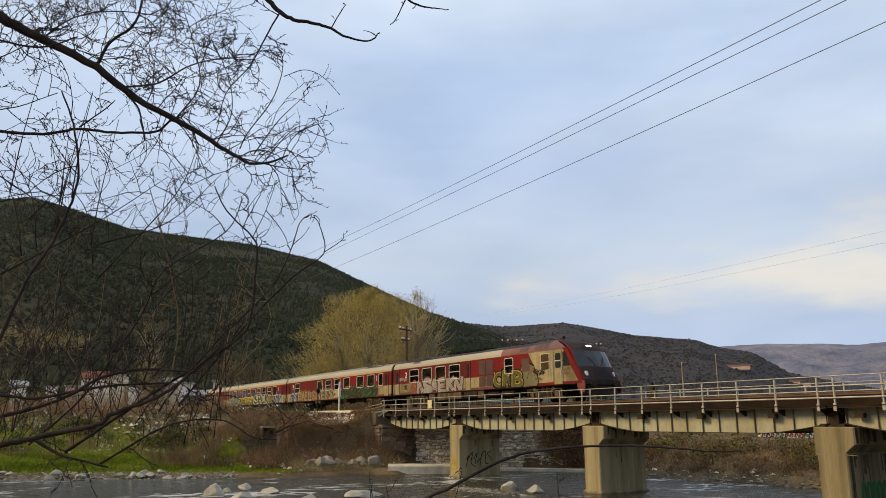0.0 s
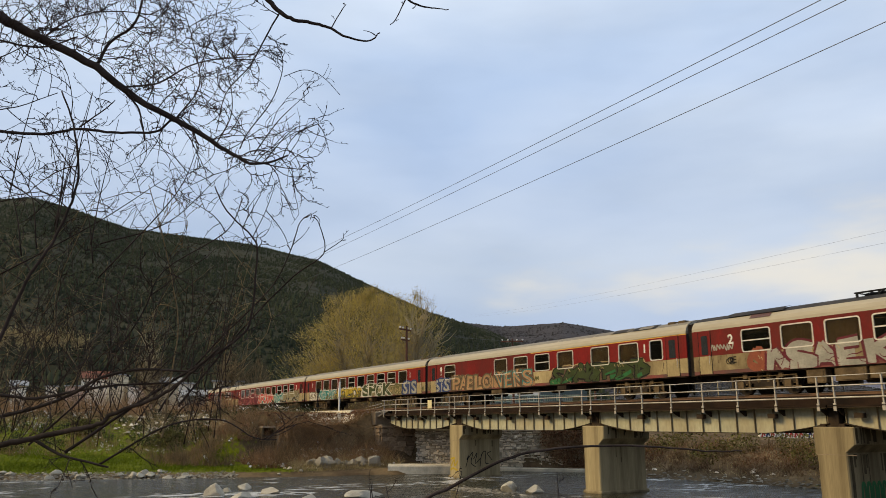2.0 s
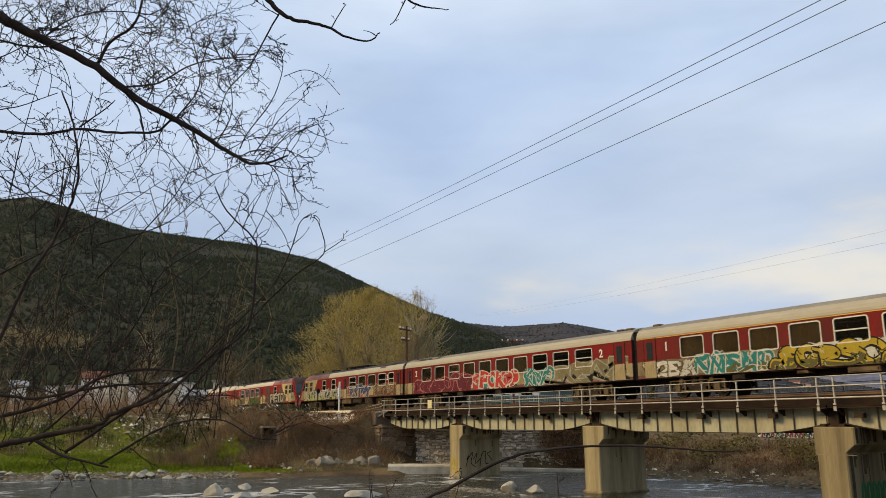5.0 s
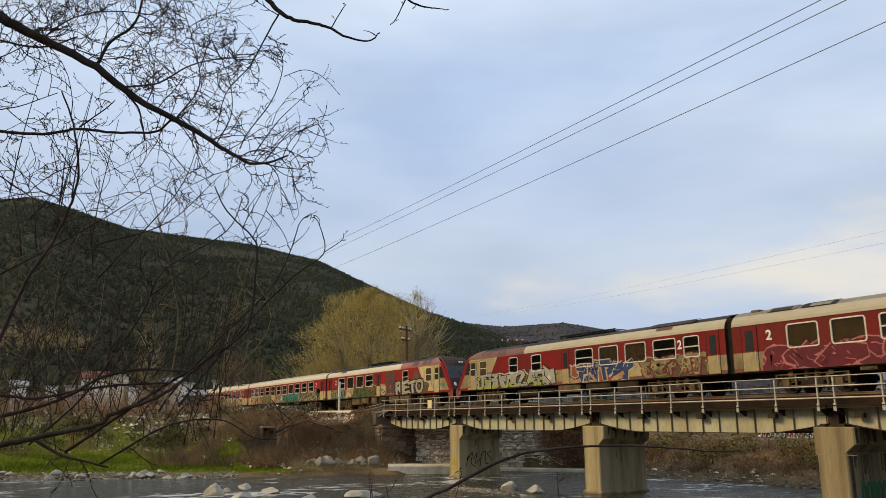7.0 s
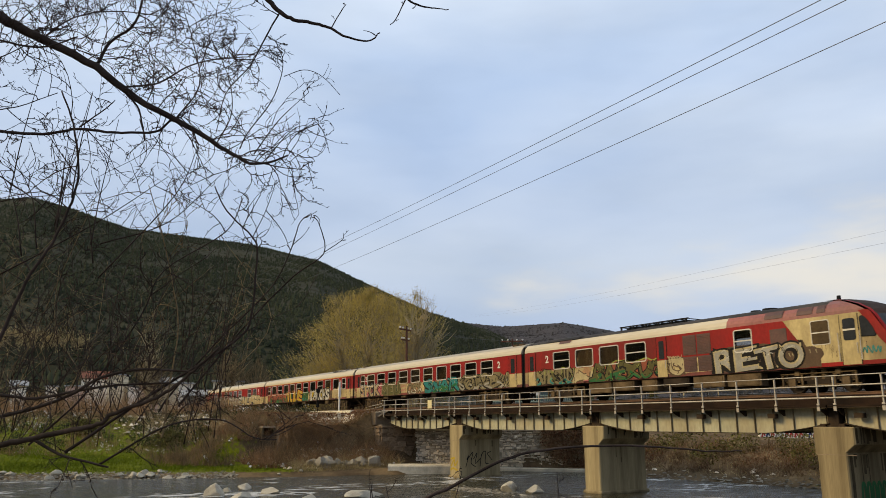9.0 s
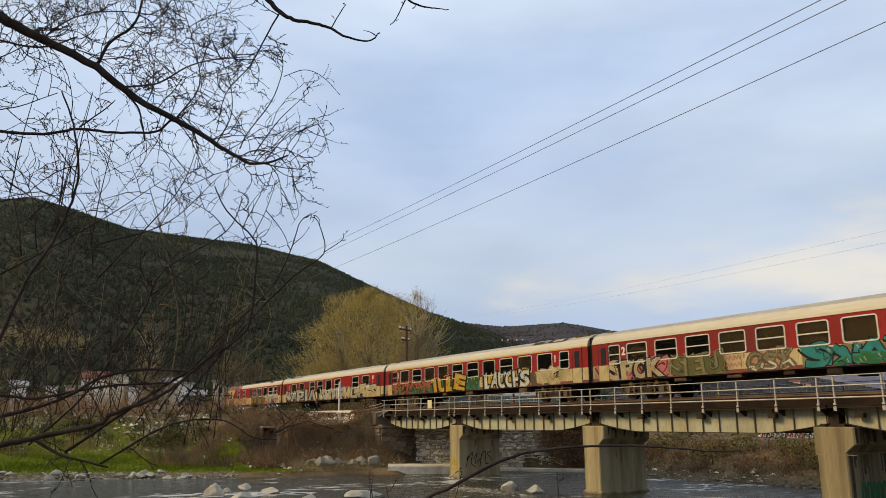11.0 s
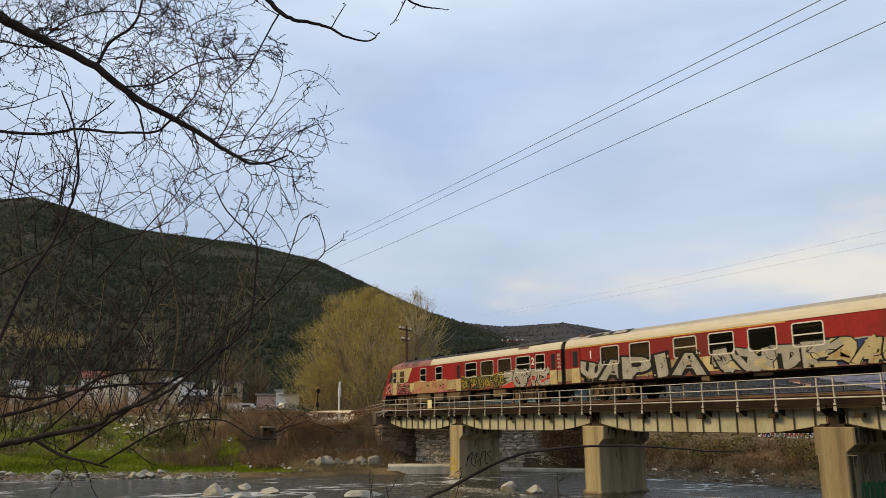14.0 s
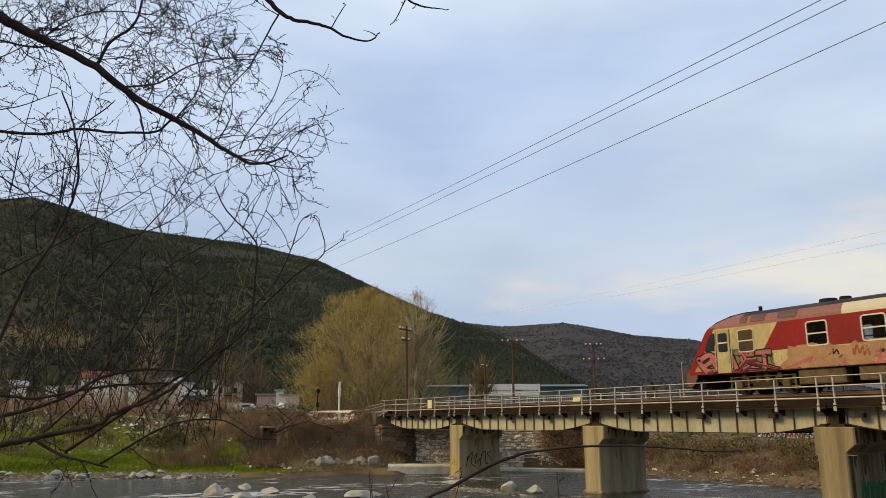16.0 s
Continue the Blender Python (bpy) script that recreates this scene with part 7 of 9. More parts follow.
def parked_van(x, y, yaw):
    v = thing("parked_van", "white van parked beside the houses", "van", at=pose(x, y, spot(x, y), 0, 0, yaw))
    g = Geo()
    pts = [(-2.4, 0.35), (2.4, 0.35), (2.4, 0.95), (1.7, 1.15), (1.1, 1.95), (-2.3, 2.05), (-2.4, 1.9)]
    n = len(pts)
    g.add([(a, -0.9, b) for a, b in pts] + [(a, 0.9, b) for a, b in pts], [tuple(range(n)), tuple(reversed(range(n, 2 * n)))] + [(i, n + i, n + (i + 1) % n, (i + 1) % n) for i in range(n)])
    part("body", g, SHEDWHITE, v)
    for s in (-1, 1):
        g = Geo()
        g.box(-0.1, 1.2, s * 0.905 - 0.01, s * 0.905 + 0.01, 1.25, 1.8)
        part("side_window", g, WINDARK, v)
        for xx in (-1.5, 1.5):
            g = Geo()
            g.cyl((xx, s * 0.75, 0.33), (xx, s * 0.95, 0.33), 0.33, n=14)
            part("wheel", g, RUBBER, v)


parked_van(-115.5, 34.3, HY - 5)
parked_van(-112.0, 41.0, HY + 40)

# long blue-grey warehouse with white hoardings before it
SA, SB = Vector((-131.0, 73.5, 0)), Vector((-113.0, 99.0, 0))
slen, syaw = (SB - SA).length, math.degrees(math.atan2(SB.y - SA.y, SB.x - SA.x))
shed = thing("warehouse", "long low warehouse in blue-grey metal cladding", "warehouse", at=pose(SA.x, SA.y, 3.0, 0, 0, syaw))
g = Geo()
g.box(0, slen, 0, 16, 0, 7.6)
part("wall", g, SHED, shed)
for i in range(30):
    g = Geo()
    g.box(slen * i / 30, slen * i / 30 + 0.08, -0.06, 0.0, 0, 7.45)
    part("cladding_rib", g, SHED, shed)
g = Geo()
g.add([(-0.4, -0.5, 7.61), (slen + 0.4, -0.5, 7.61), (slen + 0.4, 8, 8.3), (-0.4, 8, 8.3), (slen + 0.4, 16.5, 7.61), (-0.4, 16.5, 7.61), (-0.4, -0.5, 7.45), (slen + 0.4, -0.5, 7.45)],
      [(0, 1, 2, 3), (3, 2, 4, 5), (6, 7, 1, 0)])
part("roof", g, SHED, shed)
for k, (a, w) in enumerate(((0.0, 2.4), (2.5, 5.4), (8.0, 4.7))):
    p0 = Vector((-117.9, 75.6, 0)).lerp(Vector((-110.6, 86.0, 0)), a / 12.7)
    hb = thing("white_hoarding", "white painted hoarding panel with dark illegible scrawl", "hoarding", "white hoardings", at=pose(p0.x, p0.y, 3.0, 0, 0, 55))
    g = Geo()
    g.box(0, w, -0.1, 0.1, 5.5, 7.55, c=0.02)
    part("board", g, SHEDWHITE, hb)
    for x in (0.2, w - 0.2):
        g = Geo()
        g.box(x - 0.08, x + 0.08, 0.1, 0.26, 0, 7.4)
        part("leg", g, GALV, hb)
    rr = random.Random(k)
    n = 2 if k == 0 else 9
    for i in range(n):
        g = Geo()
        x = 0.3 + (w - 0.6) * i / n
        stroke(g, [(x, 5.8 + rr.random() * 0.3), (x + 0.3, 6.9 + rr.random() * 0.3), (x + 0.25, 6.2), (x + 0.6, 6.6)] if k < 2 and i < 3 else [(x, 6.4), (x + 0.4, 6.42)], 0.13 if k < 2 and i < 3 else 0.3, -0.104)
        part("painted_bar", g, SPRAY["silver"] if i > 2 else SPRAY["black"], hb)

# pale green picket fence beyond the line
fence = thing("picket_fence", "low pale green picket fence with a white rail", "fence")
fa, fb = Vector((-95.0, 64.2, 0)), Vector((-86.0, 74.1, 0))
fl = (fb - fa).length
fence.matrix_basis = pose(fa.x, fa.y, spot(-90, 69), 0, 0, math.degrees(math.atan2(fb.y - fa.y, fb.x - fa.x)))
FH = 7.75 - spot(-90, 69)
g = Geo()
g.box(-0.02, 0.02, -0.05, -0.02, FH - 1.1, FH, c=0.004)
PICKET = g.mesh("slat", FENCEGREEN)
for k in range(int(fl / 0.26)):
    o = new("slat", PICKET)
    o.parent, o.matrix_basis = fence, pose(0.1 + k * 0.26, 0, random.uniform(-0.03, 0.03))
for z in (FH - 0.15, FH - 0.95):
    g = Geo()
    g.box(0, fl, -0.02, 0.03, z - 0.05, z + 0.05)
    part("rail", g, FENCEGREEN, fence)
for k in range(5):
    g = Geo()
    g.box(fl * k / 4 - 0.07, fl * k / 4 + 0.07, 0.03, 0.17, -0.3, FH)
    part("post", g, FENCEGREEN, fence)

# buildings high on the brown ridge
for azi, r, w, z in ((-38.6, 1080, 16, 66), (-37.9, 1060, 11, 62), (-34.9, 1150, 13, 58), (-34.2, 1120, 10, 52)):
    x, y = math.sin(radians(azi)) * r, math.cos(radians(azi)) * r
    near_v = MV[np.argmin((MV[:, 0] - x) ** 2 + (MV[:, 1] - y) ** 2)]
    hb = thing("hillside_house", "pale building with a low roof on the far hillside", "house", "hillside buildings", at=pose(x, y, float(near_v[2]) - 2.0, 0, 0, -azi))
    g = Geo()
    g.box(-w / 2, w / 2, -4, 4, 0, 5.2)
    part("wall", g, PINKWALL, hb)
    g = Geo()
    for sgn in (-1, 1):
        g.add([(-w / 2 - 1, sgn * 4.6, 5.0), (w / 2 + 1, sgn * 4.6, 5.0), (w / 2 + 1, 0, 6.8), (-w / 2 - 1, 0, 6.8)], [(0, 1, 2, 3)])
    part("roof", g, TILEROOF, hb)

# low white wall on the bank behind the bridge
lw = thing("low_wall", "low white wall with red and blue painted patches", "wall", kind="structure", at=pose(-44.1, 57.7, 1.95, 0, 0, 59))
g = Geo()
g.box(0, 5.4, 0, 0.3, 0, 1.12, c=0.02)
part("wall", g, HOUSEWALL, lw)
rr = random.Random(4)
for i in range(12):
    g = Geo()
    x = 0.2 + i * 0.4
    stroke(g, [(x, 0.6), (x + 0.12, 0.98), (x + 0.28, 0.75)], 0.14, -0.005 - 0.0005 * i)
    part("paint_patch", g, SPRAY[rr.choice(("red", "red", "blue", "silver"))], lw)

# ---- boulders and gravel ----


def boulder_mesh(seed, sx, sy, sz, material=None):
    bm = bmesh.new()
    bmesh.ops.create_icosphere(bm, subdivisions=3, radius=1)
    for v in bm.verts:
        p = v.co.copy()
        n = noise.noise(p * 1.1 + Vector((seed, 0, 0))) * 0.35 + noise.noise(p * 2.7 + Vector((0, seed, 0))) * 0.12
        q = p * (1 + n)
        for a in range(7):
            d = Vector((math.sin(seed + a * 2.4), math.cos(seed * 1.7 + a * 1.9), math.sin(seed * 0.6 + a * 3.1))).normalized()
            e = q.dot(d) - 0.62
            if e > 0:
                q -= d * e * 0.95
        v.co = Vector((q.x * sx, q.y * sy, q.z * sz))
    me = bpy.data.meshes.new("boulder")
    bm.to_mesh(me)
    bm.free()
    me.materials.append(material or BOULDER)
    return me


def boulder(x, y, sx, sy, sz, seed, sink=0.3, label="pale rounded boulder lying in the shallow river", group="river boulders"):
    base = max(spot(x, y), -0.15)
    o = tagged(new("boulder", boulder_mesh(seed, sx, sy, sz, ROCK if group == "rock heap" else None)), label, "boulder", group)
    o.matrix_basis = pose(x, y, base + sz * (1 - sink) * 0.75, 0, 0, math.degrees(seed * 1.3))
    return o


boulder(-42.8, 11.4, 0.62, 0.5, 0.5, 1.0)
boulder(-46.0, 14.0, 0.75, 0.42, 0.36, 2.0)
boulder(-42.4, 14.3, 0.62, 0.45, 0.38, 3.0)
boulder(-41.0, 12.3, 0.75, 0.5, 0.3, 4.0)
boulder(-44.8, 12.6, 0.35, 0.3, 0.24, 5.0)
boulder(-37.6, 17.6, 1.35, 0.9, 0.34, 6.0)
boulder(-39.0, 15.2, 0.5, 0.4, 0.22, 15.0)
boulder(-36.9, 26.3, 0.62, 0.52, 0.55, 7.0)
boulder(-35.5, 27.0, 0.48, 0.42, 0.40, 8.0)
boulder(-38.0, 24.4, 0.5, 0.28, 0.12, 9.0)
boulder(-34.6, 25.6, 0.4, 0.3, 0.14, 10.0)
boulder(-40.0, 9.4, 0.9, 0.6, 0.22, 11.0)
boulder(-41.5, 6.5, 0.8, 0.5, 0.22, 12.0)
boulder(-44.0, 2.6, 0.7, 0.5, 0.24, 13.0)
boulder(-48.5, 15.6, 1.1, 0.3, 0.10, 14.0)
rr = random.Random(21)
for i in range(40):
    y = rr.uniform(0.5, 13) if i < 32 else rr.uniform(13, 21)
    x = float(np.interp(y, [2, 10, 20], [-61.6, -58.4, -54.4])) - rr.uniform(-0.3, 1.4)
    s = rr.choice((0.10, 0.14, 0.18, 0.24, 0.34)) * (1 if i < 32 else 0.7)
    boulder(x, y, s * 1.3, s, s * 0.75, 30 + i, 0.25, "pale shore stone at the water's edge", "shore stones")
for i in range(24):
    y, back_ = rr.uniform(22.0, 27.6), abs(rr.gauss(0, 1.1))
    x = float(np.interp(y, [20, 27, 31], [-54.4, -53.2, -52.4])) - 2.3 - back_
    s = rr.choice((0.16, 0.22, 0.3, 0.4, 0.55))
    boulder(x, y, s * 1.2, s, s * 0.9, 90 + i, 0.2, "angular grey rock in the heap below the bridge", "rock heap")


def build_gravel():
    rng = np.random.default_rng(8)
    n = 4500
    y = rng.uniform(-30, 16.5, n)
    x = np.interp(y, [-60, 2, 10, 20, 27, 31], [-72, -61.6, -58.4, -54.4, -53.2, -52.4]) - rng.normal(0.3, 0.8, n)
    x2 = rng.uniform(-46, -22, n // 9)
    y2 = np.interp(x2, [-48.6, -39, -32, -29, -10], [41.2, 41.6, 42.4, 42.9, 47]) + rng.normal(0.2, 0.35, n // 9)
    riff = rng.normal(size=(900, 2)) * (1.6, 0.5) + (-38.3, 25.2)
    x, y = np.concatenate([x, x2, riff[:, 0]]), np.concatenate([y, y2, riff[:, 1]])
    z = np.maximum(land(x, y), -0.03)
    s = 0.04 + 0.11 * rng.random(len(x)) ** 2
    base_v = [(math.cos(i * 1.0472), math.sin(i * 1.0472), 0) for i in range(6)] + [(0.6 * math.cos(i * 1.0472 + 0.4), 0.6 * math.sin(i * 1.0472 + 0.4), 0.65) for i in range(6)]
    base_f = [(i, (i + 1) % 6, 6 + (i + 1) % 6) for i in range(6)] + [(i, 6 + (i + 1) % 6, 6 + i) for i in range(6)] + [(6, 7, 8), (6, 8, 9), (6, 9, 10), (6, 10, 11)]
    sc = np.stack([s * (0.8 + rng.random(len(x))), s, s * 0.8], axis=1)
    me = crowd("shore_gravel", base_v, base_f, np.stack([x, y, z - 0.01], axis=1), sc, rng.random(len(x)) * 6.28)
    me.materials.append(PEBBLE)
    tagged(new("shore_gravel", me), "grey river gravel and pebbles along the shore", "gravel", kind="stuff")


build_gravel()

# ---- grass and brush ----


def scatter(rng, n, x0, x1, y0, y1, keep):
    x, y = rng.uniform(x0, x1, n), rng.uniform(y0, y1, n)
    k = keep(x, y, bank_far(x, y))
    return x[k], y[k]


def stems(name, label, category, x, y, rng, lo, hi, width, material, spread, bend, segs=2, up=0.0, per=1, lift=0.0):
    x, y = np.repeat(x, per), np.repeat(y, per)
    n = len(x)
    z = land(x, y) - 0.05 + lift
    st = np.stack([x + rng.normal(size=n) * 0.05 * per ** 0.5, y + rng.normal(size=n) * 0.05 * per ** 0.5, z], axis=1)
    ways = np.stack([rng.normal(size=n) * spread, rng.normal(size=n) * spread, np.ones(n)], axis=1)
    ln = rng.uniform(lo, hi, n)
    me = ribbons(name, st, ways, ln, width * (0.6 + 0.8 * rng.random(n)), bend, rng, segs, up)
    me.materials.append(material)
    return tagged(new(name, me), label, category, kind="stuff")


def build_greenery():
    rng = np.random.default_rng(17)
    patch = lambda x, y: np.array([noise.noise(Vector((a * 0.22, b * 0.22, 1.7))) for a, b in zip(x, y)])
    dome_v = [(math.cos(k * 1.0472), math.sin(k * 1.0472), -0.3) for k in range(6)] + [(0.6 * math.cos(k * 1.0472 + 0.5), 0.6 * math.sin(k * 1.0472 + 0.5), 0.5) for k in range(6)] + [(0, 0, 0.7)]
    dome_f = [(k, (k + 1) % 6, 6 + (k + 1) % 6) for k in range(6)] + [(k, 6 + (k + 1) % 6, 6 + k) for k in range(6)] + [(6 + k, 6 + (k + 1) % 6, 12) for k in range(6)]
    # turf
    x, y = scatter(rng, 90000, -84, -53, -24, 22.5, lambda x, y, d: (d > 1.0) & (d < 17) & (rng.random(len(x)) < np.interp(d, [1, 2.2, 11, 17], [0.1, 1, 0.9, 0.2])) & (rng.random(len(x)) < np.where(d < 4.2, np.interp(y, [-24, 20, 22], [1, 1, 0.3]), np.interp(y, [-24, 12, 18], [1, 1, 0.0]))))
    stems("grass", "fresh green grass on the river bank", "grass", x, y, rng, 0.12, 0.34, 0.018, GRASS, 0.5, 0.25, 1)
    # straw on the bank
    x, y = scatter(rng, 42000, -100, -52, -24, 30, lambda x, y, d: (d > np.where(y < 14, 13, 7)) & (d < 40))
    k = patch(x, y) > -0.05
    stems("dry_grass", "tangled dry straw-coloured grass on the bank", "grass", x[k], y[k], rng, 0.2, 0.6, 0.016, STRAW, 0.7, 0.4, 1)
    # brown brush: left bank, railway bank, the slope behind the bridge
    x, y = scatter(rng, 3000, -96, -58, -24, 24, lambda x, y, d: (d > 12) & (d < 34))
    k = patch(x, y) > 0.05
    stems("bank_brush", "leafless red-brown brushwood on the river bank", "brush", x[k], y[k], rng, 0.4, 1.3, 0.015, BRUSHBARK, 0.7, 0.35, 2, per=7)
    x, y = scatter(rng, 1300, -62, -56, 19, 29.6, lambda x, y, d: (d > 3.6) & (x > -61.2))
    stems("railway_bank_brush", "dense leafless red-brown thicket below the railway", "brush", x, y, rng, 0.3, 1.3, 0.014, BRUSHBARK, 0.6, 0.4, 2, per=6)
    # brush hanging over the terrace wall
    n = 3600
    y = rng.uniform(21.2, 29.6, n)
    st = np.stack([-61.5 + rng.normal(size=n) * 0.2, y, 3.4 + rng.uniform(-0.2, 0.25, n)], axis=1)
    ways = np.stack([rng.uniform(0.15, 0.7, n), rng.normal(size=n) * 0.35, rng.uniform(-1.3, 0.5, n)], axis=1)
    me = ribbons("hanging_brush", st, ways, rng.uniform(0.5, 2.1, n), 0.013 * (0.6 + 0.8 * rng.random(n)), 0.35, rng, 2, -0.25)
    me.materials.append(BRUSHBARK)
    tagged(new("hanging_brush", me), "leafless brown creeper hanging over the old wall", "brush", kind="stuff")
    # creeper over the end of the retaining wall
    n = 1900
    u = 1.05 - 0.34 * rng.random(n) ** 1.3
    q = np.stack([WALL_A[0] + (WALL_B[0] - WALL_A[0]) * u, WALL_A[1] + (WALL_B[1] - WALL_A[1]) * u, 3.3 - 3.0 * rng.random(n) * np.clip((u - 0.6) * 4, 0.2, 1)], axis=1)
    q[:, :2] += np.array([0.68, -0.73]) * (0.12 + 0.2 * rng.random(n))[:, None]
    ways = np.stack([rng.normal(size=n) * 0.5 + 0.2, rng.normal(size=n) * 0.5 - 0.2, rng.uniform(-1.2, 0.3, n)], axis=1)
    me = ribbons("wall_creeper", q, ways, rng.uniform(0.3, 1.1, n), 0.014 * (0.6 + 0.8 * rng.random(n)), 0.35, rng, 2, -0.2)
    me.materials.append(BRUSHBARK)
    tagged(new("wall_creeper", me), "leafless brown creeper covering the end of the stone wall", "brush", kind="stuff")
    me = flakes("creeper_leaves", q[rng.integers(0, n, 7000)] + rng.normal(size=(7000, 3)) * 0.14, 0.07, rng, 1.3)
    me.materials.append(DEADLEAF)
    tagged(new("creeper_leaves", me), "dry red-brown leaves of the wall creeper", "leaves", kind="stuff")
    # olive shrubs on the upper slope, pale stones at its foot
    x, y = scatter(rng, 30000, -47.5, -8, 40, 66, lambda x, y, d: (d > 2.2) & (d < 9.5))
    k = np.array([noise.noise(Vector((a * 0.3, b * 0.3, 5.2))) for a, b in zip(x, y)]) > 0.02
    x, y = x[k], y[k]
    me = flakes("slope_shrub_leaves", np.stack([x, y, land(x, y) + rng.random(len(x)) ** 0.7 * 0.8], axis=1), 0.10, rng, 1.3)
    me.materials.append(OLIVE)
    tagged(new("slope_shrubs", me), "low olive-green shrubs on the slope behind the bridge", "shrubs", kind="stuff")
    x, y = scatter(rng, 900, -47, -10, 40, 62, lambda x, y, d: (d > 0.15) & (d < 2.4) & (rng.random(len(x)) < np.interp(d, [0, 1, 2.4], [0.9, 0.6, 0.1])))
    s = 0.05 + 0.14 * rng.random(len(x)) ** 2
    me = crowd("shore_rubble", dome_v, dome_f, np.stack([x, y, land(x, y) + 0.03], axis=1), np.stack([s * 1.4, s, s * 0.8], axis=1), rng.random(len(x)) * 6.28)
    me.materials.append(RUBBLE)
    tagged(new("shore_rubble", me), "pale stones along the far shore behind the bridge", "rubble", kind="stuff")
    # pale stones and litter strewn over the bank
    x, y = scatter(rng, 170, -92, -60, -10, 24, lambda x, y, d: (d > 14) & (d < 34))
    s = 0.04 + 0.14 * rng.random(len(x)) ** 2.5
    me = crowd("bank_litter", dome_v, dome_f, np.stack([x, y, land(x, y) + 0.12], axis=1), np.stack([s * 1.8, s, s * 0.7], axis=1), rng.random(len(x)) * 6.28)
    me.materials.append(TROUGH)
    tagged(new("bank_litter", me), "pale stones and litter strewn over the grassy bank", "litter", kind="stuff")
    # a pale stony slope and dry tufts below the houses
    n = 150
    x, y = -80 + rng.normal(size=n) * 2.6, 15.6 + rng.normal(size=n) * 2.4
    s = 0.06 + 0.2 * rng.random(n) ** 2.5
    me = crowd("stony_slope", dome_v, dome_f, np.stack([x, y, land(x, y) + 0.2], axis=1), np.stack([s * 1.6, s, s * 0.8], axis=1), rng.random(n) * 6.28)
    me.materials.append(RUBBLE)
    tagged(new("stony_slope", me), "pale stones spilled down the bank below the houses", "rubble", kind="stuff")
    x, y = -80 + rng.normal(size=2600) * 3.2, 16.5 + rng.normal(size=2600) * 2.2
    stems("pale_tufts", "pale dry tufts on the stony slope", "grass", x, y, rng, 0.25, 0.7, 0.02, STRAW, 0.7, 0.4, 1)
    for x0, y0, r, h in ((-72.8, 15.1, 1.7, 1.35), (-70.6, 17.6, 1.0, 0.8), (-79.3, 8.8, 1.6, 1.2)):
        sh = thing("round_shrub", "rounded dark olive shrub on the river bank", "shrub", "shrubs on the bank", at=pose(x0, y0, float(land(x0, y0))))
        a, b = rng.random(1500) * 6.283, rng.random(1500)
        q = np.sqrt(rng.random(1500)) * np.sqrt(1 - b * b * 0.9)
        lump = 1 + 0.2 * np.sin(a * 4 + x0) * np.cos(b * 6)
        me = flakes("crown", np.stack([np.cos(a) * q * r * lump, np.sin(a) * q * r * lump, b * h * lump], axis=1), 0.11, rng, 1.2)
        me.materials.append(OLIVE)
        o = tagged(new("crown", me), kind="stuff")
        o.parent = sh
        g = Geo()
        for k in range(7):
            g.tube([(0, 0, -0.1), (math.cos(k) * r * 0.3, math.sin(k) * r * 0.3, h * 0.5), (math.cos(k) * r * 0.6, math.sin(k) * r * 0.6, h * 0.9)], [0.03, 0.022, 0.01], 4)
        part("stems", g, BARK, sh)
    g = Geo()
    g.box(-0.09, 0.09, -0.02, 0.02, 0, 0.75, c=0.006)
    g.box(-0.07, 0.09, -0.03, 0.015, 0.5, 0.9, c=0.006)
    bd = tagged(part("discarded_board", g, WHITE), "broken white board lying on the river bank", "board")
    bd.matrix_basis = pose(-61.8, 16.0, float(land(-61.8, 16.0)) - 0.02, 10, -38, 60)
    # leaf litter and rubble on the terrace and the foot of the bank
    x, y = scatter(rng, 16000, -70, -56.5, 18, 29.2, lambda x, y, d: (d > 2.6) & ((x < -61.8) | (d < 7.5)))
    q = np.stack([x, y, land(x, y) + rng.uniform(0.02, 0.16, len(x))], axis=1)
    me = flakes("leaf_litter", q, 0.075, rng, 1.4)
    me.materials.append(DEADLEAF)
    tagged(new("leaf_litter", me), "red-brown dead leaves and debris on the bank", "leaves", kind="stuff")
    x, y = scatter(rng, 800, -70, -62, 25, 28.6, lambda x, y, d: (rng.random(len(x)) < np.interp(y, [24, 28, 29], [0.2, 0.8, 1])))
    x2, y2 = scatter(rng, 420, -61, -56, 20, 29, lambda x, y, d: (d > 2.2) & (d < 7))
    x, y = np.concatenate([x, x2]), np.concatenate([y, y2])
    s = 0.05 + 0.13 * rng.random(len(x)) ** 2
    cube_v = [(a * (1 - 0.25 * (c + 1) / 2), b * (1 - 0.3 * (c + 1) / 2), c * 0.6) for a in (-1, 1) for b in (-1, 1) for c in (-1, 1)]
    cube_f = [(0, 1, 3, 2), (4, 6, 7, 5), (0, 4, 5, 1), (2, 3, 7, 6), (1, 5, 7, 3), (0, 2, 6, 4)]
    cube_f = [t for f in cube_f for t in ((f[0], f[1], f[2]), (f[0], f[2], f[3]))]
    me = crowd("bank_rubble", cube_v, cube_f, np.stack([x, y, land(x, y) + 0.05], axis=1), np.stack([s * 1.3, s, s], axis=1), rng.random(len(x)) * 6.28)
    me.materials.append(RUBBLE)
    tagged(new("bank_rubble", me), "pale broken stones scattered on the railway bank", "rubble", kind="stuff")
    x, y = scatter(rng, 3000, -47.5, -12, 40, 62, lambda x, y, d: (d > 0.9) & (d < 7.5))
    stems("slope_brush", "brown leafless scrub on the slope behind the bridge", "brush", x, y, rng, 0.25, 0.95, 0.015, SLOPEBRUSH, 0.8, 0.4, 2, per=9)
    x, y = scatter(rng, 9000, -47.5, -12, 40, 62, lambda x, y, d: (d > 0.5) & (d < 8))
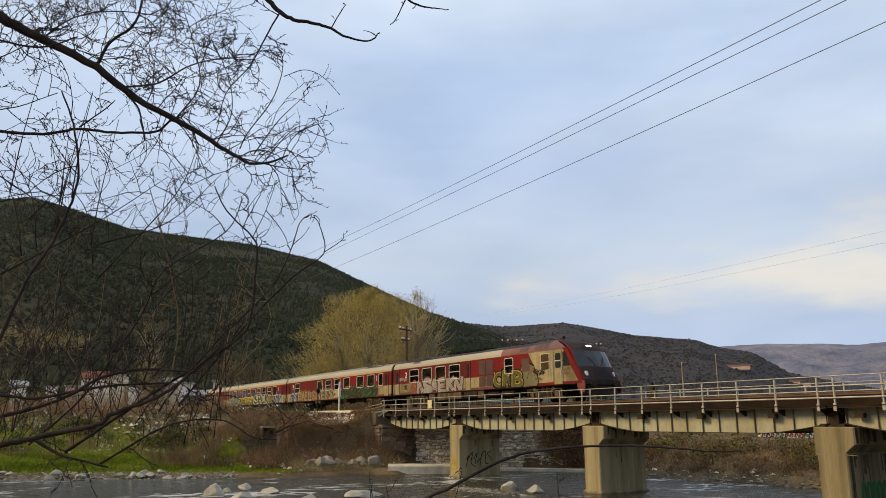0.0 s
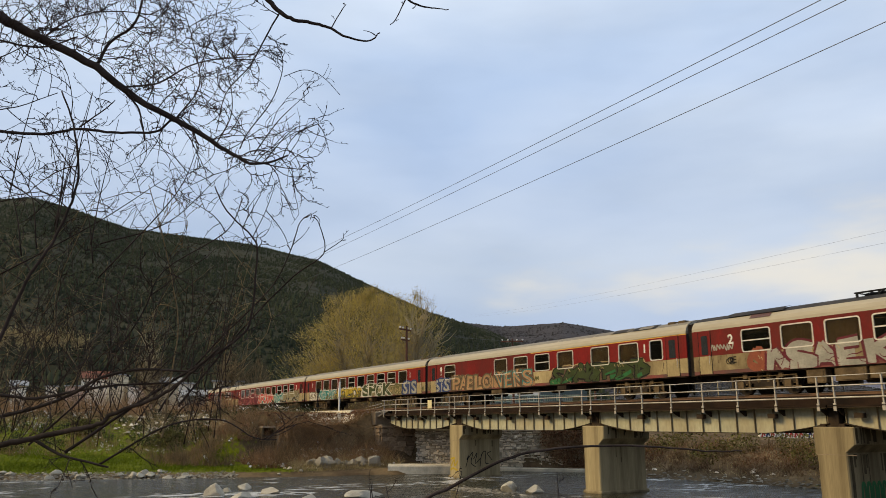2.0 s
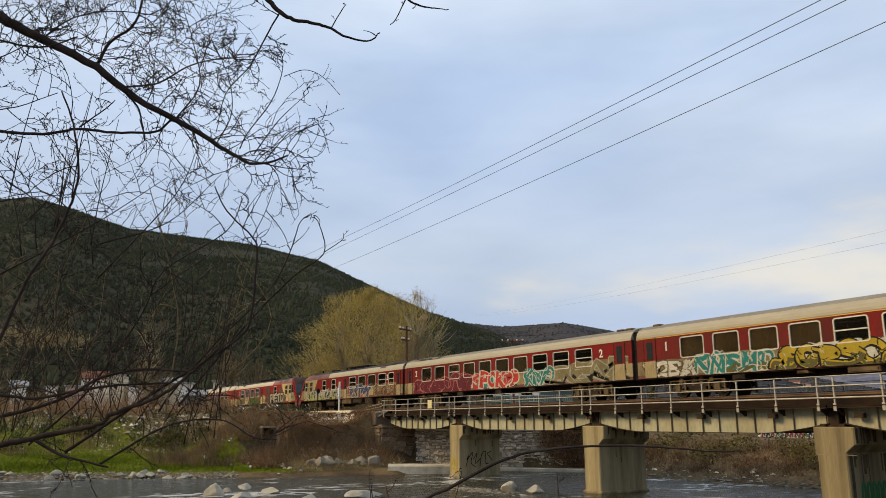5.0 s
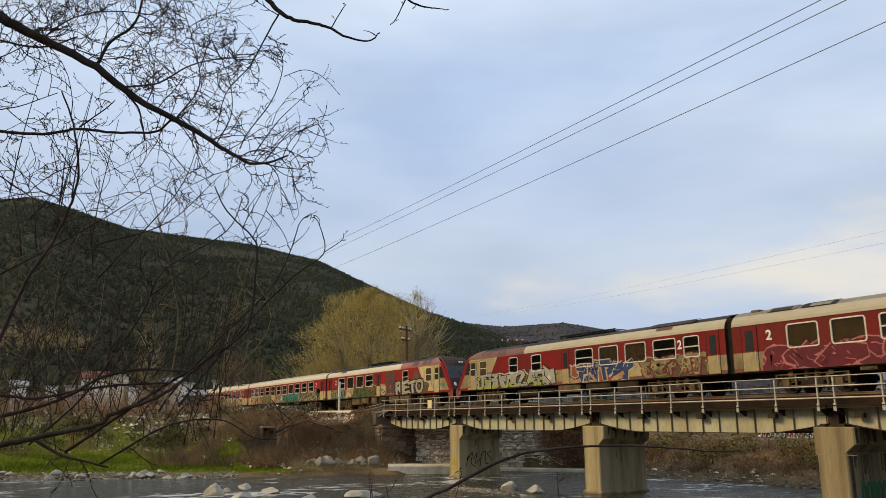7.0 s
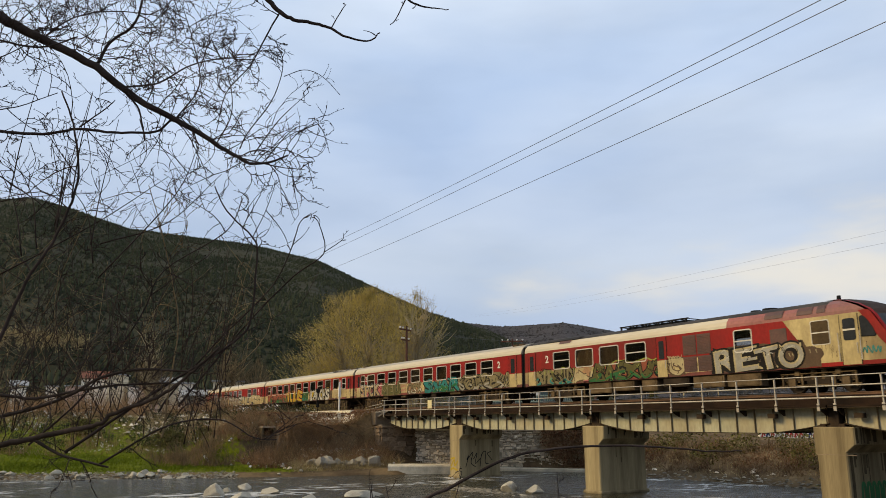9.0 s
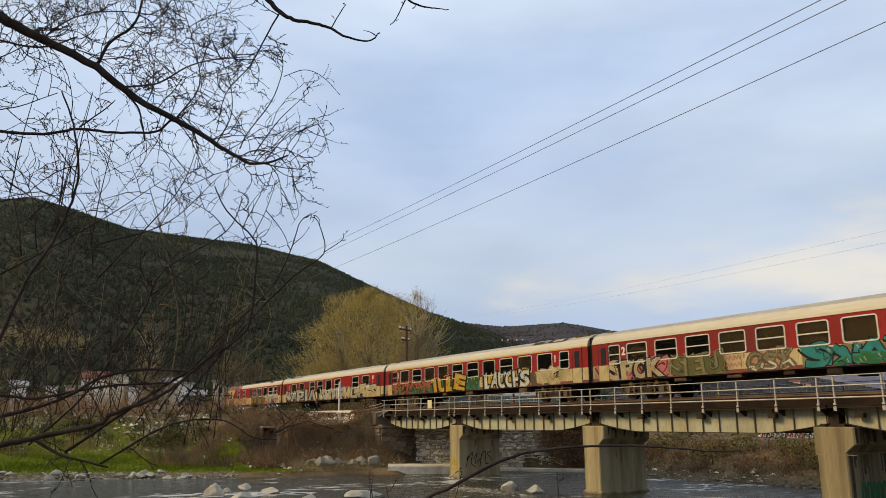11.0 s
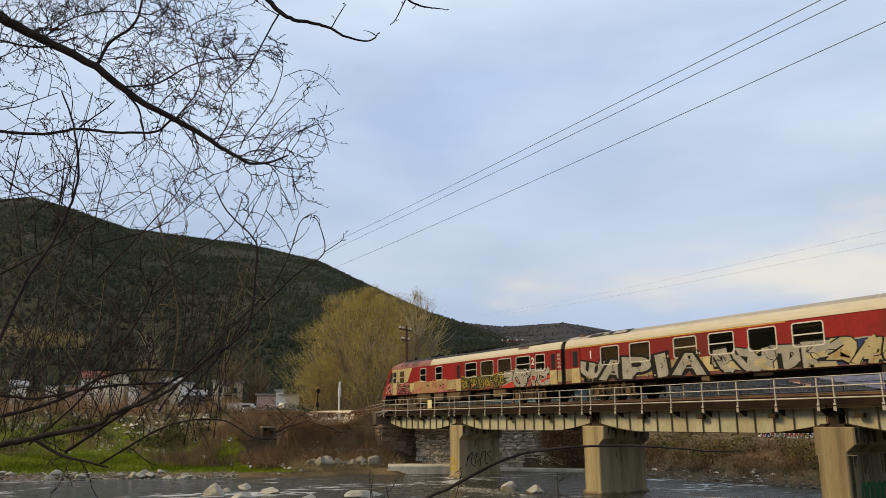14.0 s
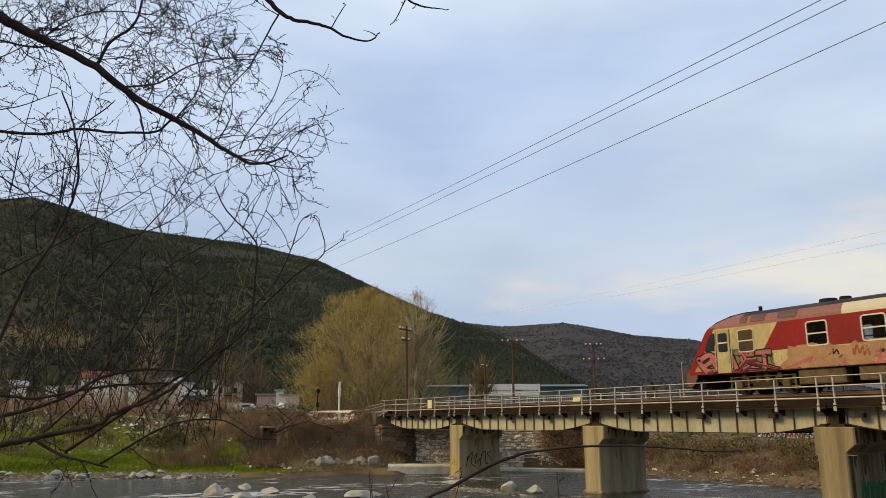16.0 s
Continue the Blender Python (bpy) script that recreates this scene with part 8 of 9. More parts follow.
    stems("slope_grass", "dry straw-coloured grass on the slope", "grass", x, y, rng, 0.15, 0.45, 0.018, STRAW, 0.7, 0.4, 1)
    # olive and dark shrubs patching the slope behind the bridge
    for nm, label, material, count, cut_, seed in (("slope_shrubs", "olive-green low shrubs on the slope behind the bridge", OLIVE, 420, 0.05, 5.2), ("slope_bracken", "dead red-brown bracken on the slope behind the bridge", DEADLEAF, 520, 0.0, 9.4)):
        x, y = scatter(rng, count, -48, -14, 41, 60, lambda x, y, d: (d > (3.0 if material is OLIVE else 1.2)) & (d < 7.5))
        k = np.array([noise.noise(Vector((p * 0.3, r * 0.3, seed))) for p, r in zip(x, y)]) > cut_
        x, y = x[k], y[k]
        q = rng.normal(size=(len(x), 150, 3)) * (0.4, 0.4, 0.26) + np.stack([x, y, land(x, y) + 0.3], axis=1)[:, None, :]
        me = flakes(nm, q.reshape(-1, 3), 0.045, rng)
        me.materials.append(material)
        tagged(new(nm, me), label, "shrubs", kind="stuff")
    x, y = scatter(rng, 4000, -61, -55.0, 20.6, 29.4, lambda x, y, d: (d > 0.1) & (d < 6.5))
    stems("bank_straw", "dry straw and dead stalks on the railway bank", "grass", x, y, rng, 0.2, 0.7, 0.013, STRAW, 0.8, 0.4, 1, per=2)
    x, y = scatter(rng, 64, -66, -57.5, 12, 23, lambda x, y, d: (d > 4.5) & (d < 10))
    stems("bare_bushes", "pale leafless bushes on the railway bank", "bushes", x, y, rng, 0.8, 2.3, 0.016, SHOOT, 0.38, 0.2, 3, per=26)
    x, y = scatter(rng, 2200, -69, -55, 12, 21.5, lambda x, y, d: (d > 5.0) & (d < 15) & (rng.random(len(x)) < np.interp(y, [12, 18], [0.15, 0.95])))
    stems("bank_scrub", "sparse red-brown scrub at the edge of the turf", "brush", x, y, rng, 0.3, 0.9, 0.014, BRUSHBARK, 0.75, 0.4, 2, per=6)
    x, y = scatter(rng, 260, -70, -55, 17, 29, lambda x, y, d: (d > 2.5) & (d < 11))
    q = np.stack([x, y, land(x, y) + 0.15], axis=1)
    me = flakes("bank_litter", q[::2], 0.11, rng, 1.6)
    me.materials.append(SHEDWHITE)
    tagged(new("bank_litter", me), "scraps of pale litter caught on the bank", "litter", kind="stuff")
    x, y = scatter(rng, 300, -125, -93, 24.2, 28.4, lambda x, y, d: d > 2)
    stems("lineside_brush", "tall bare brown brush beside the railway line", "brush", x, y, rng, 0.9, 3.2, 0.015, BRUSHBARK, 0.25, 0.18, 3, per=7)
    x, y = scatter(rng, 460, -112, -80, 38.0, 56, lambda x, y, d: np.hypot(x + 96, y - 47) < 12)
    stems("willow_thicket", "pale olive leafless shoots crowding under the willow", "brush", x, y, rng, 1.2, 4.6, 0.022, SHOOT, 0.35, 0.2, 3, per=9)
    x, y = scatter(rng, 520, -165, -104, 2, 25.5, lambda x, y, d: y < -0.165 * x + 2)
    stems("village_brush", "tall leafless brown brush before the houses", "brush", x, y, rng, 1.0, 4.2, 0.022, BRUSHBARK, 0.3, 0.2, 3, per=8)
    # dark leafy bushes
    x, y = scatter(rng, 260, -90, -60, -20, 27, lambda x, y, d: (d > 13) & (d < 30))
    c = []
    for a, b in zip(x, y):
        q = rng.normal(size=(240, 3)) * (0.42, 0.42, 0.28)
        c.append(q + (a, b, spot(a, b) + 0.3))
    me = flakes("bank_bushes", np.concatenate(c), 0.07, rng)
    me.materials.append(LEAF)
    tagged(new("bank_bushes", me), "small dark green bushes among the brushwood", "bushes", kind="stuff")
    # scattered white flowers and litter on the bank
    x, y = scatter(rng, 1500, -92, -60, -10, 27, lambda x, y, d: (d > 12) & (d < 32))
    k = patch(x * 1.6, y * 1.6) > 0.22
    x, y = x[k], y[k]
    q = np.stack([x, y, land(x, y) + rng.uniform(0.2, 0.9, len(x))], axis=1)
    q = np.repeat(q, 5, axis=0) + rng.normal(size=(len(q) * 5, 3)) * 0.14
    me = flakes("pale_blossom", q, 0.07, rng)
    me.materials.append(SHEDWHITE)
    tagged(new("pale_blossom", me), "patches of pale blossom on low bank shrubs", "blossom", kind="stuff")


build_greenery()

# ---- trees ----


def budding_tree(x, y, height, half, seed, leaves, name, label, bark, bud, twigs=7000, leaf=0.12, stems_n=11, skew=0.0):
    """A many-stemmed tree: tapered trunks fanning out, limbs, fine upright twigs and small buds, with an uneven outline."""
    rng = np.random.default_rng(seed)
    z0 = spot(x, y) - 0.2
    t = thing(name, label, "tree", at=pose(x, y, z0))
    hs = np.array([0, 0.05, 0.25, 0.5, 0.75, 0.92, 1.0])
    ws = np.array([0.78, 0.98, 1.0, 0.93, 0.76, 0.46, 0.0])
    ends = []
    for i in range(stems_n):
        a = i / stems_n * 6.283 + rng.uniform(-0.2, 0.2)
        r = half * rng.uniform(0.12, 0.62)
        h = height * rng.uniform(0.5, 0.86) * (1 - 0.3 * r / half)
        tip = Vector((math.cos(a) * r, math.sin(a) * r, h))
        path = smooth_path([Vector((math.cos(a) * 0.35, math.sin(a) * 0.35, 0)), Vector((tip.x * 0.35 + rng.normal() * 0.3, tip.y * 0.35 + rng.normal() * 0.3, h * 0.38)), Vector((tip.x * 0.72 + rng.normal() * 0.3, tip.y * 0.72 + rng.normal() * 0.3, h * 0.72)), tip], 4)
        g = Geo()
        g.tube(path, [0.24 * (1 - k / len(path)) + 0.03 for k in range(len(path))], 7)
        part("trunk", g, bark, t)
        ends.append(path)
    g = Geo()
    for path in ends:
        for k in range(3, len(path)):
            for _ in range(4):
                p = path[k]
                d = Vector((p.x + rng.normal() * 2.2, p.y + rng.normal() * 2.2, abs(rng.normal()) * 2.2 + 1.8)).normalized()
                ln = rng.uniform(1.5, 4.0)
                mid = p + d * ln * 0.5 + Vector((rng.normal() * 0.25, rng.normal() * 0.25, 0.1))
                g.tube([p, mid, p + d * ln + Vector((0, 0, 0.4))], [0.085, 0.055, 0.018], 4)
    tagged(part("limb_spray", g, bark, t), kind="stuff")
    n = twigs
    h = rng.random(n) ** 0.85
    a = rng.random(n) * 6.283
    lump = 1 + 0.15 * np.sin(a * 5 + seed) + 0.14 * np.sin(a * 3 + h * 9 + seed) + 0.13 * np.sin(h * 23 + a * 4)
    r = half * np.interp(h, hs, ws) * lump * np.sqrt(rng.random(n)) ** 0.7
    p = np.stack([np.cos(a) * r, np.sin(a) * r, h * height * 0.95 * (0.94 + 0.06 * lump)], axis=1)
    gap = np.array([noise.noise(Vector(q) * 0.42 + Vector((seed, 0, 0))) for q in p])
    p = p[gap > -0.1]
    n = len(p)
    out = p * (1, 1, 0.25) / half
    out[:, 2] += 0.9
    me = ribbons("twigs", p, out + rng.normal(size=(n, 3)) * 0.3, rng.uniform(0.6, 1.7, n), rng.uniform(0.010, 0.022, n), 0.15, rng, 2)
    me.materials.append(bud if leaves else bark)
    if leaves:
        me.materials.append(bark)
        slot = np.repeat((np.arange(n) % 5 < 2).astype(np.int32), 6)
        me.polygons.foreach_set("material_index", slot)
    tw = tagged(new("twig_spray", me), kind="stuff")
    tw.parent = t
    if leaves:
        q = p[rng.integers(0, n, leaves)] + rng.normal(size=(leaves, 3)) * 0.45 + (0, 0, 0.5)
        me = flakes("buds", q, leaf, rng)
        me.materials.append(bud)
        b = tagged(new("bud_spray", me), kind="stuff")
        b.parent = t
    return t


budding_tree(-96.8, 46.0, 17.7, 10.5, 3, 34000, "budding_willow", "broad willow with yellow-green spring buds behind the railway", PALEBARK, BUDS, 19000, 0.085)
budding_tree(-88.5, 48.5, 16.6, 4.2, 4, 1500, "bare_poplar", "tall sparse pale poplar just coming into bud", PALEBARK, BUDS, 1300, 0.09, 6)
budding_tree(-104.0, 42.2, 9.0, 4.6, 5, 7000, "budding_shrub_tree", "low yellow-green budding willow beside the line", PALEBARK, BUDS, 2200, 0.10, 7)
budding_tree(-112.0, 74.5, 10.5, 2.6, 6, 600, "bare_tree", "slender bare reddish tree near the warehouse", SHOOT, SHOOT, 900, 0.08, 4)
budding_tree(-137, 24.1, 18.0, 1.9, 12, 0, "bare_tree", "tall slender pale bare tree among the houses", PALEBARK, PALEBARK, 450, 0.08, 2)
budding_tree(-135, 37.5, 11.5, 3.4, 7, 0, "bare_tree", "leafless reddish-brown tree among the houses", SHOOT, SHOOT, 1500, 0.08, 5)
budding_tree(-133, 41.5, 10.0, 2.6, 8, 0, "bare_tree", "leafless reddish-brown tree among the houses", SHOOT, SHOOT, 1100, 0.08, 4)
budding_tree(-140, 25.5, 11.0, 3.0, 9, 0, "bare_tree", "leafless reddish-brown tree among the houses", SHOOT, SHOOT, 1100, 0.08, 4)


def conifers():
    rng = np.random.default_rng(29)
    base_v, base_f = [], []
    for z0, z1, r in ((0.15, 0.5, 0.30), (0.33, 0.72, 0.24), (0.55, 0.88, 0.17), (0.74, 1.05, 0.09)):
        o, n = len(base_v), 9
        base_v += [(math.cos(i * 2 * math.pi / n) * r * (1 + 0.3 * math.sin(i * 2.3 + z0 * 9)), math.sin(i * 2 * math.pi / n) * r * (1 + 0.3 * math.cos(i * 1.9 + z0)), z0 + 0.05 * math.sin(i * 3.1)) for i in range(n)] + [(0.0, 0.0, z1)]
        base_f += [(o + i, o + (i + 1) % n, o + n) for i in range(n)]
    n = 1500
    az = np.radians(rng.uniform(-104, -47, n))
    r = rng.uniform(185, 300, n)
    p = np.stack([np.sin(az) * r, np.cos(az) * r, np.full(n, 4.0)], axis=1)
    h = rng.uniform(5, 11, n)
    me = crowd("tree_belt", base_v, base_f, p, np.stack([h * 0.9, h * 0.9, h], axis=1), rng.random(n) * 6.28)
    me.materials.append(FOREST)
    tagged(new("tree_belt", me), "belt of dark evergreen trees at the foot of the hill", "trees", kind="stuff")


conifers()

# ---- the bare tree and brush close to the camera ----
NEAR_RNG = random.Random(77)


def nearby(u, w, d):
    """A point d metres ahead of the standpoint, u to its right and w above it."""
    return EYE + AHEAD * d + ASIDE * u + Vector((0, 0, w))


def twig(g, p, d, ln, r, level, curl=0.25, spurs=True, droop=0.0):
    """A wavering twig with side twigs."""
    R = NEAR_RNG
    n = 6 if level > 0 else 5
    bend = Vector((R.gauss(0, 1), R.gauss(0, 1), R.gauss(0, 1))) * curl * 0.9
    pts, q, way = [p], p.copy(), d.normalized()
    for i in range(n):
        way = (way + bend + Vector((R.gauss(0, 0.13), R.gauss(0, 0.13), R.gauss(0, 0.13) - droop))).normalized()
        q = q + way * ln / n
        pts.append(q.copy())
    g.tube(pts, [r * (1 - 0.6 * i / n) for i in range(n + 1)], 4 if r > 0.003 else 3)
    for i in range(1, n + 1):
        if level > 0 and R.random() < 0.55:
            side = Vector((R.gauss(0, 1), R.gauss(0, 1), R.gauss(0, 1)))
            dd = (pts[i] - pts[i - 1]).normalized() + side * 0.6
            twig(g, pts[i], dd, ln * R.uniform(0.35, 0.65), max(r * 0.78, 0.0021), level - 1, curl, spurs, droop)
        elif spurs and R.random() < 0.5:
            side = Vector((R.gauss(0, 1), R.gauss(0, 1), R.gauss(0, 1) + 0.5)).normalized()
            e = pts[i]
            g.tube([e, e + (way + side).normalized() * R.uniform(0.008, 0.022)], [r * 1.25, r * 0.7], 3)


def limb(tree, pts, d0, r0, r1, twigs=0, lo=0.2, hi=0.5, level=1, up=0.4, material=None, d1=None, curl=0.25, name="limb", droop=0.0, lean=0.0):
    """A limb through a few points (right, up) at depth d0 to d1, with twigs along it."""
    R = NEAR_RNG
    d1 = d0 if d1 is None else d1
    n = len(pts)
    path = smooth_path([nearby(u, w, d0 + (d1 - d0) * i / (n - 1)) for i, (u, w) in enumerate(pts)], 5)
    m = len(path)
    path = [p + Vector((R.gauss(0, 1), R.gauss(0, 1), R.gauss(0, 1))) * min(r0 * 0.12, 0.003) for p in path]
    g = Geo()
    g.tube(path, [r0 + (r1 - r0) * (i / (m - 1)) ** 0.8 for i in range(m)], 8 if r0 > 0.01 else 5)
    o = part(name, g, material or BARK, tree, smooth=True)
    if twigs:
        g = Geo()
        for _ in range(max(2, int(twigs * 0.5))):
            i = R.randrange(1, m)
            along = (path[i] - path[i - 1]).normalized()
            side = along.cross(AHEAD).normalized() * R.choice((-1, 1))
            if side.z < 0 and R.random() < up:
                side = -side
            d = side + along * R.uniform(0.1, 0.9) + AHEAD * R.gauss(0, 0.6) + Vector((0, 0, 0.15)) + ASIDE * lean
            twig(g, path[i], d, R.uniform(lo, hi), min(r0 * 0.55, 0.004), level, curl, True, droop)
        tagged(part("twig_spray", g, TWIG if material is None else material, o), kind="stuff")
    return o


near_tree = thing("bare_riverside_tree", "dark leafless riverside tree with drooping limbs and fine twigs", "tree")
g = Geo()
tb = nearby(-4.75, 0, 5.0)
tz = spot(tb.x, tb.y)
trunk_pts = [(-4.8, tz - EYE_Z - 0.3), (-4.75, -0.5), (-4.65, 1.2), (-4.6, 2.6), (-4.45, 3.8), (-4.2, 5.2)]
g.tube(smooth_path([nearby(u, w, 5.0) for u, w in trunk_pts], 5), [0.24 - 0.006 * i for i in range(26)], 12)
part("trunk", g, BARK, near_tree, smooth=True)
limb(near_tree, [(-4.55, 3.5), (-3.7, 3.14), (-3.18, 2.84), (-2.92, 2.7), (-2.53, 2.5), (-2.15, 2.22), (-1.78, 2.01), (-1.49, 1.83), (-1.29, 1.73), (-1.06, 1.79)], 5.0, 0.052, 0.006, 60, 0.25, 0.6, 2, 0.8)
limb(near_tree, [(-2.44, 2.48), (-2.37, 2.64), (-2.2, 2.8), (-2.15, 3.11), (-2.0, 3.4)], 5.0, 0.012, 0.006, 40, 0.25, 0.6, 2, lean=0.5)
limb(near_tree, [(-2.24, 2.3), (-2.0, 2.33), (-1.81, 2.45), (-1.62, 2.51), (-1.38, 2.53)], 5.0, 0.008, 0.003, 34, 0.12, 0.3, 2)
limb(near_tree, [(-1.37, 1.77), (-1.12, 1.71), (-0.94, 1.69)], 5.0, 0.006, 0.002, 8, 0.1, 0.3, 1)
limb(near_tree, [(-4.6, 1.9), (-3.8, 2.08), (-3.23, 2.0), (-3.07, 1.97), (-2.77, 1.95), (-2.52, 1.99), (-2.28, 1.96), (-1.99, 1.97), (-1.9, 2.04), (-1.82, 2.07)], 5.0, 0.014, 0.007, 40, 0.2, 0.6, 1, 0.3, droop=0.06)
limb(near_tree, [(-2.52, 2.0), (-2.36, 2.13), (-2.29, 2.2)], 5.0, 0.006, 0.003, 6, 0.1, 0.3, 1)
limb(near_tree, [(-2.22, 2.25), (-2.12, 2.13), (-2.06, 1.9)], 5.0, 0.008, 0.005, 3, 0.1, 0.25, 1)
limb(near_tree, [(-4.6, 2.85), (-3.8, 2.76), (-3.32, 2.67), (-3.15, 2.62), (-2.82, 2.55), (-2.55, 2.63)], 4.9, 0.014, 0.005, 45, 0.25, 0.6, 2)
limb(near_tree, [(-1.4, 1.84), (-1.35, 1.96), (-1.2, 2.19), (-1.13, 2.45), (-1.18, 2.6), (-1.32, 2.62)], 5.0, 0.005, 0.002, 20, 0.1, 0.26, 1)
limb(near_tree, [(-1.3, 1.8), (-1.14, 2.05), (-0.94, 2.26)], 5.0, 0.005, 0.002, 6, 0.1, 0.24, 1)
limb(near_tree, [(-1.22, 1.76), (-1.04, 1.98), (-0.9, 2.02)], 5.0, 0.004, 0.002, 5, 0.1, 0.3, 1)
limb(near_tree, [(-1.12, 2.38), (-0.98, 2.43), (-0.85, 2.38), (-0.72, 2.24)], 5.0, 0.003, 0.0022, 3, 0.05, 0.15, 0)
limb(near_tree, [(-1.6, 1.9), (-1.5, 2.15), (-1.55, 2.45), (-1.7, 2.75)], 5.1, 0.005, 0.002, 26, 0.12, 0.32, 2)
limb(near_tree, [(-1.95, 2.12), (-1.78, 2.4), (-1.85, 2.75), (-1.95, 3.05)], 5.2, 0.006, 0.003, 34, 0.2, 0.5, 2)
limb(near_tree, [(-3.0, 2.75), (-2.75, 2.95), (-2.4, 3.0), (-1.9, 2.92)], 5.2, 0.007, 0.003, 40, 0.2, 0.5, 2)
limb(near_tree, [(-4.3, 4.6), (-3.0, 4.3), (-2.0, 3.75), (-1.41, 3.16), (-1.28, 3.0), (-1.17, 2.88), (-1.07, 2.82), (-0.91, 2.79), (-0.8, 2.75), (-0.66, 2.67), (-0.52, 2.66), (-0.45, 2.72)], 5.0, 0.03, 0.004, 8, 0.05, 0.14, 0)
limb(near_tree, [(-0.8, 2.75), (-0.73, 2.89), (-0.7, 2.94)], 5.0, 0.005, 0.003, 3, 0.04, 0.08, 0)
limb(near_tree, [(-1.17, 2.88), (-1.23, 2.76), (-1.3, 2.6), (-1.37, 2.45), (-1.52, 2.25), (-1.57, 1.96)], 5.0, 0.007, 0.003, 18, 0.15, 0.4, 1)
limb(near_tree, [(-2.6, 4.1), (-1.2, 3.7), (-0.39, 3.16), (-0.28, 3.0), (-0.16, 2.93), (-0.06, 2.91), (0.04, 2.9)], 5.0, 0.016, 0.003, 5, 0.05, 0.12, 0)
limb(near_tree, [(-0.27, 2.98), (-0.34, 2.82), (-0.38, 2.78)], 5.0, 0.005, 0.003, 2, 0.03, 0.07, 0)
limb(near_tree, [(-4.6, 2.2), (-3.6, 2.42), (-3.2, 2.5), (-2.9, 2.66)], 5.0, 0.008, 0.003, 24, 0.15, 0.45, 2)
limb(near_tree, [(-4.6, 2.5), (-3.5, 2.2), (-3.1, 2.18), (-2.75, 2.3)], 5.1, 0.007, 0.003, 20, 0.15, 0.45, 2)
# drooping shoots under the main limb, knobbly upright ones beside the lower limb
for k in range(11):
    u = NEAR_RNG.uniform(-3.4, -1.4)
    w = 1.95 + NEAR_RNG.uniform(-0.1, 0.2)
    ln = NEAR_RNG.uniform(0.25, 0.7)
    s = NEAR_RNG.uniform(-0.3, 0.3)
    limb(near_tree, [(u, w), (u + s * 0.2 + 0.08, w - ln * 0.5), (u + s, w - ln)], NEAR_RNG.uniform(4.8, 5.3), 0.003, 0.0016, 4, 0.08, 0.3, 1, 0.2)
for k in range(9):
    u = NEAR_RNG.uniform(-2.75, -2.25)
    w = NEAR_RNG.uniform(1.0, 1.5)
    s = NEAR_RNG.gauss(0.0, 0.16)
    limb(near_tree, [(u, w), (u + s * 0.3, w + 0.35), (u + s, w + NEAR_RNG.uniform(0.55, 0.95))], NEAR_RNG.uniform(4.5, 5.0), 0.005, 0.002, 6, 0.06, 0.3, 1, 0.8)
for u0, w0, u1, w1, u2, w2 in ((-3.25, 1.3, -2.9, 1.45, -2.3, 1.5), (-2.9, 0.95, -2.3, 1.3, -1.85, 1.62), (-2.35, 1.2, -1.9, 1.35, -1.55, 1.7), (-3.2, 1.75, -2.75, 1.45, -2.45, 1.15), (-2.2, 0.9, -1.75, 1.45, -1.62, 1.8)):
    limb(near_tree, [(u0, w0), (u1, w1), (u2, w2)], NEAR_RNG.uniform(4.6, 5.2), 0.0055, 0.002, 12, 0.08, 0.4, 1, 0.7)

brush = thing("riverside_brush", "tangled bare brown riverside brush with long arching stems", "shrub")
B = dict(material=SHOOT)
limb(brush, [(-2.66, -0.2), (-2.61, -0.16), (-2.05, 0.23), (-1.52, 0.58), (-1.41, 0.76), (-1.39, 1.23), (-1.43, 1.36), (-1.64, 1.57), (-1.74, 1.76)], 5.6, 0.013, 0.0045, 24, 0.2, 0.6, 1)
limb(brush, [(-1.43, 1.36), (-1.34, 1.57), (-1.27, 1.81)], 5.6, 0.004, 0.002, 5, 0.06, 0.2, 0)
limb(brush, [(-1.34, 1.57), (-1.21, 1.41), (-1.14, 1.25)], 5.6, 0.004, 0.002, 3, 0.06, 0.2, 0)
limb(brush, [(-2.1, 0.08), (-2.03, 0.2), (-1.72, 0.58), (-1.32, 1.01), (-1.18, 1.3), (-1.12, 1.52), (-1.04, 1.6)], 5.8, 0.009, 0.003, 10, 0.05, 0.2, 0)
limb(brush, [(-1.99, 0.12), (-1.94, 0.2), (-1.5, 0.76), (-1.17, 1.12), (-0.94, 1.3), (-0.98, 1.53), (-1.03, 1.61)], 5.9, 0.009, 0.003, 9, 0.05, 0.18, 0)
limb(brush, [(-0.94, 1.31), (-0.8, 1.41), (-0.79, 1.47)], 5.9, 0.004, 0.002, 3, 0.04, 0.12, 0)
limb(brush, [(-2.85, -0.12), (-2.75, 0.19), (-2.65, 0.51), (-2.54, 0.84), (-2.41, 1.08), (-2.33, 1.3), (-2.29, 1.52), (-2.36, 1.86), (-2.46, 2.09)], 4.6, 0.014, 0.005, 22, 0.2, 0.7, 1)
limb(brush, [(-1.96, -0.1), (-1.95, -0.04), (-1.93, 0.27), (-1.9, 0.67), (-1.97, 1.0), (-2.09, 1.42), (-2.2, 1.73)], 5.5, 0.008, 0.003, 20, 0.2, 0.6, 1, **B)
limb(brush, [(-2.72, -0.14), (-2.69, -0.11), (-2.39, 0.18), (-2.06, 0.71), (-1.93, 1.02), (-1.52, 1.3), (-1.41, 1.55)], 5.2, 0.008, 0.003, 20, 0.2, 0.6, 1)
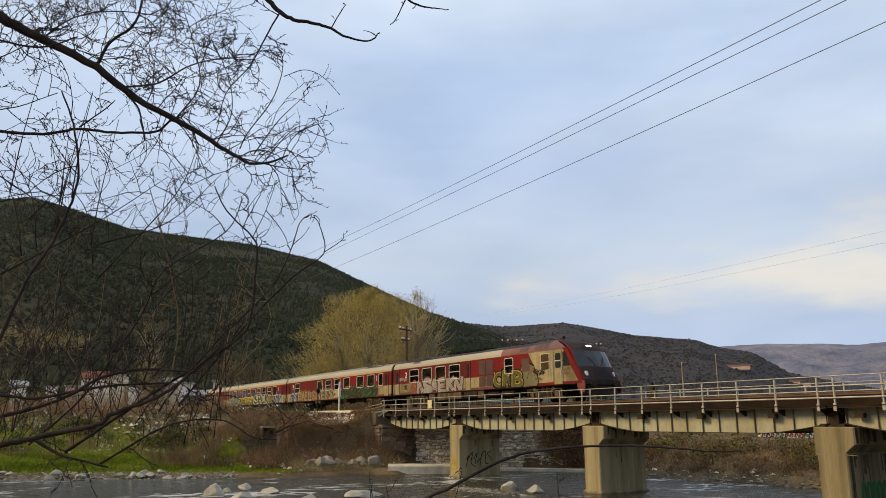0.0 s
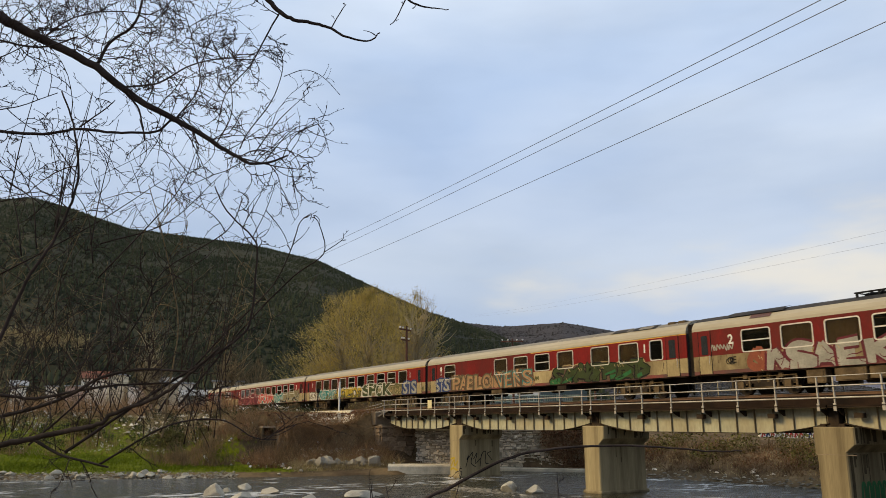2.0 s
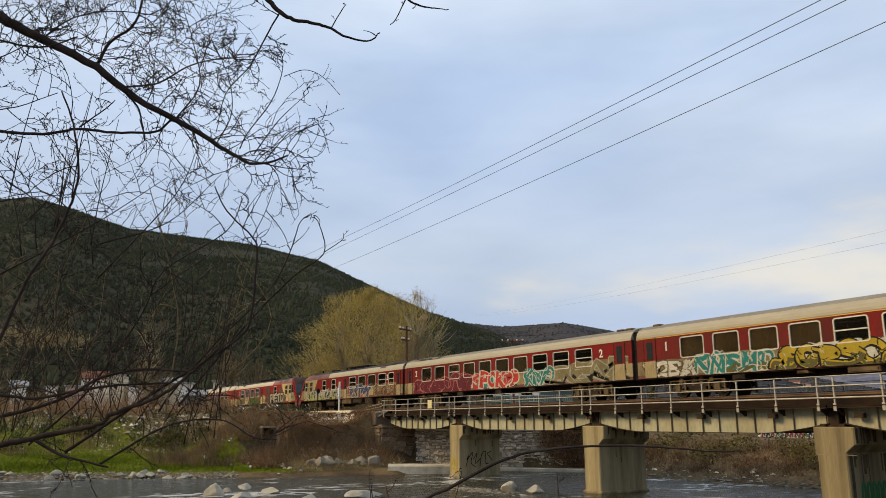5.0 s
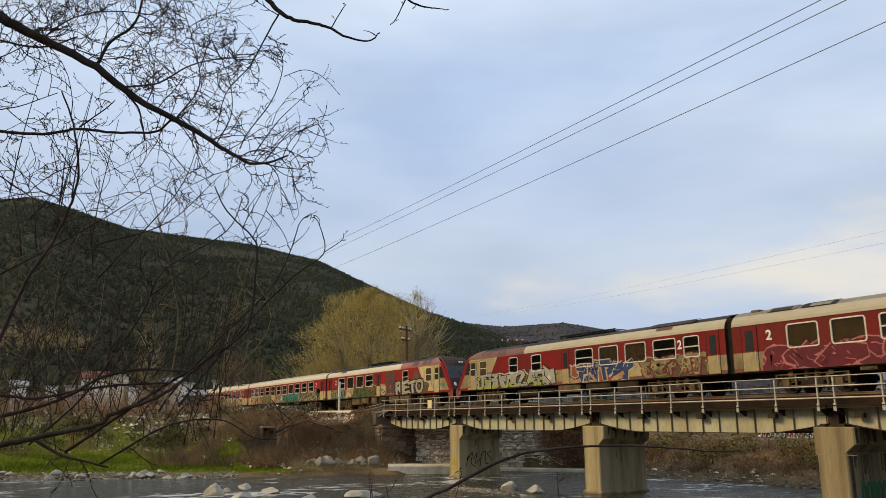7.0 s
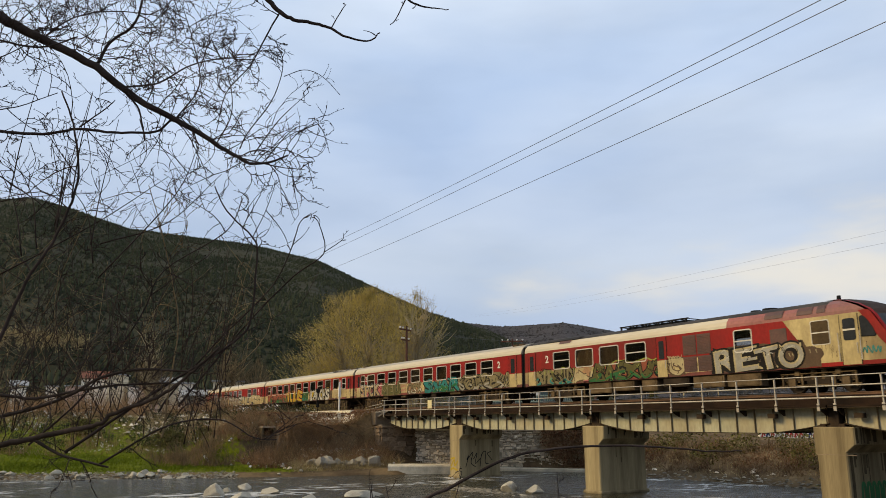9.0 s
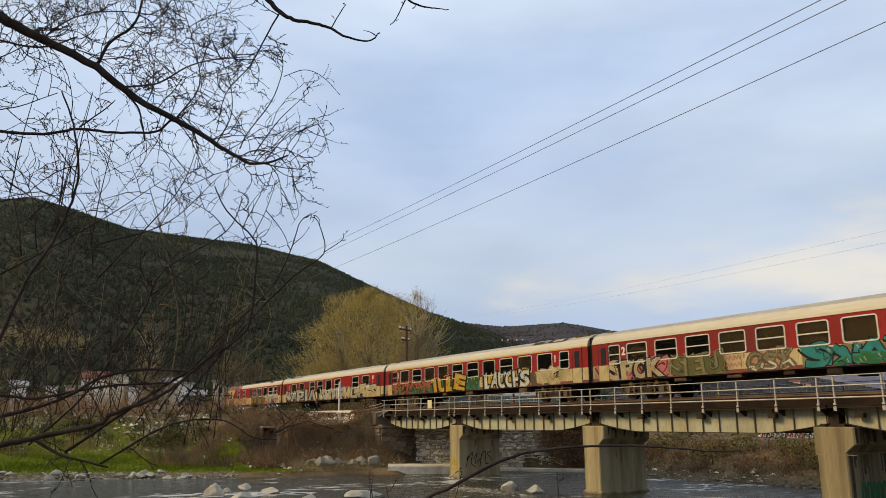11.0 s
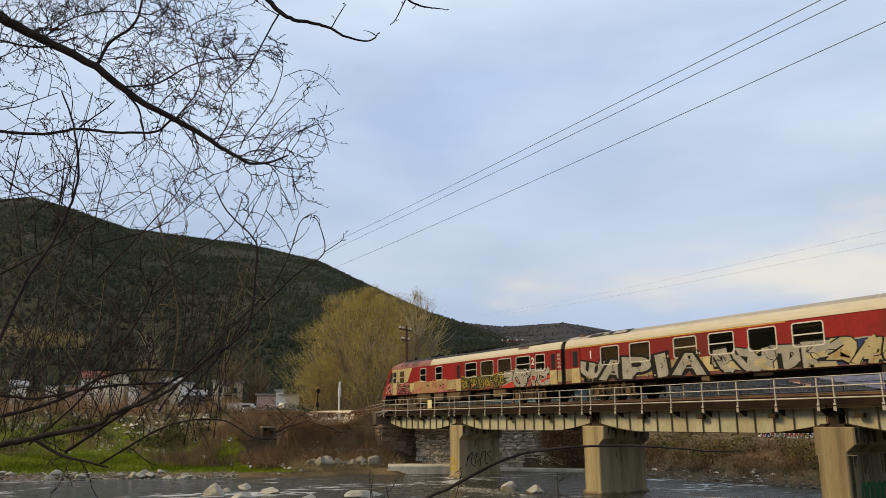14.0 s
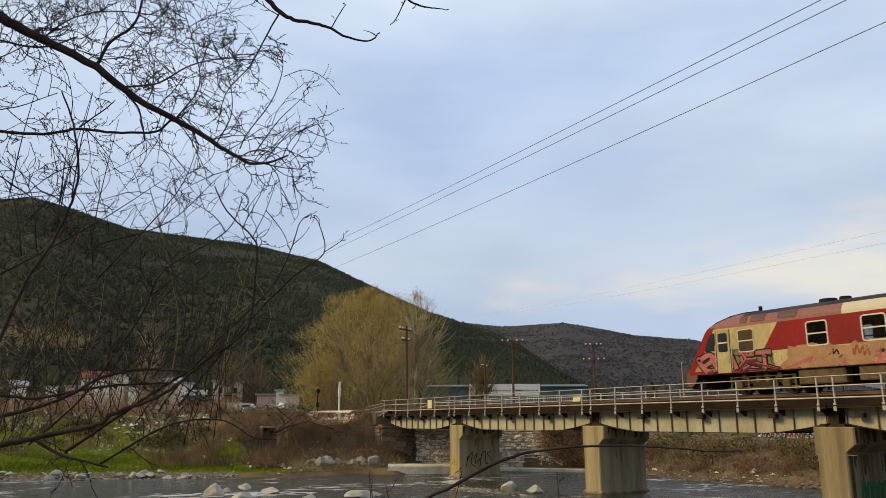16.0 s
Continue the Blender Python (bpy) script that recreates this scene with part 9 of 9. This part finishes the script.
limb(brush, [(-5.0, -1.9), (-4.6, -0.6), (-3.6, -0.3), (-2.78, -0.17), (-2.69, -0.13), (-2.49, -0.09), (-2.25, -0.04), (-2.08, 0.0), (-2.03, 0.05), (-1.82, 0.13), (-1.68, 0.2), (-1.54, 0.32), (-1.39, 0.46)], 4.8, 0.026, 0.008, 34, 0.3, 0.9, 1, 0.9, material=BRANCH)
limb(brush, [(-2.48, -0.1), (-2.3, -0.19), (-2.02, -0.26)], 4.8, 0.011, 0.006, 3, 0.1, 0.3, 1, material=BRANCH)
limb(brush, [(-2.12, -0.25), (-1.99, -0.17), (-1.77, -0.04), (-1.56, 0.02), (-1.35, 0.01), (-1.17, -0.09), (-1.03, -0.1)], 4.9, 0.008, 0.003, 14, 0.2, 0.6, 1, 0.6)
limb(brush, [(-4.6, -0.4), (-3.6, -0.12), (-2.98, 0.01), (-2.88, 0.04), (-2.52, 0.14), (-2.24, 0.29), (-2.02, 0.34), (-1.8, 0.34), (-1.61, 0.32)], 5.1, 0.017, 0.006, 30, 0.3, 0.8, 1, 0.9, material=BRANCH)
limb(brush, [(-4.6, -0.1), (-3.7, 0.1), (-3.03, 0.18), (-2.72, 0.16), (-2.39, 0.22), (-2.13, 0.25), (-1.83, 0.26)], 5.2, 0.015, 0.006, 30, 0.3, 0.8, 1, 0.9, material=BRANCH)
# many thin shoots rising from the tangle
for k in range(100):
    d = NEAR_RNG.uniform(5.0, 8.0)
    u = NEAR_RNG.uniform(-4.0, -1.55) * d / 5.6
    w = NEAR_RNG.uniform(-0.25, 0.45)
    ln = NEAR_RNG.uniform(0.6, 1.8) * (1.0 if u < -2.2 else 0.75)
    s, s2 = min(NEAR_RNG.gauss(0.25, 0.5), 0.6) * (1.0 if u < -2.4 else 0.35), NEAR_RNG.gauss(0, 0.15)
    limb(brush, [(u, w), (u + s * 0.3 + s2, w + ln * 0.45), (u + s, w + ln)], d, 0.004, 0.0016, 6, 0.15, 0.5, 1, 0.6, material=TWIG if k % 3 else SHOOT, name="shoot")

arch = thing("arching_branch", "single bare brown branch arching over the river bank", "branch")
limb(arch, [(-0.7, -1.5), (-0.4, -0.75), (-0.21, -0.43), (-0.07, -0.32), (0.04, -0.27), (0.24, -0.17), (0.41, -0.12), (0.66, -0.1), (0.91, -0.1), (1.16, -0.12), (1.32, -0.12)], 3.5, 0.0115, 0.003, 3, 0.05, 0.12, 0)
for u, w, s in ((-0.32, -0.6, -0.06), (0.62, -0.55, -0.02), (-0.42, -0.6, 0.05), (0.0, -0.55, 0.1), (-0.2, -0.62, -0.1)):
    limb(arch, [(u, w), (u + s * 0.6, w + 0.15), (u + s, w + 0.3)], 4.2, 0.004, 0.002, 3, 0.04, 0.12, 0, name="shoot")


def motions():
    """The train runs through; its wheels roll on the rails."""
    times = [i * 0.25 for i in range(65)]
    for car, (dx, turn) in zip(cars, OFFSETS):
        walk(car, [(t, pose(train_x(t) + dx, TRACK_Y, RAIL_Z, 0, 0, turn)) for t in times])
    # every frame, since the wheels turn fast
    for car, (dx, turn) in zip(cars, OFFSETS):
        way = 1 if turn == 0 else -1
        for bogie in [o for o in car.children if o.name.startswith("bogie")]:
            for w in bogie.children:
                x = w.matrix_basis.translation.x
                walk(w, [(i / FPS, pose(x, 0, 0.46, 0, way * math.degrees((train_x(i / FPS) - TRAIN_X) / 0.46), 0)) for i in range(16 * FPS + 1)])


motions()
